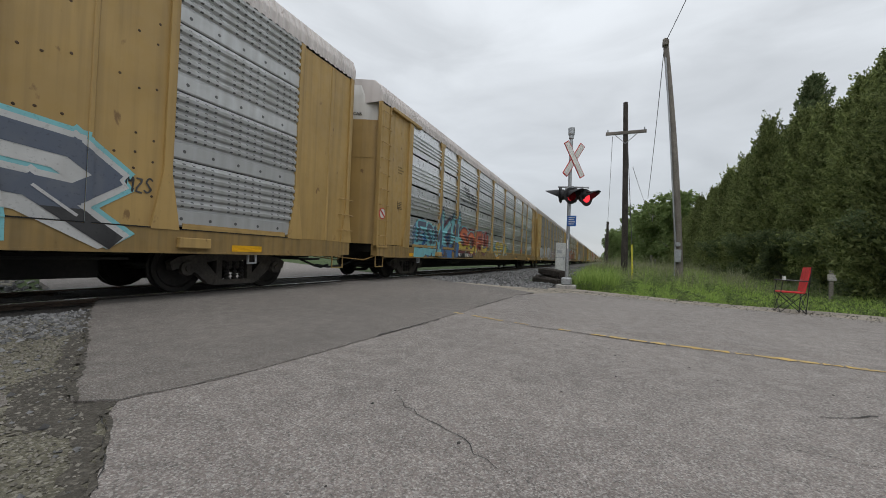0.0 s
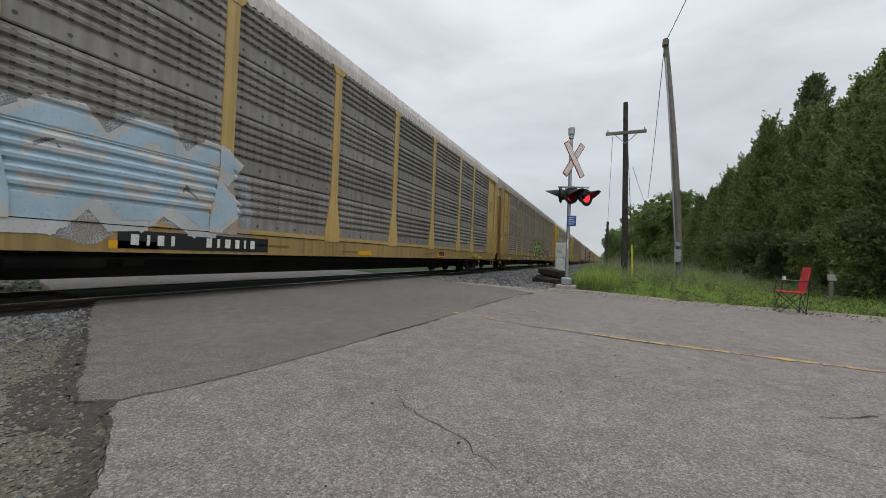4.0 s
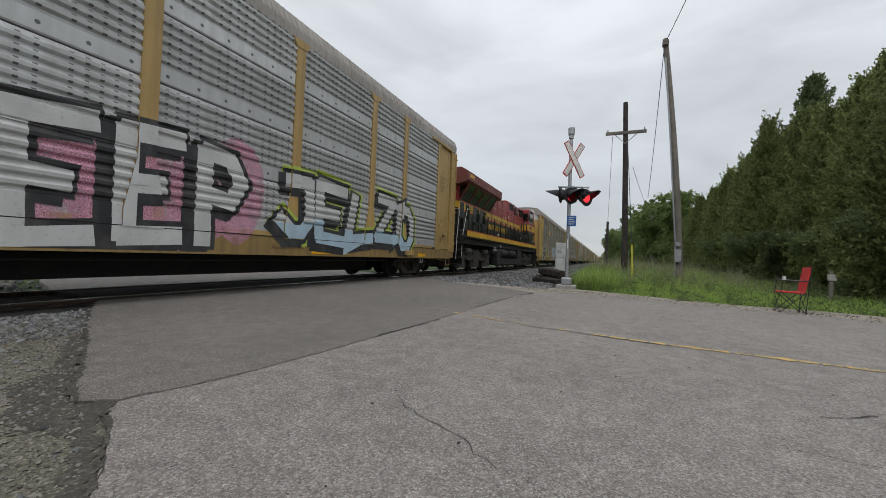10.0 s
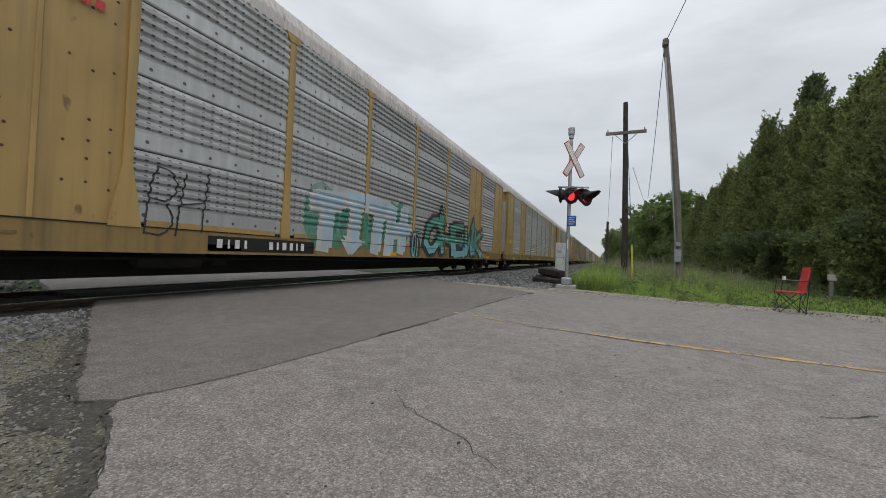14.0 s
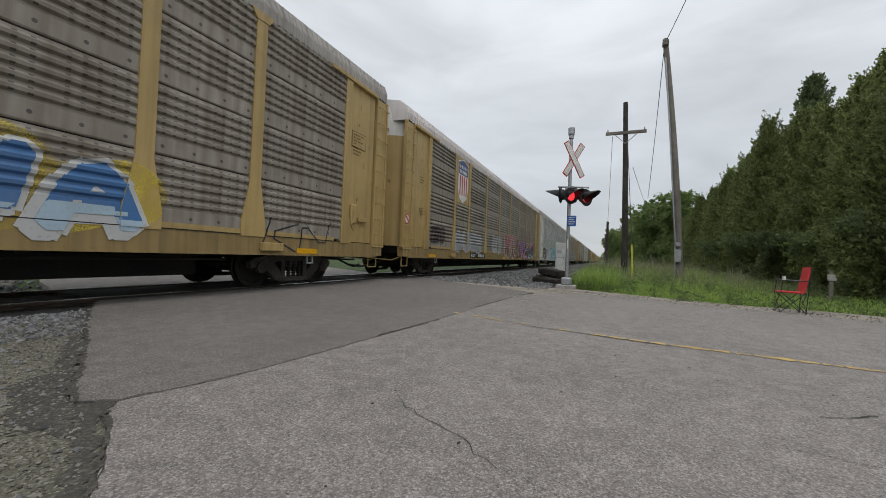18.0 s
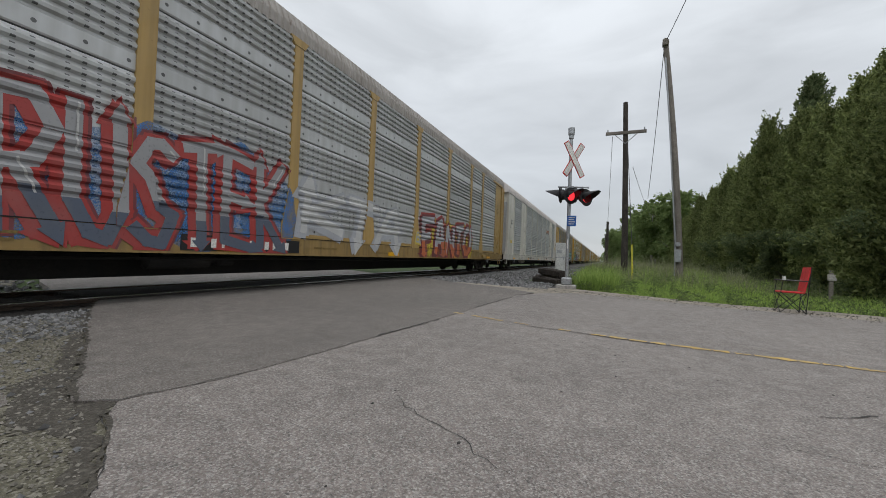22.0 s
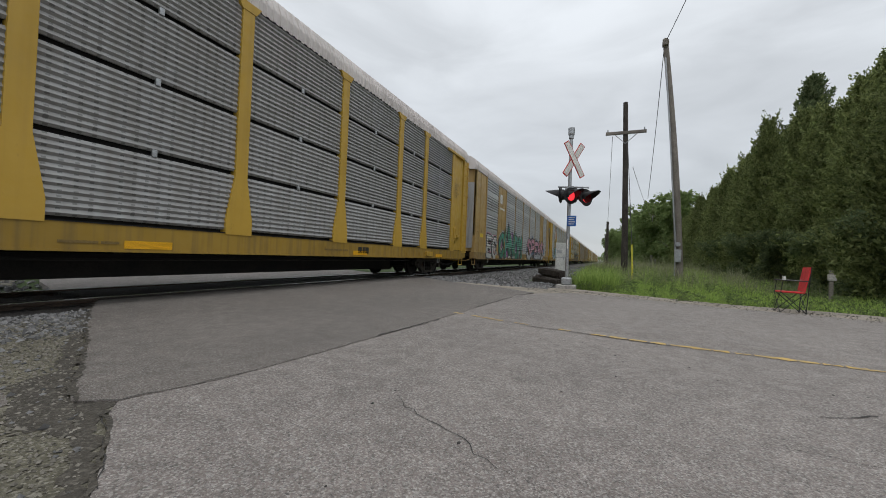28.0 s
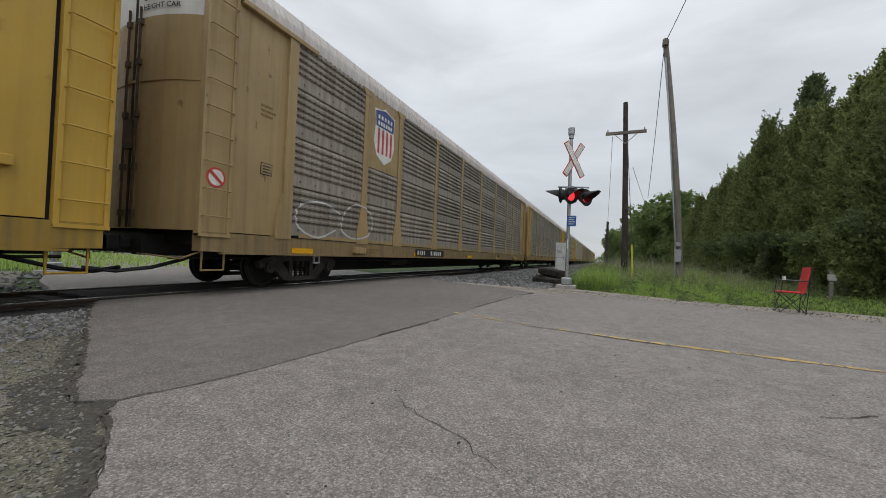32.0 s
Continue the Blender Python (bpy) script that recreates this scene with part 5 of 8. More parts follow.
# ---- sprayed lettering that follows the ribs ----
def half_post(z, slim, door=False):
    """Half a post's width at a height; its foot flares."""
    if slim and door:
        return 0.06 if z > 1.90 else 0.06 + 0.14 * (1.90 - max(z, 1.05)) / 0.85
    if slim:
        return 0.08 if z > 2.05 else 0.12 if z <= 1.30 else 0.12 - 0.04 * (z - 1.30) / 0.75
    return 0.12 if z > 2.05 else 0.26 if z <= 1.30 else 0.26 - 0.14 * (z - 1.30) / 0.75


def side_depth(style, solid, a, z):
    """How far out the side lies, beside the posts."""
    if z < 1.055:
        return SILL_FACE
    if a < EDGES[0] or a > EDGES[-1]:
        return POST_FACE
    if solid and (5.0 < a < 6.96 or 20.88 < a < 22.84):
        return 1.606 if abs(a - 5.98) < 0.032 or abs(a - 21.86) < 0.032 else 1.588
    if style == "band" and 1.069 < z < 1.161:
        return FACE + 0.041
    row = (z - ROW0) % ROWH
    pr = PROFILES[style]
    for (z0, d0), (z1, d1) in zip(pr[:-1], pr[1:]):
        if z0 <= row <= z1:
            return FACE + d0 + (d1 - d0) * (row - z0) / max(1e-6, z1 - z0)
    return FACE + 0.02


def cut(poly, na, nz, c):
    """The part of a convex outline where na * a + nz * z >= c."""
    out = []
    for (a, z), (b, y) in zip(poly, poly[1:] + poly[:1]):
        f, g = na * a + nz * z - c, na * b + nz * y - c
        if f >= 0:
            out.append((a, z))
        if f * g < 0:
            k = f / (f - g)
            out.append((a + (b - a) * k, z + (y - z) * k))
    return out if len(out) > 2 else None


def drape(name, polys, material, car, style, solid, lift, span=0.004):
    """Cut flat outlines in a, z along the ribs and posts and lay them on the side."""
    levels = {0.0, 1.055, 1.069, 1.161, 1.30, 1.90, 2.05, 6.0}
    for r in range(4):
        levels |= {ROW0 + r * ROWH + z for z, d in PROFILES[style]}
    levels = sorted(levels)
    sharp = [EDGES[0], EDGES[-1]] + ([5.0, 5.948, 6.012, 6.96, 20.88, 21.828, 21.892, 22.84] if solid else [])
    vs, fs = [], []
    for i, p in enumerate(polys):
        lo, hi = min(q[1] for q in p), max(q[1] for q in p)
        left, right = min(q[0] for q in p), max(q[0] for q in p)
        up = lift + span * i / len(polys)
        posts = [e for e in EDGES[1:-1] if left - 0.27 < e < right + 0.27]
        walls = [a for a in sharp if left < a < right]
        for z0, z1 in zip(levels[:-1], levels[1:]):
            if z1 <= lo or z0 >= hi:
                continue
            band = cut(p, 0, 1, z0)
            band = band and cut(band, 0, -1, -z1)
            if not band:
                continue
            pieces = [(band, False)]
            for e in posts if z1 > 1.06 else ():
                h0, h1 = half_post(z0 + 1e-5, solid, e in DOOR_EDGES), half_post(z1 - 1e-5, solid, e in DOOR_EDGES)
                k = (h1 - h0) / (z1 - z0)
                rest = []
                for q, on in pieces:
                    if on:
                        rest.append((q, on))
                        continue
                    a_line, b_line = (1, k, e - h0 + k * z0), (1, -k, e + h0 - k * z0)
                    outer = cut(q, -1, -k, -a_line[2])
                    mid = cut(q, *a_line)
                    mid2 = mid and cut(mid, -1, k, -b_line[2])
                    far_side = mid and cut(mid, *b_line)
                    rest += [(r, f) for r, f in ((outer, False), (mid2, True), (far_side, False)) if r]
                pieces = rest
            for w in walls:
                pieces = [(r, on) for q, on in pieces for r in ((q,) if on else (cut(q, 1, 0, w), cut(q, -1, 0, -w))) if r]
            for q, on in pieces:
                ca, cz = sum(v[0] for v in q) / len(q), sum(v[1] for v in q) / len(q)
                k = len(vs)
                for a, z in q:
                    d = POST_FACE if on else side_depth(style, solid, ca, z + (cz - z) * 0.002)
                    vs.append((d + up, a - HALF, z))
                fs.append(tuple(range(k, k + len(q))))
    return tagged(part(name, raw_mesh(name, vs, fs), material, car), kind="stuff")


def quad_stroke(a0, z0, a1, z1, w):
    d = math.hypot(a1 - a0, z1 - z0) or 1.0
    nx, nz = -(z1 - z0) / d * w / 2, (a1 - a0) / d * w / 2
    ex, ez = (a1 - a0) / d * w * 0.3, (z1 - z0) / d * w * 0.3
    return [(a0 - ex + nx, z0 - ez + nz), (a0 - ex - nx, z0 - ez - nz), (a1 + ex - nx, z1 + ez - nz), (a1 + ex + nx, z1 + ez + nz)]


def blob(a, z, ra, rz, k, rnd, rough=0.12):
    return [(a + ra * math.cos(6.283 * i / k) * (1 + rnd.uniform(-rough, rough)), z + rz * math.sin(6.283 * i / k) * (1 + rnd.uniform(-rough, rough))) for i in range(k)]


def outline_text(words, size, bold):
    """Outlines of the built-in font's letters, as faces in a, z."""
    cu = bpy.data.curves.new("word", "FONT")
    cu.body, cu.size, cu.offset, cu.resolution_u = words, size, bold, 2
    ob = bpy.data.objects.new("word", cu)
    me = ob.to_mesh()
    out = [[(me.vertices[i].co.x, me.vertices[i].co.y) for i in f.vertices] for f in me.polygons]
    ob.to_mesh_clear()
    bpy.data.objects.remove(ob)
    bpy.data.curves.remove(cu)
    return out


def lettering(name, words, size, a, z, material, car, x, bold=0.0, stretch=1.0):
    """Readable words on a flat part of a car."""
    bm = B()
    for f in outline_text(words, size, bold):
        try:
            bm.faces.new([bm.verts.new((x, a - HALF + u * stretch, z + v)) for u, v in f])
        except ValueError:
            pass
    return part(name, bm, material, car)


# Hand-drawn capitals as strokes on a grid six wide and eight high.
GLYPHS = {
    "A": "00 27 48 60|13 53", "B": "00 08 48 66 44 04|44 62 40 00", "C": "66 48 28 06 02 20 40 62", "D": "00 08 38 65 63 30 00", "E": "68 08 00 60|04 44",
    "F": "68 08 00|04 44", "G": "66 48 28 06 02 20 40 62 64 34", "H": "00 08|60 68|04 64", "I": "30 38", "J": "28 68 62 40 20 02", "K": "00 08|68 04 60", "L": "08 00 60",
    "M": "00 08 34 68 60", "N": "00 08 60 68", "O": "28 06 02 20 40 62 66 48 28", "P": "00 08 48 66 44 04", "R": "00 08 48 66 44 04|24 60", "S": "67 48 28 06 25 43 62 40 20 01",
    "T": "08 68|38 30", "U": "08 02 20 40 62 68", "V": "08 30 68", "W": "08 10 35 50 68", "X": "00 68|08 60", "Y": "08 34 68|34 30", "Z": "08 68 00 60", "2": "06 28 48 66 00 60", "3": "07 48 66 35 62 40 01",
}


def smoothed(pts):
    """Corners cut once, ends kept."""
    out = [pts[0]]
    for (a, b), (c, d) in zip(pts[:-1], pts[1:]):
        out += [(0.75 * a + 0.25 * c, 0.75 * b + 0.25 * d), (0.25 * a + 0.75 * c, 0.25 * b + 0.75 * d)]
    return out + [pts[-1]]


def below(poly, level):
    """The part of an outline under a level."""
    out = []
    for (a, z), (c, d) in zip(poly, poly[1:] + poly[:1]):
        if z <= level:
            out.append((a, z))
        if (z - level) * (d - level) < 0:
            f = (level - z) / (d - z)
            out.append((a + (c - a) * f, level))
    return out if len(out) > 2 else None


def brush(lines, w, soft):
    """Strokes of one width along lines; round at the joints where soft."""
    out = []
    for pts in lines:
        for p, q in zip(pts[:-1], pts[1:]):
            out.append(quad_stroke(*p, *q, w))
        if soft:
            for a, z in pts:
                out.append([(a + 0.5 * w * math.cos(0.7854 * k + 0.4), z + 0.5 * w * math.sin(0.7854 * k + 0.4)) for k in range(8)])
    return out


def spray(car, style, solid, seed, a0, a1, z0, z1, fill, line, back="", shade="", words="", letters=5, bubbly=False, hand="", edge=""):
    """A sprayed piece: haze behind, halo, dark outline with a drop shade, two-tone letters, light accents."""
    rnd = random.Random(seed)
    w, h = a1 - a0, z1 - z0
    words = words or "".join(rnd.choice("SERKOANTEUMBCZHG") for _ in range(letters))
    hand = hand or ("tag" if fill == line else "bubble" if bubbly else "wild")
    soft = hand == "bubble"
    cell = w / len(words)
    size = min(cell, 0.75 * h)
    t = {"tag": max(0.024, 0.06 * size), "wild": 0.25 * size, "bubble": 0.35 * size, "block": 0.25 * size}[hand]
    rim = 0.5 * t if hand == "tag" else max(0.035, 0.075 * size)
    low = lambda polys: [[(a, max(0.73, z)) for a, z in p] for p in polys]
    if back:
        k = max(3, int(w / 0.6))
        polys = [blob(a0 + w * (i + 0.5) / k, z0 + h * rnd.uniform(0.38, 0.62), w / k * 0.95, h * rnd.uniform(0.40, 0.56), 24, rnd, 0.05) for i in range(k)]
        drape("sprayed_haze", low(polys), "haze_" + back, car, style, solid, 0.002, 0.0015)
    wave = rnd.uniform(0, 6)
    lines, accents, spikes = [], [], []
    for i, ch in enumerate(words):
        if ch == " ":
            continue
        wide = cell * (1.02 if hand == "wild" else 0.94 if hand == "bubble" else 0.92) - t - rim * (0.5 if hand != "tag" else 0.0)
        c0 = a0 + cell * i + t / 2 + (0.0 if hand == "wild" else 0.04 * cell)
        grow = rnd.uniform(0.84, 1.0) if hand != "block" else 1.0
        up = z0 + t / 2 + (h * (1 - grow)) * rnd.random()
        tall = h * grow - t
        lean = {"tag": 0.25, "wild": rnd.uniform(-0.12, 0.34), "bubble": rnd.uniform(-0.10, 0.10), "block": 0.0}[hand]
        pinch = rnd.uniform(-0.22, 0.22) if hand != "block" else 0.0
        for run in GLYPHS[ch.upper()].split("|"):
            pts = []
            for q in run.split():
                u, v = int(q[0]) / 6, int(q[1]) / 8
                a = c0 + wide * (0.5 + (u - 0.5) * (1 + pinch * (v - 0.5))) + lean * (v - 0.5) * min(wide, tall) + rnd.uniform(-0.03, 0.03) * wide
                pts.append((a, up + tall * v + 0.035 * h * math.sin(2.2 * a / size + wave) + rnd.uniform(-0.02, 0.02) * tall))
            if hand == "wild" and rnd.random() < 0.65 and len(pts) > 1:   # an end drawn out to a barb
                (pa, pz), (qa, qz) = pts[-2], pts[-1]
                d = math.hypot(qa - pa, qz - pz) or 1.0
                ua, uz = (qa - pa) / d, (qz - pz) / d
                r = t * rnd.uniform(0.9, 1.5)
                spikes.append([(qa - uz * r * 0.8, qz + ua * r * 0.8), (qa + ua * r * 1.6, qz + uz * r * 1.6), (qa + uz * r * 0.8, qz - ua * r * 0.8)])
            lines.append(smoothed(pts) if hand in ("bubble", "tag") else pts)
        (pa, pz), (qa, qz) = lines[-1][0], lines[-1][1]
        accents.append([(pa + 0.18 * t, pz), ((pa + qa) / 2 + 0.18 * t, (pz + qz) / 2)])
    grown = [[(a + (a - sum(q[0] for q in p) / 3) * 0.5, z + (z - sum(q[1] for q in p) / 3) * 0.5) for a, z in p] for p in spikes]
    body = brush(lines, t, soft) + spikes
    if hand == "tag":
        drape("sprayed_letters", low(body), "spray_" + fill, car, style, solid, 0.006)
        return
    rims = brush(lines, t + 2 * rim, soft) + grown
    if edge:
        drape("sprayed_halo", low(brush(lines, t + 3.6 * rim, soft)), "spray_" + edge, car, style, solid, 0.0040, 0.003)
    drop = 0.11 * size
    drape("sprayed_outline", low(rims + [[(a - drop, z - drop * 0.8) for a, z in p] for p in rims]), "spray_" + line, car, style, solid, 0.0075, 0.005)
    drape("sprayed_letters", low(body), "spray_" + fill, car, style, solid, 0.0130)
    if shade:
        cut = [below(p, z0 + h * (0.33 + 0.08 * math.sin(3.1 * p[0][0] / size))) for p in low(body)]
        drape("sprayed_shade", [p for p in cut if p], "spray_" + shade, car, style, solid, 0.0175)
    drape("sprayed_highlight", low(brush(accents, max(0.02, 0.14 * t), False)), "spray_white", car, style, solid, 0.0220, 0.002)


def shield(car, a, z, s, x):
    """A railway's shield emblem as plain coloured shapes."""
    def poly(bm, pts, d):
        bm.faces.new([bm.verts.new((x + d, a - HALF + u * s, z + v * s)) for u, v in pts])
        return bm
    outer = [(-0.5, 0.62), (-0.22, 0.66), (0, 0.74), (0.22, 0.66), (0.5, 0.62), (0.44, 0.3), (0.5, -0.2), (0.36, -0.55), (0, -0.74), (-0.36, -0.55), (-0.5, -0.2), (-0.44, 0.3)]
    part("emblem", poly(B(), outer, 0.0), "mark_white", car, "white shield emblem")
    bm = poly(B(), [(-0.46, 0.58), (0, 0.69), (0.46, 0.58), (0.42, 0.2), (-0.42, 0.2)], 0.003)
    part("emblem_band", bm, "shield_blue", car)
    bm = B()
    for i in range(4):
        u = -0.33 + i * 0.2
        box(bm, x + 0.001, x + 0.003, a - HALF + u * s, a - HALF + (u + 0.09) * s, z - 0.48 * s, z + 0.17 * s)
    part("emblem_stripes", bm, "red_sign", car)
    bm = B()
    for r, n_ in ((0.46, 5), (0.30, 6)):
        for i in range(n_):
            u = -0.3 + i * 0.6 / (n_ - 1)
            box(bm, x + 0.004, x + 0.006, a - HALF + (u - 0.04) * s, a - HALF + (u + 0.04) * s, z + r * s - 0.05 * s, z + r * s + 0.05 * s)
    part("emblem_marks", bm, "mark_white", car)


def truck(car, a):
    t = part("truck", SHAPE["bolster"], "truck_steel", car, at=(0, a - HALF, 0))
    part("side_frame", SHAPE["frame_near"], "truck_steel", t)
    part("side_frame", SHAPE["frame_far"], "truck_steel", t)
    for dy in (-0.15, 0.0, 0.15):
        part("spring", SHAPE["spring"], "black_steel", t, at=(0, dy, 0))
    for dy in (-0.92, 0.92):
        part("axle", SHAPE["axle"], "wheel", t, at=(0, dy, 0.44))
        part("wheel", SHAPE["wheel"], "wheel", t, at=(0.86, dy, 0.445))
        part("wheel", SHAPE["wheel"], "wheel", t, at=(-0.725, dy, 0.445))


def auto_rack(c, far=False):
    """A covered car carrier: sill, posts, punched sheets, bowed doors, ladders, trucks, markings."""
    body, style, screen = "body_" + c["body"], c["style"], "screen_" + c["screen"]
    solid = c.get("solid", False)
    car = thing("auto_rack_car", c["label"], "freight car", "train")
    part("roof", SHAPE["roof"], "roof_" + c.get("roof", "white"), car, "pale ribbed roof")
    # wall behind the screens, its near-black standing for the unlit inside
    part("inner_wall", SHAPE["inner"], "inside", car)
    part("underframe", SHAPE["under"], "black_steel", car)
    part("side_sill", SHAPE["sill_deep" if c.get("deep") else "sill"], "sill_" + c["body"], car)
    part("sill_lip", SHAPE["lip"], "sill_" + c["body"], car)
    for k, (a0, a1) in enumerate(zip(EDGES[:-1], EDGES[1:])):
        if solid and k in (1, 7):
            if k == 1:
                part("side_door", SHAPE["side_door"], body, car)
            else:
                part("side_door", SHAPE["side_door"], body, car, at=(0, PITCH_CAR - 11.96, 0))
            for a in (a0, a1):
                part("post", SHAPE["solid_post"], body, car, at=(0, a - HALF, 0))
            part("rib", SHAPE["solid_rib"], body, car, at=(0, (a0 + a1) / 2 - HALF, 0))
            tagged(part("bolts", SHAPE["bolts"], "lock_rust", car, "rusty bolt heads", (0, (a0 + a1) / 2 - HALF, 0)), kind="stuff")
            continue
        if (style == "band" or c["n"] == 0) and not far:
            flat("kick_plate", body, car, (a0 + a1) / 2, 1.115, a1 - a0 - 0.5, 0.09, FACE + 0.036)
        for r in range(4):
            if c.get("emblem_panel") == k and r >= 2:
                flat("emblem_panel", body, car, (a0 + a1) / 2, ROW0 + r * ROWH + ROWH / 2, a1 - a0, ROWH, FACE + 0.02)
                continue
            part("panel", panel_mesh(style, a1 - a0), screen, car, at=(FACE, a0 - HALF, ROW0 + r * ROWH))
    for e in EDGES[1:-1]:
        if solid and e in (5.06, 6.90, 20.94, 22.78):
            continue
        part("post", SHAPE["post_slim" if solid else "post"], body, car, at=(0, e - HALF, 0))
        if style == "bright" and not far:
            for r in (1, 2, 3):
                part("panel_clip", SHAPE["lug"], "grey_sheet", car, at=(0, e - HALF, ROW0 + r * ROWH))
    if style in ("bright", "fine") and not far:
        for k, (a0, a1) in enumerate(zip(EDGES[:-1], EDGES[1:])):
            for r in (1, 2, 3):
                if c.get("emblem_panel") == k and r >= 2:
                    continue
                part("sheet_clip", SHAPE["clip"], "galv", car, at=(FACE, (a0 + a1) / 2 - HALF, ROW0 + r * ROWH))
    for end in (0, 1):
        flip = None if not end else (1, -1, 1)
        def end_part(name, key, material, label="", z=0.0):
            return part(name, SHAPE[key], material, car, label, (0, 0, z), scale=flip)
        if solid:
            end_part("side_sheet", "side_end", body)
            for a, key in ((0.80, "solid_post"), (2.50, "solid_post"), (1.52, "solid_rib")):
                part("post" if a != 1.52 else "rib", SHAPE[key], body, car, at=(0, (a - HALF) * (-1 if end else 1), 0))
            end_part("end_door", "door_all", body)
            part("end_panel", SHAPE["plate"], "grey_sheet", car, "bare grey end panel", (1.34, (0.66 - HALF) * (-1 if end else 1), 2.9), turn=90, scale=(1, 0.34, 3.3))
            for i in range(3):
                end_part("rung", "rung", body, "", 1.35 + i * 0.38)
        else:
            end_part("end_sheet", "end_sheet" if end else "end_sheet_lead", body)
            end_part("corner_post", "corner", body)
            end_part("ladder", "ladder", body)
            if end:
                end_part("dark_slit", "slit", "inside")
            end_part("end_door", "door_low", body)
            end_part("end_door_top", "door_top", body if c.get("plain_top") else "white_paint", "" if c.get("plain_top") else "white top of the end door")
            for i in range(9):
                end_part("rung", "rung", body, "", 1.32 + i * 0.45)
            end_part("handbrake", "handbrake", body) if end else None
        end_part("door_gap", "gap", "inside")
        end_part("door_seam", "seam", body)
        if not far:
            end_part("lock_bar", "latch", "lock_rust", "rust-brown lock bars of the end door")
        end_part("far_ladder_board", "far_board", body)
        end_part("coupler", "coupler", "black_steel")
        end_part("air_hose", "hose", "hose")
        end_part("sill_step", "step", body)
        truck(car, 3.45 if not end else PITCH_CAR - 3.45)
        if not far:
            part("tow_ring", SHAPE["ring"], "grey_sheet", car, "pale square tow ring", (1.50, (3.45 - HALF) * (-1 if end else 1), 0.62))
    part("brake_reservoir", SHAPE["brake"], body if c.get("body") in ("white", "clean") else "black_steel", car)
    part("brake_pipe", SHAPE["pipe"], "black_steel", car)
    for a in (4.9, 23.2):
        part("jack_pad", SHAPE["notch"], body, car, at=(SILL_FACE, a - HALF, 0.78))
    if far:
        return car
    part("sill_gap", SHAPE["sill_gap"], "inside", car)
    # markings
    for a in (2.9, 8.4, 13.9, 19.0, 24.2):
        flat("reflector", "reflector", car, a, 0.80, 0.62, 0.11, SILL_FACE + 0.006, "yellow reflective strip")
    if "plate" in c:
        a = c["plate"] - 0.4
        flat("number_plate", "plate_black", car, a + 1.22, 0.875, 2.46, 0.255, SILL_FACE + 0.006, "black panel with pale marks")
        bars(car, "mark_white", a + 0.14, 0.80, [0.10, 0.04, 0.09, 0.05], 0.15, SILL_FACE + 0.011, 0.10)
        bars(car, "mark_white", a + 1.22, 0.80, [0.09, 0.05, 0.10, 0.08, 0.04, 0.09], 0.15, SILL_FACE + 0.011, 0.095)
    else:
        bars(car, "mark_black", c.get("marks", 8.2), 0.79, [0.09, 0.04, 0.09, 0.06, 0.0, 0.08, 0.04, 0.09, 0.07, 0.05, 0.08], 0.15, SILL_FACE + 0.006, 0.09)
    for a, z, ws in ((5.0, 0.88, [0.5, 0.35]), (5.0, 0.80, [0.7]), (10.4, 0.86, [0.25, 0.5]), (12.9, 0.80, [0.4, 0.2]), (17.6, 0.84, [0.3, 0.3, 0.2])):
        bars(car, "mark_dull" if c["body"] != "white" else "mark_black", a, z, ws, 0.035, SILL_FACE + 0.006)
    bars(car, "mark_black", 18.9, 0.79, [0.16, 0.10, 0.16], 0.17, SILL_FACE + 0.006, 0.03, "small_mark")
    if not solid:
        for end, a in ((0, 1.92), (1, PITCH_CAR - 1.92)):
            for i, ws in enumerate(([0.32], [0.42], [0.3])):
                bars(car, "mark_dull" if c["body"] != "white" else "mark_black", a - 0.2, 3.35 + i * 0.09, [w * 0.24 for w in ws * 3], 0.04, 1.568, 0.02, name="stencil")
        flat("notice", "mark_black", car, 1.90, 2.35, 0.27, 0.23, 1.568, "small notice in a dark frame")
        flat("notice_face", "notice" if c["body"] in ("clean", "yellow") else body, car, 1.90, 2.35, 0.24, 0.20, 1.5715)
        for i in range(3):
            bars(car, "mark_black", 1.81, 2.39 - i * 0.055, [0.05, 0.07, 0.04 - 0.01 * (i % 2)], 0.022, 1.576, 0.012, name="stencil")
        part("data_box", SHAPE["plate"], "mark_dull", car, "", (1.568, PITCH_CAR - 1.88 - HALF, 3.75), scale=(1, 0.62, 0.42))
        part("data_box_face", SHAPE["plate"], body, car, "", (1.572, PITCH_CAR - 1.88 - HALF, 3.75), scale=(1, 0.57, 0.37))
        for i, ws in enumerate(([0.12, 0.1, 0.14], [0.1, 0.16], [0.14, 0.1, 0.1], [0.12])):
            bars(car, "mark_dull" if c["body"] != "white" else "mark_black", PITCH_CAR - 2.12, 3.86 - i * 0.08, ws, 0.035, 1.577, name="stencil")
        if c.get("sign", True):
            part("no_step_sign", SHAPE["disc"], "red_sign", car, "round white sign with a red ring", (1.592, 0.87 - HALF, 1.98), scale=(1, 0.34, 0.34))
            part("no_step_face", SHAPE["disc"], "mark_white", car, "", (1.597, 0.87 - HALF, 1.98), scale=(1, 0.27, 0.27))
            flat("no_step_bar", "red_sign", car, 0.87, 1.98, 0.3, 0.05, 1.605, tilt=-40)
        words = B()
        for i, row in enumerate(("EXCESS", "HEIGHT CAR")):
            for f in outline_text(row, 0.13, 0.002):
                pts = [(0.2 + u, 5.0 - 0.16 * i + v) for u, v in f]
                try:
                    words.faces.new([words.verts.new((x, 0.42 + 0.42 * (abs(x) / 1.47) ** 2.4 - HALF - 0.016, z)) for x, z in pts])
                except ValueError:
                    pass
        part("door_words", words, "mark_black", car)
    for q in c.get("spray", ()):
        spray(car, style, solid, **q)
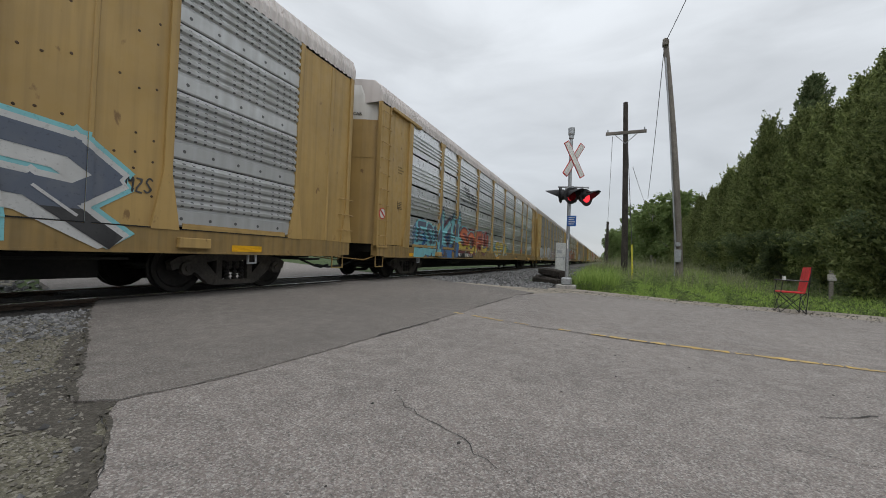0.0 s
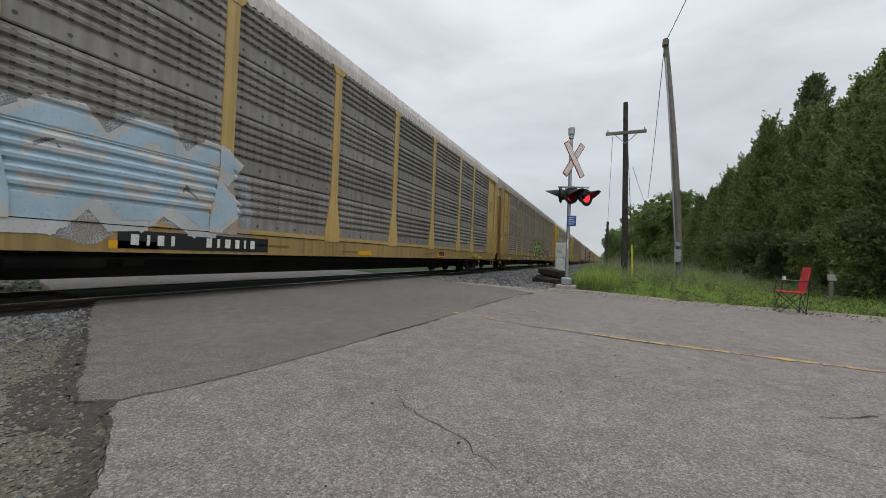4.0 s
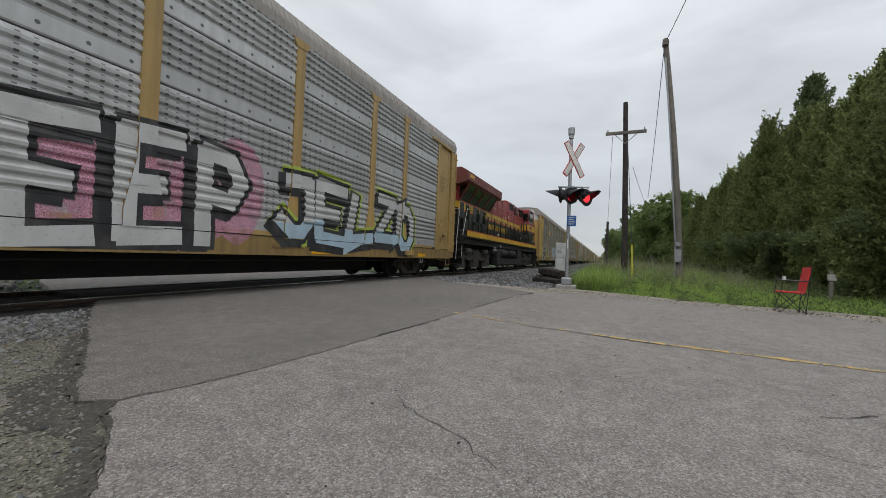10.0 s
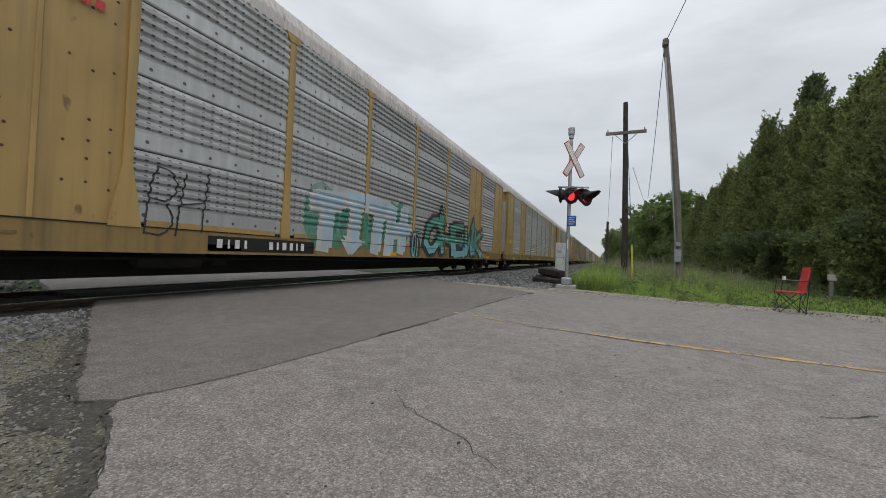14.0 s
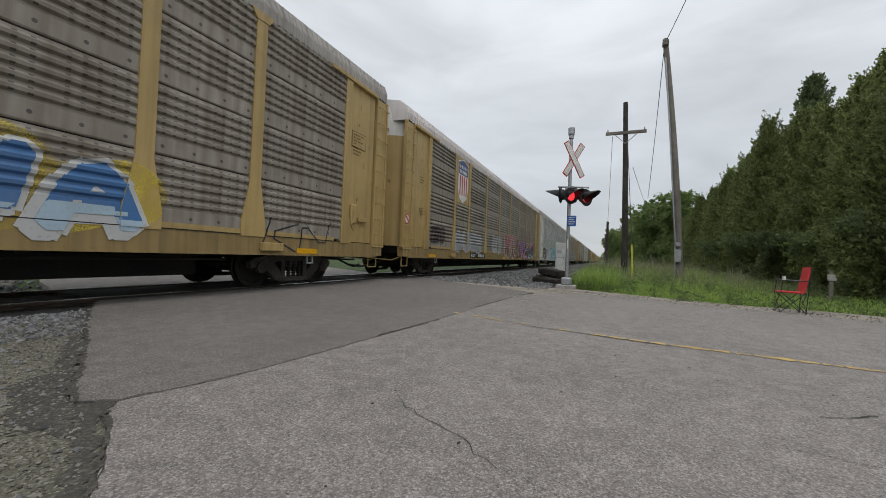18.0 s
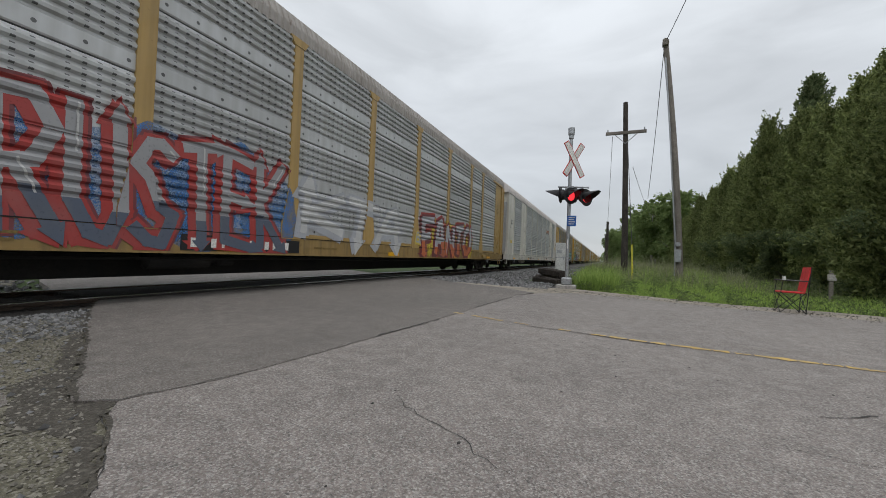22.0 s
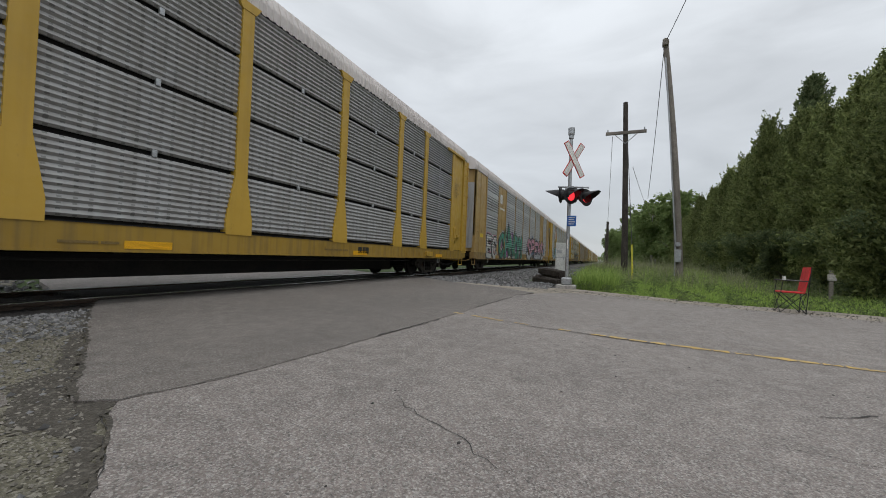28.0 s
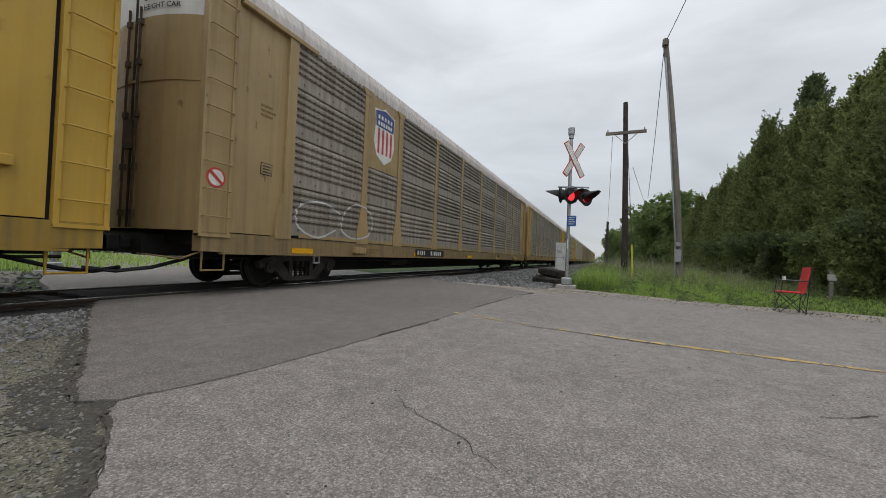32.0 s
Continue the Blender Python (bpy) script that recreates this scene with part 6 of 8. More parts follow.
    if "emblem" in c:
        a, z, s, x = c["emblem"]
        shield(car, a, z, s, x)
        if c.get("slogan"):
            if solid:
                lettering("slogan", "BUILDING", 0.36, a - 0.85, z - 0.95 * s - 0.12, "mark_black", car, 1.634, 0.0, 0.95)
                lettering("slogan", "AMERICA", 0.36, a - 0.80, z - 0.95 * s - 0.47, "mark_black", car, 1.634, 0.0, 0.95)
            else:
                lettering("slogan", "BUILDING AMERICA", 0.17, a - 0.82, z - 0.78 * s - 0.16, "mark_black", car, x, 0.003, 0.95)
    return car


# ---- the train, car by car ----
def S(seed, a0, a1, z0, z1, fill, line, back="", shade="", words="", letters=5, bubbly=False, hand="", edge=""):
    return dict(seed=seed, a0=a0, a1=a1, z0=z0, z1=z1, fill=fill, line=line, back=back, shade=shade, words=words, letters=letters, bubbly=bubbly, hand=hand, edge=edge)


EMB = (5.98, 4.15, 0.95, FACE + 0.028)
GRAFFITI = "auto rack with sprayed graffiti along its lower side"
CARS = []


def add(**c):
    CARS.append(c)


add(n=-1, body="mustard", style="band", screen="light", solid=True, label="mustard auto rack with grey screens and black block graffiti",
    spray=[S(200, 17.30, 22.35, 0.76, 2.10, "slate", "white", shade="black", words="KBR", hand="block", edge="aqua"),
           S(201, 22.13, 22.60, 1.52, 1.77, "black", "black", letters=4)])
add(n=0, body="mustard", style="bright", screen="bright", plate=7.2, label="mustard auto rack with bright galvanised sheets, blue and orange graffiti", horse=True,
    spray=[S(202, 3.11, 5.24, 0.76, 1.99, "slate", "aqua", back="blue", shade="aqua", words="ESM"),
           S(203, 5.20, 7.20, 0.76, 2.40, "aqua", "slate", back="blue", shade="blue", words="KH", edge="maroon"),
           S(204, 7.35, 11.70, 0.98, 2.10, "orange", "maroon", back="red", shade="yellow", words="SOFU", edge="aqua"),
           S(205, 13.22, 16.20, 0.95, 1.75, "yellow", "silver", back="aqua", words="SPA", bubbly=True)])
add(n=1, body="beige", style="fine", screen="dirty", plate=8.3, roof="grey", label="beige auto rack with dull corrugated sheets and dark blue graffiti", disc=(21.86, 3.75),
    spray=[S(206, 2.20, 4.91, 0.95, 1.95, "silver", "white", shade="grey", words="NEUR"),
           S(207, 5.81, 10.07, 1.05, 2.15, "silver", "white", shade="grey", words="SAKER"),
           S(209, 11.00, 14.55, 0.77, 1.78, "maroon", "white", shade="brown", words="EDE", hand="block"),
           S(210, 15.13, 20.65, 0.76, 2.45, "slate", "grey", shade="black", words="SMOES", bubbly=True),
           S(211, 20.98, 24.60, 0.9, 2.3, "grey", "white", letters=4)])
add(n=2, body="olive", style="bright", screen="bright", plate=6.5, emblem_panel=1, emblem=EMB, slogan=True, label="yellow auto rack with bright sheets, shield emblem and orange graffiti",
    spray=[S(212, 5.16, 12.74, 0.76, 2.80, "orange", "white", shade="red", words="BOAKS", bubbly=True, edge="blue"),
           S(213, 12.58, 14.83, 1.03, 2.04, "orange", "black", back="aqua", words="NASTY"),
           S(214, 15.13, 19.79, 0.88, 2.55, "orange", "black", words="HOR"),
           S(215, 22.82, 24.65, 1.73, 2.19, "black", "black", words="2STOP HORBY")])
add(n=3, body="beige", style="band", screen="dirty", plate=8.6, label="beige auto rack with brownish weathered screens",
    spray=[S(216, 5.00, 10.00, 0.89, 2.48, "sky", "white", back="silver", letters=5)])
add(n=4, body="mustard", style="band", screen="brown", plate=8.6, roof="grey", label="mustard auto rack with brown dirty screens and lime graffiti",
    spray=[S(217, 12.00, 19.30, 0.76, 2.50, "brown", "lime", back="teal", shade="maroon", words="STAG", edge="black"),
           S(218, 18.70, 19.35, 2.16, 2.71, "black", "black", letters=5),
           S(219, 18.91, 19.54, 0.88, 1.40, "aqua", "black", back="white", letters=3),
           S(220, 20.68, 22.69, 1.11, 1.84, "red", "maroon", letters=6)])
add(n=5, body="clean", style="bright", screen="bright", plate=6.5, emblem=(5.66, 3.52, 0.62, FACE + 0.052), grey_panel=True, label="clean bright yellow auto rack with shiny new sheets")
add(n=6, body="cream", style="band", screen="brown", plate=8.4, deep=True, roof="grey", label="pale cream auto rack with weathered grey screens")
add(n=7, body="orange", style="band", screen="light", label="orange auto rack with light grey screens", marks=9.6, sign=False, plain_top=False, swoosh=True)
add(n=8, body="mustard", style="band", screen="light", plate=7.6, roof="grey", label="mustard auto rack with light screens, black and white block graffiti",
    spray=[S(221, 11.60, 17.10, 0.76, 2.50, "white", "black", back="pink", words="CREEP", hand="block"),
           S(222, 17.58, 23.53, 0.95, 2.50, "white", "black", words="JELZO", edge="lime", shade="sky")])
add(n=100, body="beige", style="band", screen="dirty", plate=8.9, label="beige auto rack with weathered screens, black and pale blue graffiti", roof="grey", notice=True, yellowmark=(7.1, 3.66),
    spray=[S(286, 2.62, 4.40, 0.76, 1.85, "black", "white", words="JH", bubbly=True), S(287, 5.30, 7.40, 0.95, 1.60, "black", "black", words="ORKE"),
           S(223, 10.30, 15.35, 0.76, 2.27, "sky", "white", shade="silver", letters=7),
           S(224, 16.62, 24.60, 0.98, 2.37, "silver", "white", shade="sky", letters=7)])
add(n=101, body="mustard", style="fine", screen="grey", plate=8.4, label="mustard auto rack with finely corrugated sheets and outlined graffiti",
    spray=[S(225, 10.25, 14.24, 0.83, 2.21, "silver", "black", back="pink", words="BETH", bubbly=True),
           S(226, 9.70, 10.30, 1.05, 1.85, "silver", "black", words="X", hand="bubble"),
           S(227, 20.10, 25.80, 0.86, 2.20, "silver", "black", shade="aqua", words="CHEITY", bubbly=True)])
add(n=102, body="mustard", style="band", screen="light", solid=True, plate=8.5, label="mustard auto rack with solid door bays, blue and teal graffiti", redmark=True,
    spray=[S(288, 7.15, 8.05, 0.90, 2.05, "black", "black", words="BH"),
           S(228, 10.48, 14.81, 0.84, 2.36, "sky", "white", back="teal", letters=4),
           S(229, 15.21, 15.77, 0.76, 1.59, "aqua", "black", back="black", letters=2),
           S(230, 16.25, 23.10, 0.76, 2.25, "teal", "black", shade="aqua", words="CHEWK", edge="maroon")])
add(n=103, body="olive", style="band", screen="light", solid=True, label="olive yellow auto rack with solid door bays")
add(n=104, body="mustard", style="band", screen="light", solid=True, plate=8.4, label="mustard auto rack with black, white and pink bubble graffiti",
    spray=[S(231, 11.10, 16.40, 0.76, 2.05, "black", "white", back="pink", shade="purple", words="REZNOR", bubbly=True),
           S(232, 16.70, 22.50, 0.76, 1.85, "black", "silver", back="pink", words="EXTRON"),
           S(233, 24.01, 25.13, 1.24, 1.92, "black", "black", letters=4),
           S(234, 22.90, 23.22, 1.00, 1.68, "pink", "violet", back="pink", letters=1, bubbly=True)])
add(n=105, body="khaki", style="band", screen="brown", plate=7.7, emblem_panel=1, emblem=(5.98, 4.2, 1.25, FACE + 0.028), roof="grey", label="mustard auto rack with brown dirty screens and a shield emblem",
    spray=[S(235, 2.75, 7.07, 1.00, 1.85, "black", "black", words="OHIS"),
           S(236, 7.16, 8.74, 1.24, 2.09, "brown", "grey", letters=4),
           S(237, 12.90, 15.60, 1.12, 2.37, "white", "silver", letters=6),
           S(238, 17.40, 21.00, 0.86, 1.94, "blue", "white", back="yellow", shade="sky", words="ONA", bubbly=True),
           S(239, 23.01, 24.87, 0.76, 1.51, "black", "black", letters=2)])
add(n=106, body="khaki", style="band", screen="brown", plate=7.7, emblem_panel=1, emblem=(5.98, 4.2, 1.35, FACE + 0.028), label="mustard auto rack with brown screens, shield emblem, red and purple graffiti",
    spray=[S(240, 2.78, 4.06, 1.35, 1.93, "brown", "black", letters=4),
           S(289, 5.25, 9.15, 1.05, 1.95, "grey", "silver", words="DUEB", bubbly=True), S(241, 11.23, 13.17, 1.05, 2.06, "grey", "white", back="silver", shade="silver", letters=5, bubbly=True),
           S(242, 14.00, 17.50, 0.90, 2.42, "red", "white", shade="maroon", words="ORTEL", bubbly=True),
           S(243, 17.77, 21.40, 0.78, 2.10, "violet", "black", back="lime", shade="pink", words="TAKE"),
           S(245, 21.73, 24.31, 1.59, 2.14, "red", "white", back="maroon", words="SCOTT"),
           S(246, 21.48, 24.60, 0.76, 1.74, "slate", "black", back="purple", shade="sky", words="TEAK")])
add(n=107, body="white", style="band", screen="light", marks=8.4, roof="grey", sign=False, plain_top=True, label="white auto rack with grey screens and black bubble graffiti",
    spray=[S(247, 2.75, 4.75, 0.76, 2.05, "black", "white", words="SED", bubbly=True),
           S(248, 4.74, 5.25, 1.05, 1.90, "black", "white", letters=1, bubbly=True),
           S(249, 8.81, 13.10, 0.76, 2.23, "aqua", "sky", back="aqua", letters=3),
           S(250, 13.82, 14.85, 1.06, 1.67, "grey", "black", letters=5),
           S(251, 16.11, 19.69, 0.80, 2.20, "black", "white", words="SPAIN", bubbly=True)])
add(n=108, body="mustard", style="fine", screen="grey", plate=5.4, label="mustard auto rack with fine sheets and green lettered graffiti", greymark=True,
    spray=[S(252, 5.00, 10.45, 0.76, 1.97, "purple", "white", shade="slate", words="KENSOR", edge="purple"),
           S(253, 10.60, 17.60, 0.76, 2.05, "green", "white", words="SERCE", bubbly=True),
           S(254, 18.30, 20.56, 1.16, 1.95, "white", "violet", back="purple", words="KSM"),
           S(255, 21.50, 24.90, 0.82, 1.95, "white", "green", shade="silver", words="SWRL", hand="block")])
add(n=109, body="mustard", style="band", screen="light", plate=7.9, roof="grey", label="mustard auto rack with light screens, red and blue graffiti",
    spray=[S(257, 5.40, 9.50, 0.76, 2.55, "grey", "red", back="blue", shade="slate", words="RUSTEK", edge="maroon"),
           S(258, 10.00, 14.30, 1.00, 2.19, "white", "silver", words="KTA"),
           S(259, 15.32, 15.78, 1.18, 1.60, "silver", "yellow", back="yellow", letters=2),
           S(260, 15.80, 21.12, 0.76, 2.24, "silver", "maroon", back="yellow", shade="orange", words="FANTO", edge="red")])
add(n=110, body="white", style="band", screen="light", solid=True, marks=8.3, label="white auto rack with solid door bays and black tags", swoosh2=True,
    spray=[S(261, 1.23, 1.99, 2.80, 3.30, "black", "black", letters=1),
           S(262, 20.95, 22.62, 2.35, 3.30, "black", "black", letters=3),
           S(263, 20.81, 22.51, 1.13, 2.15, "black", "black", letters=4)])
add(n=111, body="cream", style="band", screen="dirty", plate=7.0, roof="grey", label="cream auto rack with weathered screens, aqua and teal graffiti",
    spray=[S(265, 4.40, 10.65, 0.76, 2.30, "silver", "black", back="pink", shade="aqua", words="ESTEC", bubbly=True),
           S(266, 10.87, 17.10, 0.76, 2.25, "aqua", "black", back="pink", shade="teal", words="ATEUS", bubbly=True),
           S(268, 18.20, 25.10, 0.76, 2.35, "aqua", "black", shade="sky", words="CERS", back="sky")])
add(n=112, body="yellow", style="bright", screen="bright", plate=6.7, emblem_panel=1, emblem=(5.98, 4.2, 0.75, FACE + 0.028), slogan=True, label="yellow auto rack with bright sheets and purple graffiti",
    spray=[S(269, 2.73, 8.60, 0.77, 2.60, "teal", "brown", shade="aqua", words="MO3H", edge="black"),
           S(270, 8.80, 16.30, 0.76, 2.20, "purple", "slate", shade="violet", words="KOAI", bubbly=True),
           S(271, 17.10, 18.60, 0.81, 2.42, "blue", "blue", back="sky", letters=2),
           S(272, 19.00, 21.20, 1.02, 2.36, "violet", "violet", letters=3)])
add(n=113, body="mustard", style="band", screen="dirty", plate=8.4, label="mustard auto rack with weathered screens and aqua graffiti", spray=[S(70, 11.0, 14.5, 0.8, 1.9, "aqua", "white", letters=4)])
add(n=114, body="yellow", style="fine", screen="grey", plate=6.6, emblem_panel=1, emblem=EMB, slogan=True, label="yellow auto rack with clean fine corrugated sheets and shield emblem")
add(n=115, body="mustard", style="band", screen="light", solid=True, plate=8.2, label="mustard auto rack with solid bays, teal and pink graffiti", whitemark=True,
    spray=[S(273, 2.75, 5.01, 0.76, 2.05, "white", "black", words="EC", hand="block", edge="pink"),
           S(274, 5.48, 12.39, 0.76, 2.45, "teal", "black", back="violet", shade="green", words="CHNOM", edge="white"),
           S(276, 14.61, 23.52, 0.76, 2.60, "pink", "black", back="blue", shade="silver", words="SPEGS"),
           S(277, 23.54, 24.08, 1.30, 1.78, "blue", "sky", back="blue", letters=1, bubbly=True)])
add(n=116, body="yellow", style="band", screen="light", solid=True, plate=8.2, emblem=(5.98, 4.25, 1.2, 1.628), slogan=True, label="yellow auto rack with shield emblem, aqua and red graffiti",
    spray=[S(278, 3.70, 9.60, 0.76, 2.40, "aqua", "black", shade="sky", words="URO", bubbly=True),
           S(279, 11.06, 15.90, 0.76, 2.58, "slate", "white", back="maroon", words="HSD"),
           S(281, 16.21, 25.20, 0.80, 2.30, "white", "red", back="pink", words="TEAMDUIN", hand="block")])
add(n=117, body="yellow", style="bright", screen="bright", plate=6.9, emblem_panel=1, emblem=(5.98, 4.2, 0.8, FACE + 0.028), slogan=True, label="yellow auto rack with bright sheets and black graffiti",
    spray=[S(283, 10.00, 24.60, 0.76, 2.30, "black", "slate", shade="slate", words="KOMADENS", edge="aqua")])
add(n=118, body="brown", style="band", screen="brown", plate=8.6, emblem_panel=1, emblem=(5.98, 4.2, 1.1, FACE + 0.028), label="brownish auto rack with dirty screens and pale outlined graffiti",
    spray=[S(284, 2.60, 5.60, 1.10, 2.05, "white", "white", words="CO")])
for i, (b, st, sc) in enumerate((("mustard", "band", "dirty"), ("yellow", "bright", "bright"), ("beige", "band", "light"), ("mustard", "fine", "grey"), ("olive", "band", "dirty"), ("beige", "band", "brown"), ("mustard", "bright", "bright"), ("cream", "band", "light"))):
    CARS.append(dict(n=119 + i, body=b, style=st, screen=sc, plate=8.0, label=b + " auto rack with grey screens", far=True))

Y_FIRST, Y_AFTER = 8.60, 281.20     # leading coupling of car 0, and of the first car after the locomotive, at the start


def leading(n):
    return Y_FIRST + PITCH_CAR * n if n < 100 else Y_AFTER + PITCH_CAR * (n - 100)


MOVERS = []
for c in CARS:
    car = auto_rack(c, c.get("far", False))
    y_c = leading(c["n"]) + HALF
    car.location = (0, y_c, 0)
    MOVERS.append((car, y_c))
    if c.get("horse"):
        for i in range(6):
            flat("emblem", "mark_black", car, 7.6 + i * 0.06 + 0.35, 3.95 - i * 0.07, 0.7 - i * 0.05, 0.04, FACE + 0.047)
        for i, w in enumerate((0.5, 0.45, 0.38)):
            flat("emblem", "mark_black", car, 8.85 + i * 0.36, 3.62 - 0.05 * i, 0.3, 0.42 - 0.06 * i, FACE + 0.047, tilt=25)
        bars(car, "mark_black", 7.5, 3.30, [0.07] * 7 + [0.06] * 8, 0.10, FACE + 0.047, 0.06)
        tri = [quad_stroke(18.95, 2.42, 20.2, 2.40, 0.022), quad_stroke(18.95, 2.42, 19.45, 1.2, 0.022), quad_stroke(20.2, 2.40, 19.45, 1.2, 0.022)]
        drape("sprayed_outline", tri, "spray_red", car, "bright", False, 0.006)
        heart = [blob(20.62, 1.42, 0.10, 0.12, 10, random.Random(1)), blob(20.80, 1.42, 0.10, 0.12, 10, random.Random(2)), [(20.52, 1.40), (20.71, 1.14), (20.90, 1.40)]]
        drape("sprayed_letters", heart, "spray_red", car, "bright", False, 0.006)
    if "disc" in c:
        a, z = c["disc"]
        flat("emblem_panel", "plate_black", car, a, z, 1.5, 1.85, FACE + 0.04, "black panel with a round white emblem")
        part("emblem", SHAPE["disc"], "mark_white", car, "", (FACE + 0.044, a - HALF, z), scale=(1, 1.35, 1.35))
        part("emblem_ring", SHAPE["disc"], "plate_black", car, "", (FACE + 0.047, a - HALF, z), scale=(1, 1.12, 1.12))
        part("emblem_core", SHAPE["disc"], "mark_white", car, "", (FACE + 0.050, a - HALF, z), scale=(1, 0.82, 0.82))
        flat("emblem_bar", "plate_black", car, a, z, 0.14, 0.86, FACE + 0.058)
        flat("emblem_bar", "plate_black", car, a, z, 0.86, 0.14, FACE + 0.058)
    if c.get("grey_panel"):
        flat("emblem_panel", "grey_sheet", car, 5.98, 3.45, 1.60, 0.98, FACE + 0.046, "grey panel with a small shield")
        lettering("slogan", "BUILDING", 0.15, 6.10, 3.36, "mark_black", car, FACE + 0.052, 0.0, 0.95)
        lettering("slogan", "AMERICA", 0.15, 6.10, 3.20, "mark_black", car, FACE + 0.052, 0.0, 0.95)
    if c.get("swoosh") or c.get("swoosh2"):
        for i in range(4):      # four leaning marks, each slit across
            for lo, hi in ((0.0, 0.11), (0.15, 0.27)):
                a_ = 18.45 + i * 0.50 - HALF
                part("emblem", prism_x(B(), [(a_ + lo * 0.5, 3.74 + lo), (a_ + lo * 0.5 + 0.42, 3.74 + lo), (a_ + hi * 0.5 + 0.39, 3.74 + hi), (a_ + hi * 0.5, 3.74 + hi)], FACE + 0.044, FACE + 0.052), M["body_orange"], car)
        part("emblem_line", prism_x(B(), [(18.3 - HALF, 3.62), (20.5 - HALF, 3.66), (20.6 - HALF, 3.70), (18.4 - HALF, 3.70)], FACE + 0.044, FACE + 0.05), "mark_black", car)
    if c.get("swoosh2"):
        lettering("end_letters", "BI", 0.26, PITCH_CAR - 1.02, 2.66, "mark_black", car, 1.640, 0.004)
        flat("notice_strip", "notice", car, PITCH_CAR - 1.50, 2.20, 0.34, 0.24, 1.592, "yellow notice strip")
        bars(car, "mark_black", 1.72, 3.34, [0.05, 0.03, 0.05, 0.04], 0.13, 1.592, 0.055)
        bars(car, "mark_black", 1.70, 3.14, [0.04, 0.05, 0.03, 0.05, 0.04], 0.13, 1.592, 0.05)
    if "yellowmark" in c:
        a, z = c["yellowmark"]
        bars(car, "reflector", a, z, [0.3, 0.3, 0.3], 0.42, FACE + 0.046, 0.06)
        flat("emblem_line", "reflector", car, a + 0.5, z - 0.12, 1.1, 0.05, FACE + 0.048)
    if c.get("redmark") or c.get("whitemark"):
        mt = "red_sign" if c.get("redmark") else "mark_white"
        bars(car, mt, 5.32, 4.15, [0.09, 0.22, 0.09], 0.55, 1.627, 0.08)
        flat("emblem_bar", mt, car, 5.6, 4.62, 0.5, 0.1, 1.628)
        bars(car, mt, 5.3, 3.78, [0.1] * 9, 0.12, 1.627, 0.045)
    if c.get("greymark"):
        for i in range(6):
            flat("emblem", "mark_black", car, 9.0 + i * 0.06, 4.2 - i * 0.07, 0.7, 0.04, FACE + 0.042)
        bars(car, "mark_black", 8.6, 3.7, [0.11] * 14, 0.13, FACE + 0.042, 0.05)
    if c.get("notice"):
        flat("big_notice", "notice", car, 1.90, 4.1, 0.62, 0.6, 1.569, "large yellow notice")
        lettering("notice_words", "Quality", 0.16, 1.66, 4.10, "mark_black", car, 1.574)
        lettering("notice_words", "Auto Rack", 0.14, 1.62, 3.92, "mark_black", car, 1.574)
    if c["n"] in (101, 110, 111, 115, 103, 108, 100):
        flat("notice_strip", "notice", car, 1.88, 1.95, 0.5, 0.2, 1.60 if c.get("solid") else 1.569, "yellow notice strip")


# ---- the locomotive in the middle of the train ----
LOCO_LEN = Y_AFTER - (Y_FIRST + PITCH_CAR * 9)
LH = LOCO_LEN / 2


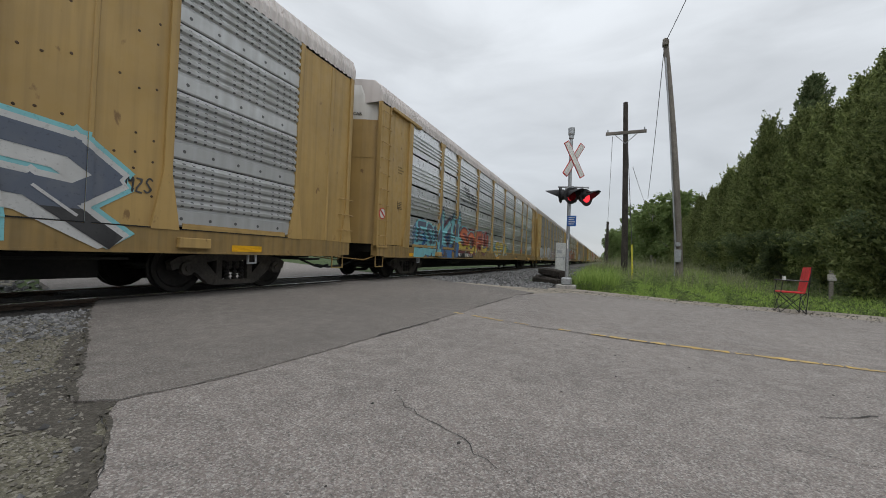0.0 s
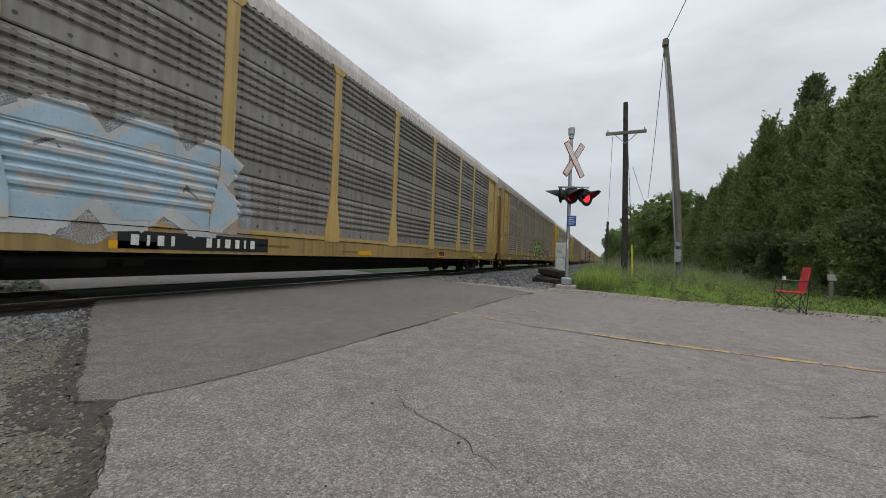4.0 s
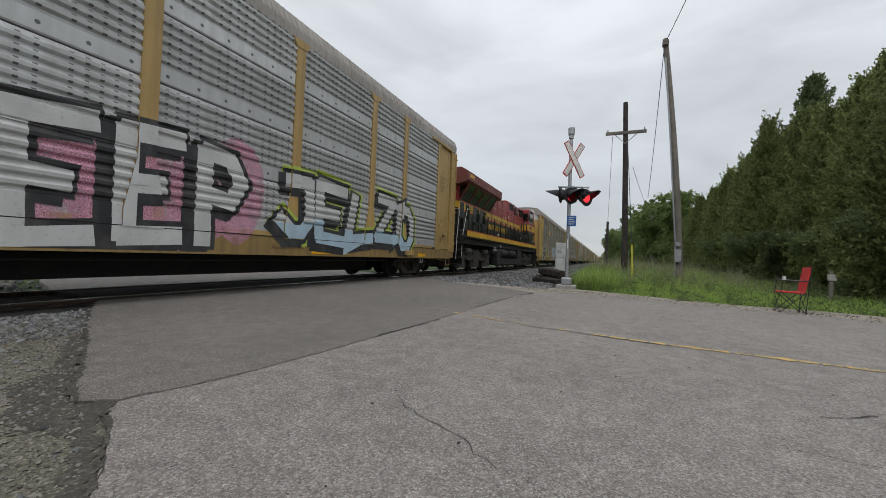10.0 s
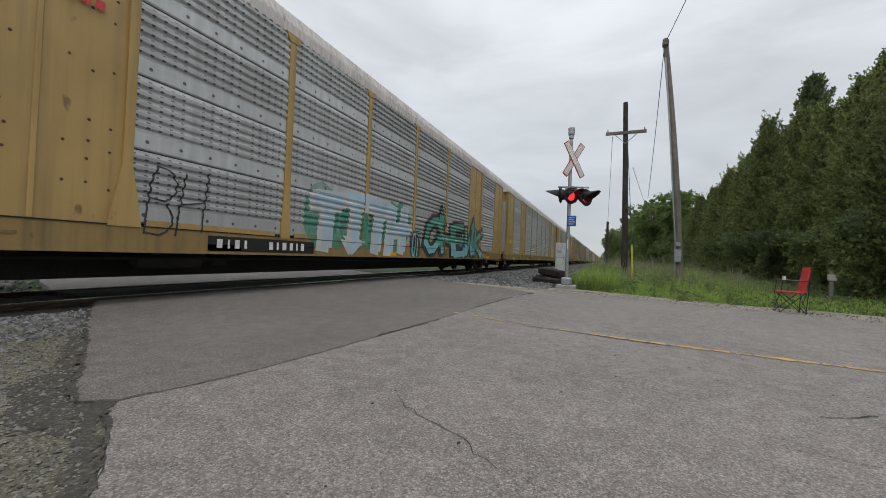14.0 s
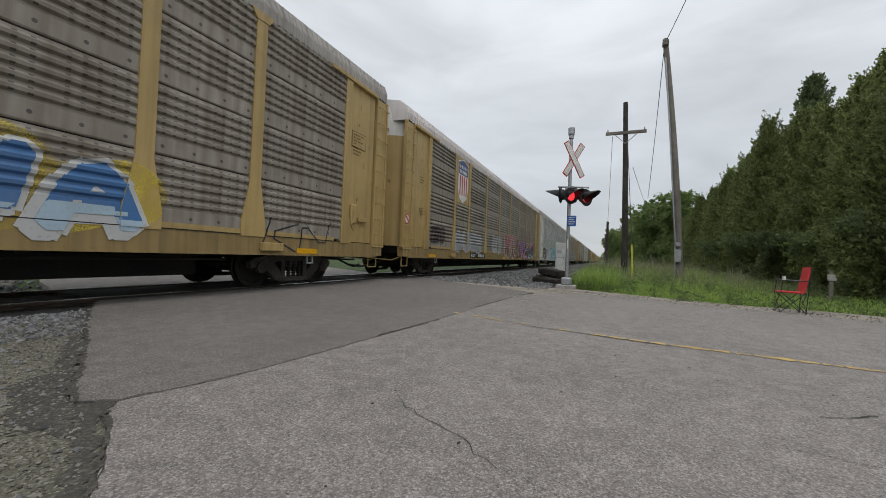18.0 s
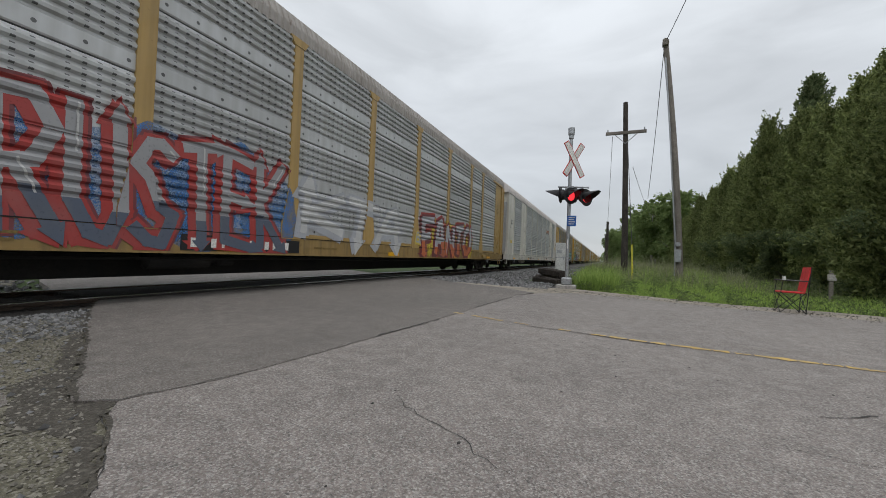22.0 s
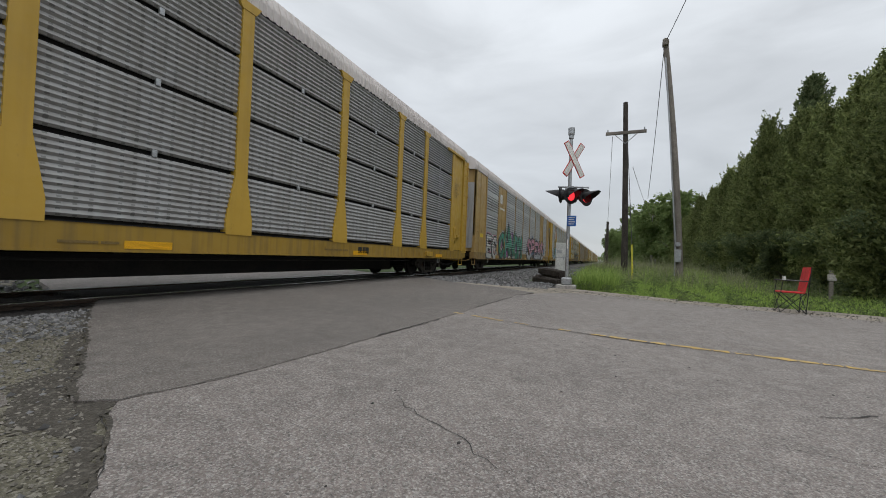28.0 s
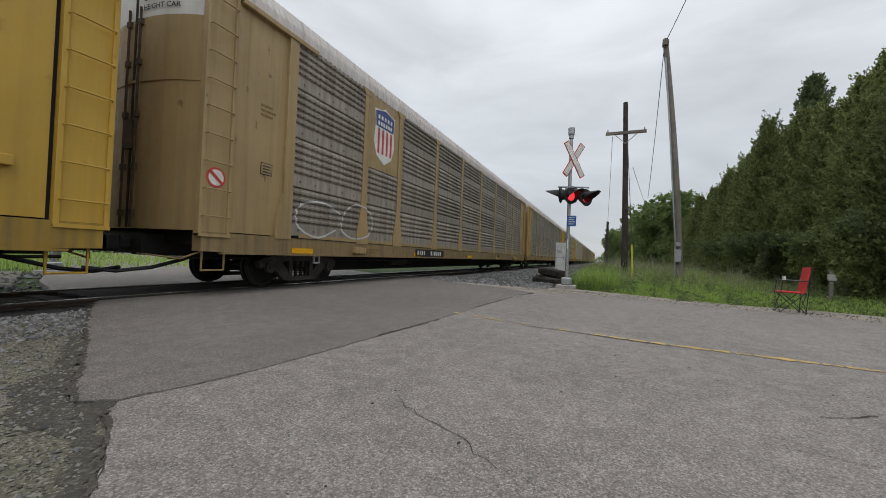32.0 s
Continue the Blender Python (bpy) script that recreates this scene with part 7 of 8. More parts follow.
def locomotive():
    """Road diesel running hood first: radiator wings at the leading end, cab at the trailing end."""
    t = thing("diesel_locomotive", "red, yellow and black diesel locomotive coupled inside the train", "locomotive", "train")

    def p(name, bm, m, label="", parent=None):
        return part(name, bm, m, parent or t, label)
    p("frame", box(B(), -1.45, 1.45, -10.4, 10.3, 1.42, 1.80, 0.02), "black_steel")
    p("walkway", box(B(), -1.56, 1.56, -10.2, 9.5, 1.72, 1.80), "loco_grey")
    p("side_stripe", box(B(), 1.50, 1.575, -9.6, 9.5, 1.79, 2.03), "loco_yellow", "yellow frame stripe")
    p("side_line", box(B(), 1.50, 1.57, -9.6, 9.5, 2.032, 2.09), "loco_orange")
    p("kick_line", box(B(), -1.5, 1.48, -9.6, 6.0, 1.80, 2.04), "black_steel")
    # hood in colour bands
    for name, m, z0, z1, x in (("hood_lower", "loco_black", 2.0, 3.08, 0.98), ("hood_line", "loco_orange", 3.08, 3.17, 0.984), ("hood_band", "loco_yellow", 3.17, 3.52, 0.988), ("hood_upper", "loco_red", 3.52, 4.72, 0.98)):
        p(name, box(B(), -x, x, -9.6, 6.0, z0, z1), m)
    for ya, yb, z in ((-3.7, -2.47, 4.94), (-2.45, -1.2, 4.82), (-1.18, 0.40, 4.82), (0.42, 3.0, 5.02), (3.02, 6.0, 4.98)):
        p("hood_top", prism_y(B(), [(-0.97, 4.72), (0.97, 4.72), (0.97, z - 0.06), (0.80, z), (-0.80, z), (-0.97, z - 0.06)], ya, yb), "loco_red")
    wing = p("radiator_wing", prism_y(B(), [(-1.0, 4.25), (1.0, 4.25), (1.50, 4.36), (1.60, 4.46), (1.60, 4.86), (1.25, 5.06), (-1.25, 5.06), (-1.60, 4.86), (-1.60, 4.46), (-1.50, 4.36)], -10.05, -3.72), "loco_wing", "overhanging maroon radiator wing")
    p("wing_number", letter_bars(1.602, -9.75, 4.60, [0.13, 0.13, 0.13, 0.13], 0.17), "loco_yellow", "", wing)
    p("radiator_grille", prism_y(B(), [(0.95, 3.62), (1.02, 3.62), (1.48, 4.36), (0.95, 4.36)], -9.45, -4.35), "glass_dark", "black slanting intake grilles")
    for i in range(5):
        p("grille_rib", prism_y(B(), [(0.98, 3.60), (1.05, 3.60), (1.52, 4.37), (1.42, 4.37)], -9.5 + i * 1.26, -9.38 + i * 1.26), "loco_wing")
    for k, ya in enumerate((-9.35, -8.55, -7.35, -6.85, -6.2, -5.6)):
        d = p("hood_door", box(B(), 0.975, 1.005, ya, ya + 0.52, 2.05, 3.5, 0.01), "loco_black")
        p("door_screen", box(B(), 1.0, 1.012, ya + 0.05, ya + 0.47, 2.75 if k % 2 else 2.15, 3.40 if k % 2 else 2.70), "glass_dark", "", d)
    for k, ya in enumerate((-9.0, -7.9, -5.0)):
        p("door_hinge", box(B(), 1.0, 1.02, ya, ya + 0.06, 3.3, 3.42), "signal_black")
    # doors and panels of the engine hood
    ya = -5.0
    while ya < 5.2:
        w = 0.58 if ya < 0.3 else 0.9
        p("hood_panel", box(B(), 0.97, 0.992, ya, ya + w - 0.03, 3.53, 4.55, 0.008), "loco_red")
        p("hood_panel_low", box(B(), 0.97, 0.990, ya, ya + w - 0.03, 2.05, 3.06, 0.008), "loco_black")
        ya += w
    for ya in (-3.72, -2.46, -1.19, 0.41, 2.35):
        p("hood_seam", box(B(), 0.97, 1.0, ya - 0.025, ya + 0.025, 2.02, 4.75), "black_steel")
    for ya, w, z0, z1 in ((0.95, 1.15, 4.42, 4.86), (2.6, 0.55, 4.18, 4.78), (3.27, 0.5, 4.32, 4.42), (3.86, 0.40, 4.62, 4.78), (4.40, 0.55, 4.28, 4.84), (5.12, 0.55, 4.30, 4.86)):
        v = p("vent", box(B(), 0.985, 1.016, ya, ya + w, z0, z1, 0.008), "glass_dark", "black louvred vent")
        for i in range(int(w / 0.09)):
            p("vent_slat", box(B(), 1.01, 1.03, ya + 0.04 + i * 0.09, ya + 0.07 + i * 0.09, z0 + 0.02, z1 - 0.02), "signal_black", "", v)
    for ya, z, w, h in ((-4.85, 3.72, 0.26, 0.34), (-3.0, 3.98, 0.10, 0.12), (-0.75, 3.55, 0.10, 0.14), (-0.3, 3.62, 0.12, 0.10), (0.55, 3.72, 0.14, 0.14), (1.1, 3.66, 0.14, 0.10), (2.05, 4.05, 0.2, 0.1), (3.75, 4.45, 0.2, 0.12)):
        p("hood_label", box(B(), 0.995, 1.004, ya, ya + w, z, z + h), "mark_white", "small white notice")
    for ya in (-4.9, -3.05, -2.0, -1.0, 0.2, 1.5, 2.2, 3.7, 4.35, 5.05):
        p("latch", box(B(), 0.99, 1.02, ya, ya + 0.06, 4.0, 4.10), "signal_black")
    for ya, z in ((-2.2, 2.28), (-1.6, 2.30)):
        p("hood_label", box(B(), 0.992, 1.004, ya, ya + 0.32, z, z + 0.12), "mark_white", "small white notice")
    p("exhaust_cover", box(B(), -0.5, 0.5, -1.9, -0.7, 4.80, 4.98, 0.04), "loco_red")
    p("horn", rod(B(), (0.3, -3.0, 4.94), (0.3, -2.6, 5.12), 0.1, 0.12, 10), "loco_grey", "grey fitting on the hood top")
    # the railway's name as plain bars
    lx = -4.74
    bmn = B()
    for k, n_ in enumerate((6, 4, 8)):
        for i in range(n_):
            for q, (u, w, lo, hi) in enumerate(((0.0, 0.07, 0.0, 0.34), (0.10, 0.07, 0.0 if (i + k) % 2 else 0.16, 0.34 if i % 3 else 0.18))):
                box(bmn, 1.0, 1.006, lx + u, lx + u + w, 2.54 + lo, 2.54 + hi)
            lx += 0.262
        lx += 0.16
    tagged(p("lettering", bmn, "loco_yellow", "yellow marks along the black band"), kind="stuff")
    # cab
    p("cab_lower", box(B(), -1.45, 1.45, 6.0, 9.5, 2.0, 3.18), "loco_black")
    p("cab_line", box(B(), -1.455, 1.455, 6.0, 9.52, 3.18, 3.26), "loco_orange")
    p("cab_band", box(B(), -1.46, 1.46, 6.0, 9.55, 3.26, 3.74), "loco_yellow", "yellow band round the cab")
    cab = p("cab", prism_x(B(), [(6.0, 3.74), (6.0, 4.98), (6.2, 5.08), (8.45, 5.08), (8.6, 4.95), (9.1, 4.05), (9.52, 3.74)], -1.44, 1.44), "loco_red", "red cab with dark windows")
    p("window_frame", box(B(), 1.42, 1.462, 6.32, 8.22, 4.0, 4.93, 0.01), "signal_black", "dark window frame", cab)
    p("window_rim", box(B(), 1.44, 1.480, 6.26, 8.26, 3.97, 4.02, 0.005), "grey_sheet", "bright sill under the cab windows", cab)
    p("window_rim", box(B(), 1.44, 1.480, 6.26, 6.31, 4.0, 4.95, 0.005), "grey_sheet", "bright edge of the cab window", cab)
    for ya, yb in ((6.40, 6.98), (7.04, 7.52), (7.58, 8.14)):
        p("cab_window", box(B(), 1.43, 1.470, ya, yb, 4.07, 4.86, 0.006), "glass_dark", "dark cab window", cab)
    p("sun_visor", prism_y(B(), [(1.44, 4.93), (1.44, 4.97), (1.62, 4.90), (1.62, 4.87)], 6.3, 8.3), "grey_sheet", "", cab)
    p("rear_window", box(B(), 1.0, 1.40, 5.985, 6.0, 4.05, 4.7), "glass_dark", "", cab)
    p("mirror", box(B(), 1.46, 1.56, 6.0, 6.12, 4.10, 4.62, 0.01), "signal_black", "", cab)
    p("cab_number", letter_bars(1.462, 6.75, 3.40, [0.17, 0.17, 0.17, 0.17], 0.24), "loco_black")
    p("emblem", prism_x(B(), [(8.95, 2.3), (9.28, 2.3), (9.38, 2.4), (9.38, 2.95), (9.28, 3.05), (8.95, 3.05), (8.85, 2.95), (8.85, 2.4)], 1.45, 1.46), "loco_orange", "round-cornered orange emblem")
    p("emblem_marks", letter_bars(1.461, 8.93, 2.45, [0.08, 0.08, 0.08], 0.45), "loco_yellow")
    p("cab_label", box(B(), 1.45, 1.457, 8.5, 8.68, 2.3, 2.5), "mark_white")
    for ya in (6.25, 7.45):
        lv = p("louvre", box(B(), 1.44, 1.462, ya, ya + 0.85, 2.28, 2.85, 0.006), "glass_dark", "black louvre")
        for i in range(6):
            p("slat", box(B(), 1.455, 1.478, ya + 0.03, ya + 0.82, 2.32 + i * 0.09, 2.345 + i * 0.09), "loco_black", "", lv)
    eq = p("equipment_box", box(B(), 0.9, 1.44, 2.85, 6.0, 2.06, 2.74, 0.02), "loco_black", "black equipment box on the walkway")
    for ya in (3.75, 5.05):
        lv = p("louvre", box(B(), 1.435, 1.452, ya, ya + 0.55, 2.26, 2.54), "glass_dark", "black louvre")
        for i in range(4):
            p("slat", box(B(), 1.45, 1.466, ya + 0.02, ya + 0.53, 2.28 + i * 0.065, 2.30 + i * 0.065), "loco_grey", "", lv)
    p("hood_label", box(B(), 1.44, 1.446, 3.0, 3.12, 2.35, 2.47), "mark_white")
    # handrails
    for ya, z in ((-9.5, 3.06), (-7.9, 3.06), (-6.3, 3.06), (-4.9, 3.06), (-3.45, 3.06), (-2.15, 3.06), (-0.85, 3.06), (0.45, 3.06), (1.75, 3.06), (2.87, 3.62), (3.75, 3.65), (4.85, 3.70)):
        p("stanchion", box(B(), 1.50, 1.56, ya - 0.05, ya + 0.05, 1.70, z, 0.01), "loco_black")
    p("handrail", tube(B(), [(1.53, -9.5, 3.06), (1.53, 1.9, 3.06), (1.53, 2.4, 3.05), (1.53, 2.87, 3.62), (1.53, 5.95, 3.74)], 0.022), "loco_black")
    p("end_handrail", tube(B(), [(1.5, -10.3, 0.75), (1.5, -10.25, 1.7), (1.52, -9.75, 3.1), (1.53, -9.5, 3.06)], 0.012), "mark_white", "white dotted handrail")
    p("end_handrail", tube(B(), [(1.5, -11.0, 0.7), (1.5, -10.95, 1.7), (1.45, -10.6, 3.0), (0.7, -10.6, 3.0)], 0.012), "mark_white", "white dotted handrail")
    p("end_handrail", tube(B(), [(1.5, 10.2, 0.7), (1.5, 10.1, 1.9), (1.48, 9.65, 2.7)], 0.012), "mark_white")
    p("end_door", box(B(), 0.0, 0.97, -9.63, -9.6, 2.05, 3.2, 0.01), "loco_black")
    for x in (0.35, 0.55):
        p("headlight", rod(B(), (x, -9.62, 4.0), (x, -9.66, 4.0), 0.07, seg=10), "mark_white", "round white headlight")
    # steps and pilots
    for end, s in ((-11.0, 1), (10.9, -1)):
        for i in range(4):
            e = sorted((end + s * 0.1, end + s * 0.72))
            p("step", box(B(), 1.05, 1.55, e[0], e[1], 0.42 + i * 0.33, 0.46 + i * 0.33), "loco_grey")
        e = sorted((end + s * 0.72, end + s * 0.80))
        p("step_side", box(B(), 0.95, 1.54, e[0], e[1], 0.38, 1.8), "loco_grey")
        e = sorted((end + s * 0.08, end + s * 0.35))
        p("pilot", box(B(), -1.45, 1.05, e[0], e[1], 0.28, 1.7, 0.03), "loco_grey")
        e = sorted((end - s * 0.2, end + s * 0.4))
        p("coupler", box(B(), -0.14, 0.14, e[0], e[1], 0.72, 0.96, 0.03), "black_steel")
        for x in (0.5, 0.8):
            p("air_hose", tube(B(), [(x, end + s * 0.1, 0.8), (x, end - s * 0.06, 0.6), (x - 0.1, end - s * 0.05, 0.4)], 0.03), "hose")
    # tank and reservoirs
    p("fuel_tank", prism_y(B(), [(-1.3, 1.42), (1.05, 1.42), (1.05, 0.34), (-1.1, 0.34), (-1.45, 0.55)], -3.7, 3.45), "loco_grey")
    p("tank_sump", prism_y(B(), [(1.05, 0.32), (1.30, 0.30), (1.46, 0.40), (1.46, 0.74), (1.05, 0.78)], -2.9, 2.1), "loco_grey")
    p("tank_end", box(B(), 1.0, 1.46, -3.75, -2.9, 0.34, 1.36, 0.04), "loco_grey")
    p("tank_end", box(B(), 1.0, 1.46, 2.1, 3.48, 0.32, 1.42, 0.04), "loco_grey")
    p("tank_gauge", box(B(), 1.455, 1.48, 2.55, 2.63, 0.85, 1.30, 0.01), "black_steel")
    for ya, yb in ((-2.85, -0.82), (-0.55, 1.65)):
        bm = B()
        loft(bm, [(1.22, ya, 1.14), (1.22, ya + 0.06, 1.14), (1.22, ya + 0.2, 1.14), (1.22, yb - 0.2, 1.14), (1.22, yb - 0.06, 1.14), (1.22, yb, 1.14)], [0.12, 0.22, 0.27, 0.27, 0.22, 0.12], 18)
        p("air_reservoir", bm, "loco_grey", "grey air reservoir")
        for q in (ya + 0.35, yb - 0.35):
            p("reservoir_foot", box(B(), 1.10, 1.42, q - 0.05, q + 0.05, 0.76, 0.92), "loco_grey")
    p("valve_box", box(B(), 0.9, 1.44, -4.75, -4.05, 1.05, 1.62, 0.02), "loco_grey")
    for i in range(5):
        p("valve", rod(B(), (1.44, -4.65 + i * 0.13, 1.25 + 0.16 * (i % 2)), (1.50, -4.65 + i * 0.13, 1.25 + 0.16 * (i % 2)), 0.05, seg=8), "grey_sheet")
    p("gauge", rod(B(), (1.44, -3.1, 1.55), (1.50, -3.1, 1.55), 0.08, seg=12), "grey_sheet")
    p("piping", tube(B(), [(1.45, -9.2, 1.62), (1.45, -4.8, 1.60), (1.42, -2.0, 1.58), (1.42, 9.2, 1.60)], 0.03), "loco_grey")
    p("piping", tube(B(), [(1.38, 3.6, 1.48), (1.40, 9.0, 1.46)], 0.02), "grey_sheet")
    # trucks
    for axles in ((-9.45, -7.32, -5.2), (4.6, 6.6, 8.5)):
        c_ = axles[1]
        tr = part("truck", box(B(), -1.0, 1.0, c_ - 2.6, c_ + 2.5, 0.72, 1.0), "loco_grey", t)
        part("traction_motor", box(B(), -0.66, 0.66, c_ - 2.5, c_ + 2.4, 0.26, 1.44, 0.03), "black_steel", tr)
        # black block added to stop daylight showing between truck and frame
        part("truck_shroud", box(B(), -0.95, 0.98, c_ - 2.7, c_ + 2.6, 1.02, 1.43, 0.03), "black_steel", tr)
        for s in (-1, 1):
            fr = B()
            out = [(c_ - 2.95, 0.80), (c_ - 2.9, 1.0), (c_ - 2.45, 1.12), (c_ - 1.7, 1.0), (c_ - 1.05, 0.98), (c_ - 0.5, 1.18), (c_ + 0.5, 1.18), (c_ + 1.05, 0.98), (c_ + 1.6, 1.0), (c_ + 2.3, 1.12), (c_ + 2.8, 1.0), (c_ + 2.85, 0.80),
                   (c_ + 2.4, 0.66), (c_ + 1.4, 0.66), (c_ + 1.0, 0.60), (c_ + 0.4, 0.70), (c_ - 0.4, 0.70), (c_ - 1.0, 0.60), (c_ - 1.4, 0.66), (c_ - 2.4, 0.66)]
            prism_x(fr, out, *((1.0, 1.20) if s > 0 else (-1.20, -1.0)))
            part("side_frame", fr, "loco_truck", tr)
            for ya in axles:
                part("wheel", SHAPE["wheel"], "wheel", tr, at=(s * 0.79 + 0.07, ya, 0.53), scale=(1, 1.18, 1.18))
                if s > 0:
                    jb = B()
                    prism_x(jb, [(ya - 0.46, 0.26), (ya + 0.46, 0.26), (ya + 0.40, 0.40), (ya + 0.24, 0.82), (ya - 0.24, 0.82), (ya - 0.40, 0.40)], 1.05, 1.24)
                    rod(jb, (1.2, ya, 0.54), (1.29, ya, 0.54), 0.16, seg=16)
                    rod(jb, (1.28, ya, 0.54), (1.31, ya, 0.54), 0.07, seg=10)
                    part("journal_box", jb, "loco_truck", tr)
                    for q in (-0.62, 0.62):
                        sb = B()
                        for i in range(5):
                            rod(sb, (1.10, ya + q, 0.28 + i * 0.075), (1.10, ya + q, 0.325 + i * 0.075), 0.10, seg=8)
                        part("spring", sb, "loco_truck", tr)
        for q in (-1.5, 1.45):
            cyl = loft(B(), [(1.28, c_ + q - 0.3, 1.08), (1.28, c_ + q - 0.25, 1.08), (1.28, c_ + q + 0.25, 1.08), (1.28, c_ + q + 0.3, 1.08)], [0.10, 0.15, 0.15, 0.10], 12)
            part("brake_cylinder", cyl, "loco_truck", tr)
            part("brake_rod", tube(B(), [(1.26, c_ + q - 0.6, 1.2), (1.26, c_ + q + 0.6, 1.22), (1.24, c_ + q + 0.9, 0.95)], 0.03), "black_steel", tr)
    return t


def letter_bars(x, a, z, widths, h):
    bm = B()
    c = a
    for w in widths:
        if w:
            box(bm, x, x + 0.006, c, c + w, z, z + h)
        c += (w or 0.12) + 0.035
    return bm


loco = locomotive()
y_l = (Y_FIRST + PITCH_CAR * 9 + Y_AFTER) / 2
loco.location = (0, y_l, 0)
MOVERS.append((loco, y_l))


# ---- crossing signal ----
def crossing_signal(at, turn):
    t = thing("crossing_signal", "galvanised crossing signal mast with crossbuck and red flashing lamps", "crossing signal", "signals", at=at, turn=turn)

    def p(name, bm, m, label="", parent=None, pos=(0, 0, 0), turn=0.0):
        return part(name, bm, m, parent or t, label, pos, turn)
    p("footing", box(B(), -0.28, 0.28, -0.28, 0.28, -0.2, 0.10, 0.02), "concrete", "grey concrete footing")
    p("base_casting", box(B(), -0.15, 0.15, -0.15, 0.15, 0.10, 0.32, 0.03), "galv")
    p("mast", rod(B(), (0, 0, 0.3), (0, 0, 4.62), 0.053, seg=14), "galv", "slim grey steel mast")
    bell = B()
    rod(bell, (0, 0, 4.62), (0, 0, 4.73), 0.075, seg=12)
    rod(bell, (0, 0, 4.73), (0, 0, 4.77), 0.09, 0.10, 14)
    rod(bell, (0, 0, 4.77), (0, 0, 4.95), 0.10, 0.10, 14)
    p("bell", bell, "galv", "grey bell on the mast top")
    cross = p("crossbuck", box(B(), -0.02, 0.02, -0.02, 0.02, 3.82, 3.86), "galv", pos=(0.10, -0.09, 0.06), turn=45)
    for s in (-1, 1):
        for w, d, m, nm in ((0.200, 0.0, "red_sign", "crossbuck_border"), (0.158, -0.006, "mark_white", "crossbuck_board")):
            bm = B()
            box(bm, -0.60 + (0.03 if d else 0), 0.60 - (0.03 if d else 0), -0.010 + d, 0.010 + d, -w / 2, w / 2)
            bmesh.ops.rotate(bm, verts=bm.verts, cent=(0, 0, 0), matrix=Matrix.Rotation(radians(57 * s), 3, "Y"))
            bmesh.ops.translate(bm, verts=bm.verts, vec=(0.0, -0.012 * (s + 1), 3.88))
            p(nm, bm, m, "", cross)
    arm = B()
    rod(arm, (-0.34, 0.02, 3.14), (0.56, -0.02, 3.08), 0.028, seg=10)
    box(arm, -0.12, 0.12, -0.1, 0.1, 2.98, 3.12, 0.02)
    rod(arm, (-0.28, 0.06, 2.95), (-0.28, 0.03, 3.16), 0.02, seg=6)
    p("lamp_arm", arm, "galv", "grey pipe arm")
    lamps = []

    def lamp_at(pos, r, lit):
        """A flasher: round board, tapered housing, red lens, long hood over its upper half."""
        lamp = p("lamp_backboard", rod(B(), (0, 0.012, 0), (0, 0.0, 0), 0.255, seg=28), "signal_black", "round black backboard", pos=pos, turn=r)
        body = loft(B(), [(0, 0.012, 0), (0, 0.09, 0), (0, 0.20, 0), (0, 0.26, 0)], [0.17, 0.17, 0.12, 0.06], 16)
        p("lamp_housing", body, "signal_black", "", lamp)
        lens = B()
        bmesh.ops.create_uvsphere(lens, u_segments=18, v_segments=8, radius=0.15, matrix=Matrix.Translation((0, 0.0, 0)) @ Matrix.Diagonal((1, 0.16, 1, 1)))
        p("lamp_lens", lens, "lamp_red", "glowing red lens", lamp)
        hood = B()
        k = 16
        for i in range(k):
            a0, a1 = radians(-25 + i * 230 / k), radians(-25 + (i + 1) * 230 / k)
            far_ = [0.46 * max(0.18, min(1.0, 0.35 + 0.75 * math.sin(a))) for a in (a0, a1)]
            for r0 in (0.165, 0.172):
                hood.faces.new([hood.verts.new(v) for v in ((math.cos(a0) * r0, 0, math.sin(a0) * r0), (math.cos(a1) * r0, 0, math.sin(a1) * r0), (math.cos(a1) * r0, -far_[1], math.sin(a1) * r0 * 0.92), (math.cos(a0) * r0, -far_[0], math.sin(a0) * r0 * 0.92))])
        p("lamp_visor", hood, "signal_black", "", lamp)
        # added flap that hides the ever-glowing lens, so the lamp seems to go out
        if lit:
            lamps.append(part("lamp_shutter", rod(B(), (0, 0.006, -0.155), (0, -0.004, -0.155), 0.158, seg=20), "lens_off", lamp, "dark red flap added to cover the lens while it is off", (0, -0.036, 0.155)))

    lamp_at((0.06, -0.18, 2.82), 48, True)
    lamp_at((0.50, -0.14, 2.76), 50, True)
    # the pair that faces the other way
    lamp_at((-0.28, 0.10, 2.90), -98, False)
    lamp_at((0.16, 0.22, 2.92), -98, False)
    p("junction_box", box(B(), -0.10, 0.14, -0.08, 0.10, 2.90, 3.14, 0.03), "signal_black", "black junction box between the lamps")
    sign = p("blue_sign", box(B(), -0.13, 0.13, -0.012, 0.012, -0.16, 0.16, 0.004), "blue_sign", "small blue notice plate", pos=(0.10, -0.09, 2.06))
    for i in range(4):
        p("sign_marks", box(B(), -0.09, 0.09 - 0.03 * (i % 2), -0.016, -0.013, 0.09 - i * 0.065, 0.115 - i * 0.065), "mark_white", "", sign)
    p("tag", box(B(), -0.02, 0.02, -0.075, -0.063, 1.2, 1.5), "mark_white")
    return t, lamps


signal, off_flaps = crossing_signal((6.56, 12.25, -0.03), 0)
signal_beyond, off_flaps_beyond = crossing_signal((-6.25, 5.35, -0.10), 35)

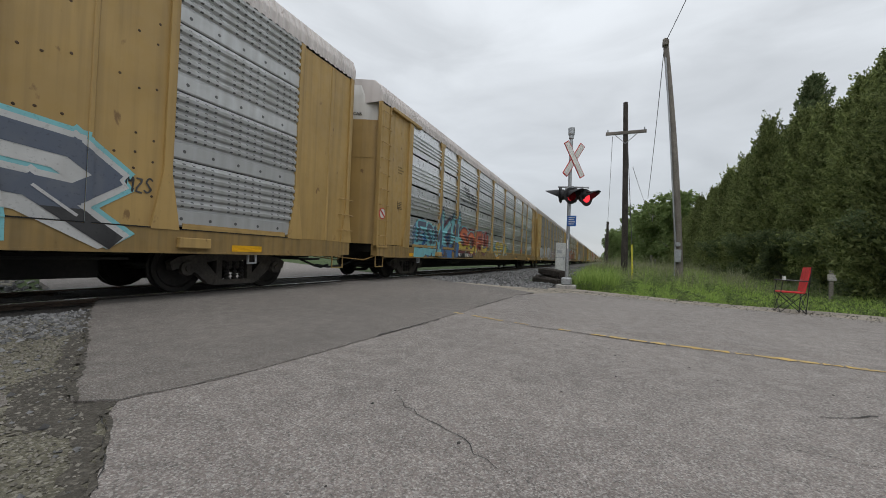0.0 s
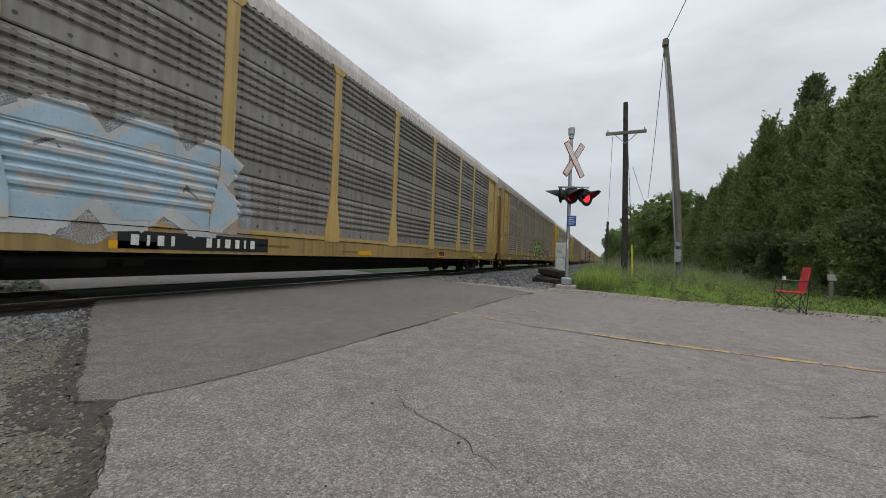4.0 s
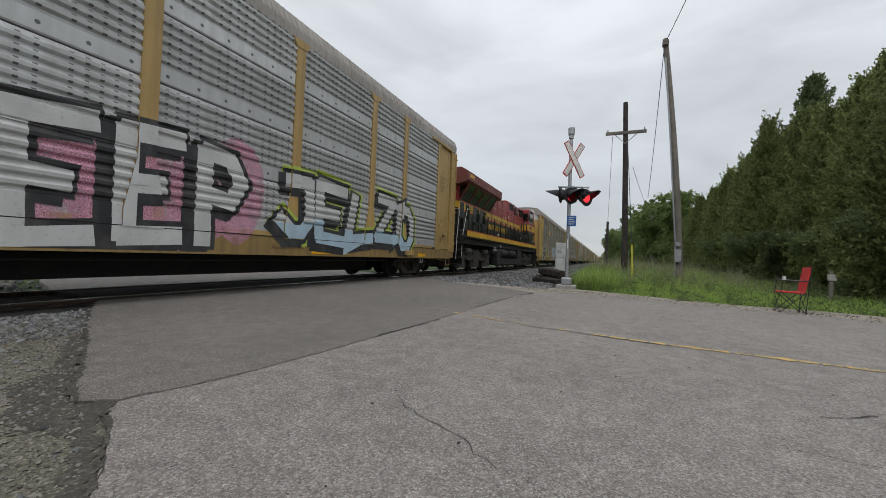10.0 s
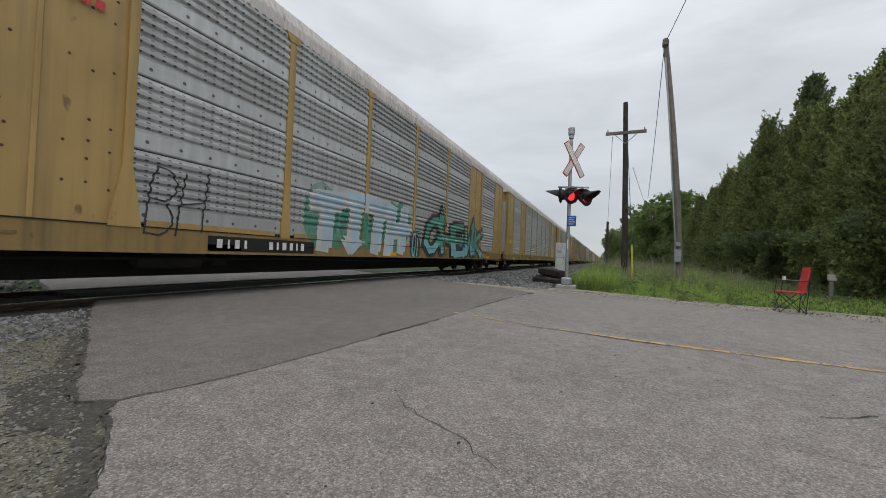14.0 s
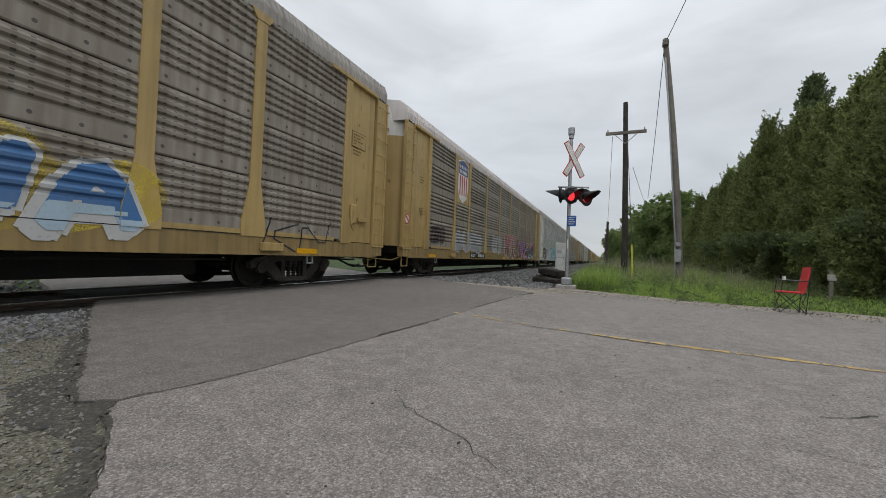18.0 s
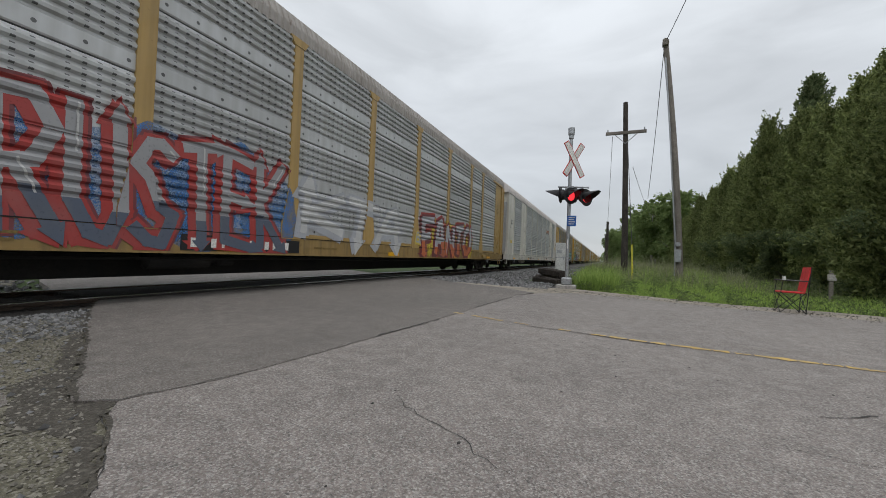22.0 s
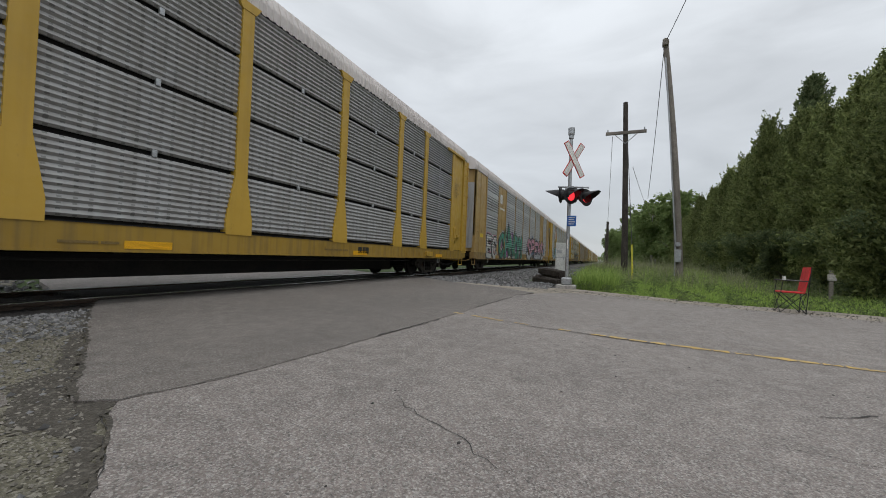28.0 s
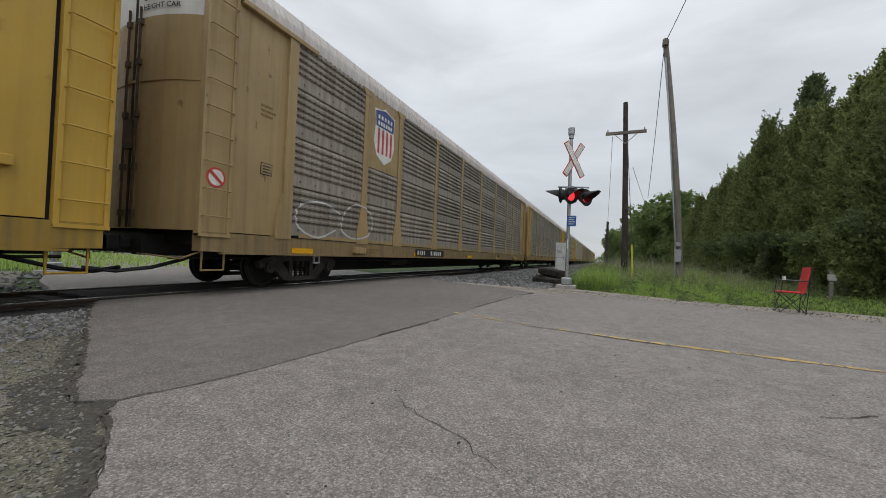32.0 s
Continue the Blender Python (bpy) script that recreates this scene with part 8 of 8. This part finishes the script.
cab = thing("relay_cabinet", "white steel relay cabinet beside the signal", "cabinet", at=(5.68, 19.0, -0.14))
part("body", box(B(), -0.24, 0.24, -0.2, 0.2, 0.35, 1.78, 0.012), "cabinet", cab)
part("cabinet_door", box(B(), -0.21, 0.21, -0.215, -0.2, 0.40, 1.73, 0.005), "cabinet", cab)
part("latch", box(B(), 0.12, 0.16, -0.235, -0.215, 0.95, 1.12), "galv", cab)
part("notice", box(B(), -0.17, 0.05, -0.222, -0.216, 1.28, 1.44), "galv", cab, "small grey notice plate")
part("cabinet_band", box(B(), -0.25, 0.25, -0.222, -0.2, 1.06, 1.09), "galv", cab)
part("pedestal", box(B(), -0.12, 0.12, -0.12, 0.12, 0.0, 0.36, 0.01), "galv", cab)

def old_timber(x, y, z, l, w, a, tip, seed):
    """A split, rounded baulk, thicker in the middle and ragged at the ends."""
    g = random.Random(seed)
    rings = []
    bm = B()
    for k in range(9):
        f = k / 8
        r = w * (0.84 + 0.16 * math.sin(3.14 * f)) * g.uniform(0.93, 1.05)
        rings.append([bm.verts.new((-l / 2 + l * f + g.uniform(-0.03, 0.03), r * c * g.uniform(0.92, 1.05), r * d * g.uniform(0.9, 1.05) + tip * (f - 0.5))) for c, d in ((-1, -0.6), (-0.7, -0.95), (0.7, -0.95), (1, -0.6), (1, 0.6), (0.7, 0.95), (-0.7, 0.95), (-1, 0.6))])
    for p_, q_ in zip(rings[:-1], rings[1:]):
        for k in range(8):
            bm.faces.new((p_[k], p_[(k + 1) % 8], q_[(k + 1) % 8], q_[k]))
    bm.faces.new(rings[0])
    bm.faces.new(rings[-1][::-1])
    tagged(part("old_timber", bm, "log", None, "", (x, y, z), a), "dark rotting timber baulk piled by the signal", "timber", "timber pile")


for spec in ((5.62, 14.75, 0.0, 1.75, 0.17, -52, 0.0, 1), (5.75, 15.45, 0.04, 1.9, 0.18, -47, 0.0, 2), (5.75, 15.05, 0.33, 1.7, 0.16, -54, -0.06, 3), (6.45, 14.9, 0.02, 1.3, 0.16, -35, 0.0, 4)):
    old_timber(*spec)


# ---- poles, wires, chair, stake ----
def pole(name, label, base, top, r0, r1, material, group=""):
    t = thing(name, label, "utility pole", group, at=base)
    d = Vector(top) - Vector(base)
    bm = B()
    k = 8
    bend = lambda f: d * f + Vector((0.10 * math.sin(f * 3.14), 0, 0)) * (1 if name == "grey_pole" else 0.2)
    loft(bm, [bend(i / k) - Vector((0, 0, 0.4 if i == 0 else 0)) for i in range(k + 1)], [r0 + (r1 - r0) * i / k for i in range(k + 1)], 12)
    part("shaft", bm, material, t)
    return t


grey = pole("grey_pole", "tall weathered grey wooden pole with a meter box", (10.76, 20.1, -0.12), (9.93, 20.3, 11.45), 0.18, 0.115, "pole_wood")
part("meter_box", box(B(), -0.17, 0.10, -0.34, -0.18, 1.05, 1.62, 0.02), "galv", grey, "grey steel box", (-0.1, 0, 0))
part("meter", rod(B(), (-0.14, -0.17, 1.86), (-0.14, -0.32, 1.86), 0.10, seg=12), "galv", grey)
part("conduit", tube(B(), [(-0.22, -0.16, 0.0), (-0.22, -0.15, 2.0), (-0.40, -0.10, 4.6), (-0.52, -0.05, 6.6), (-0.82, 0.0, 10.6)], 0.035), "galv", grey, "pale grey conduit up the pole")
part("bracket", box(B(), -0.95, -0.70, -0.05, 0.22, 11.2, 11.42), "pole_wood", grey)
dark = pole("dark_pole", "old dark rough wooden pole with a crossarm", (8.60, 22.7, -0.14), (8.40, 22.7, 9.55), 0.175, 0.12, "pole_dark")
part("crossarm", box(B(), -1.15, 0.85, -0.19, -0.07, 7.92, 8.08, 0.01), "pole_wood", dark, "grey crossarm")
part("brace", tube(B(), [(-0.70, -0.15, 7.92), (-0.16, -0.15, 7.4)], 0.02), "galv", dark)
part("brace", tube(B(), [(0.42, -0.15, 7.92), (-0.16, -0.15, 7.4)], 0.02), "galv", dark)
for x in (-1.05, 0.75):
    part("insulator", rod(B(), (x, -0.13, 8.08), (x, -0.13, 8.22), 0.045, 0.03, 8), "galv", dark)
for i, (x, y, h) in enumerate(((7.75, 43, 5.0), (7.6, 62, 5.0), (7.7, 84, 5.2), (7.6, 108, 5.0))):
    pole("far_pole", "thin dark pole stump beside the track", (x, y, -0.15), (x, y, h), 0.15, 0.12, "pole_dark", "far poles")
guardt = thing("guy_guard", "yellow plastic guard on a guy wire", "guy guard", at=(8.76, 18.6, -0.12))
part("tube", rod(B(), (0, 0, 0), (-0.05, 0.25, 1.75), 0.04, seg=8), "yellow_tube", guardt)
part("guy_wire", tube(B(), [(-0.05, 0.25, 1.7), (-0.20, 3.95, 7.4)], 0.014), "wire", guardt)


def wire(label, pts, r=0.012):
    bm = B()
    fine = []
    for (a, b) in zip(pts[:-1], pts[1:]):
        a, b = Vector(a), Vector(b)
        sag = (b - a).length * 0.012
        for i in range(8):
            f = i / 8
            fine.append(a.lerp(b, f) - Vector((0, 0, sag * 4 * f * (1 - f))))
    fine.append(Vector(pts[-1]))
    tube(bm, fine, r, 5)
    tagged(part("overhead_wire", bm, "wire"), label, "wire", "wires")


wire("thin black wire from the grey pole over the road", [(9.95, 20.2, 11.3), (11.0, 13.0, 12.2), (14.0, -6.0, 13.0)], 0.016)
wire("wire sagging from the grey pole down to the trees", [(9.9, 20.25, 11.2), (10.15, 26.0, 8.0), (10.6, 34.0, 6.0)], 0.016)
wire("wire hanging from the crossarm along the track", [(7.8, 22.6, 7.7), (7.75, 43.0, 4.6)], 0.012)
wire("wire from the dark pole towards the trees", [(8.85, 22.7, 6.0), (11.5, 40.0, 5.0)], 0.012)
left_pole = pole("grey_pole", "weathered pole beyond the tracks carrying wires", (-10.0, 6.85, -0.14), (-10.0, 6.62, 8.1), 0.15, 0.11, "pole_wood")
part("crossarm", box(B(), -0.06, 0.06, -1.1, 0.9, 7.15, 7.29, 0.01), "pole_wood", left_pole, "grey crossarm")
for y in (-1.1, 0.7):
    part("insulator", rod(B(), (0, y, 7.29), (0, y, 7.42), 0.045, 0.03, 8), "galv", left_pole)
for dz, dy in ((7.2, -1.0), (7.2, 0.8), (6.2, 0.0)):
    wire("overhead wire beyond the tracks", [(-10.0, 6.75 + dy, dz), (-36.0, 24.0 + dy, dz - 0.3)], 0.02)

# folding chair
chair = thing("camping_chair", "red and black folding camping chair beside the road", "chair", at=(11.06, 9.72, -0.036), turn=-2)
chair.scale = (0.78, 0.66, 0.98)
part("seat", box(B(), -0.26, 0.24, -0.24, 0.24, 0.40, 0.43, 0.01), "chair_red", chair, "red canvas seat")
bk = prism_y(B(), [(0.20, 0.44), (0.225, 0.44), (0.335, 0.93), (0.30, 0.93)], -0.25, 0.25)
part("backrest", bk, "chair_red", chair, "red canvas back")
for y in (-0.25, 0.25):
    part("leg", tube(B(), [(0.26, y, 0.0), (-0.26, y, 0.42)], 0.009), "chair_black", chair)
    part("leg", tube(B(), [(-0.27, y, 0.0), (0.24, y, 0.42)], 0.009), "chair_black", chair)
    part("back_post", tube(B(), [(0.24, y, 0.0), (0.33, y, 0.94)], 0.010), "chair_black", chair)
    part("arm_post", tube(B(), [(-0.26, y, 0.40), (-0.22, y, 0.64)], 0.009), "chair_black", chair)
    part("armrest", tube(B(), [(-0.28, y, 0.655), (0.28, y, 0.65)], 0.012), "chair_black", chair)
for x in (-0.27, 0.25):
    part("cross_brace", tube(B(), [(x, -0.25, 0.02), (x, 0.25, 0.40)], 0.008), "chair_black", chair)
    part("cross_brace", tube(B(), [(x, 0.25, 0.02), (x, -0.25, 0.40)], 0.008), "chair_black", chair)
part("cup", rod(B(), (-0.20, -0.25, 0.66), (-0.20, -0.25, 0.74), 0.035, seg=10), "mark_white", chair, "pale cup in the armrest")

stake = thing("wooden_stake", "grey weathered wooden stake with a crossboard", "stake", at=(13.55, 14.25, -0.12))
part("post", box(B(), -0.045, 0.045, -0.03, 0.03, 0.0, 0.95, 0.008), "pole_wood", stake)
part("crossboard", box(B(), -0.10, 0.10, -0.055, -0.03, 0.66, 0.84, 0.008), "concrete", stake)


# ---- what moves ----
def motions():
    for ob, y in MOVERS:
        walk(ob, [(0.0, pose(0, y, 0)), (32.0, pose(0, y - SPEED * 32.0, 0))])
    # the lamps flash in turn: each one's added lens cover swings up under its visor and down again
    period, on = 1.005, 0.52
    for which, flap in ((0, off_flaps[0]), (1, off_flaps[1]), (0, off_flaps_beyond[0]), (1, off_flaps_beyond[1])):
        at = flap.location.copy()
        rows_ = [(0.0, pose(*at, 0 if which == 0 else -80))]
        for k in range(-1, 33):
            def lit(j):     # when the second lamp comes on in turn j
                s = -0.05 + j * period
                return min(s, j - 0.05) if j < 12 else max(s, j + 0.05)
            start = lit(k) + (on if which == 0 else 0.0)
            end = lit(k + 1) if which == 0 else lit(k) + on
            for t, a0, a1 in ((start, 0, -80), (end, -80, 0)):
                if 0.05 < t < 31.9:
                    rows_ += [(t - 0.034, pose(*at, a0)), (t + 0.034, pose(*at, a1))]
        rows_.sort(key=lambda r: r[0])
        last = rows_[-1][1]
        rows_.append((32.0, last))
        walk(flap, rows_)


motions()
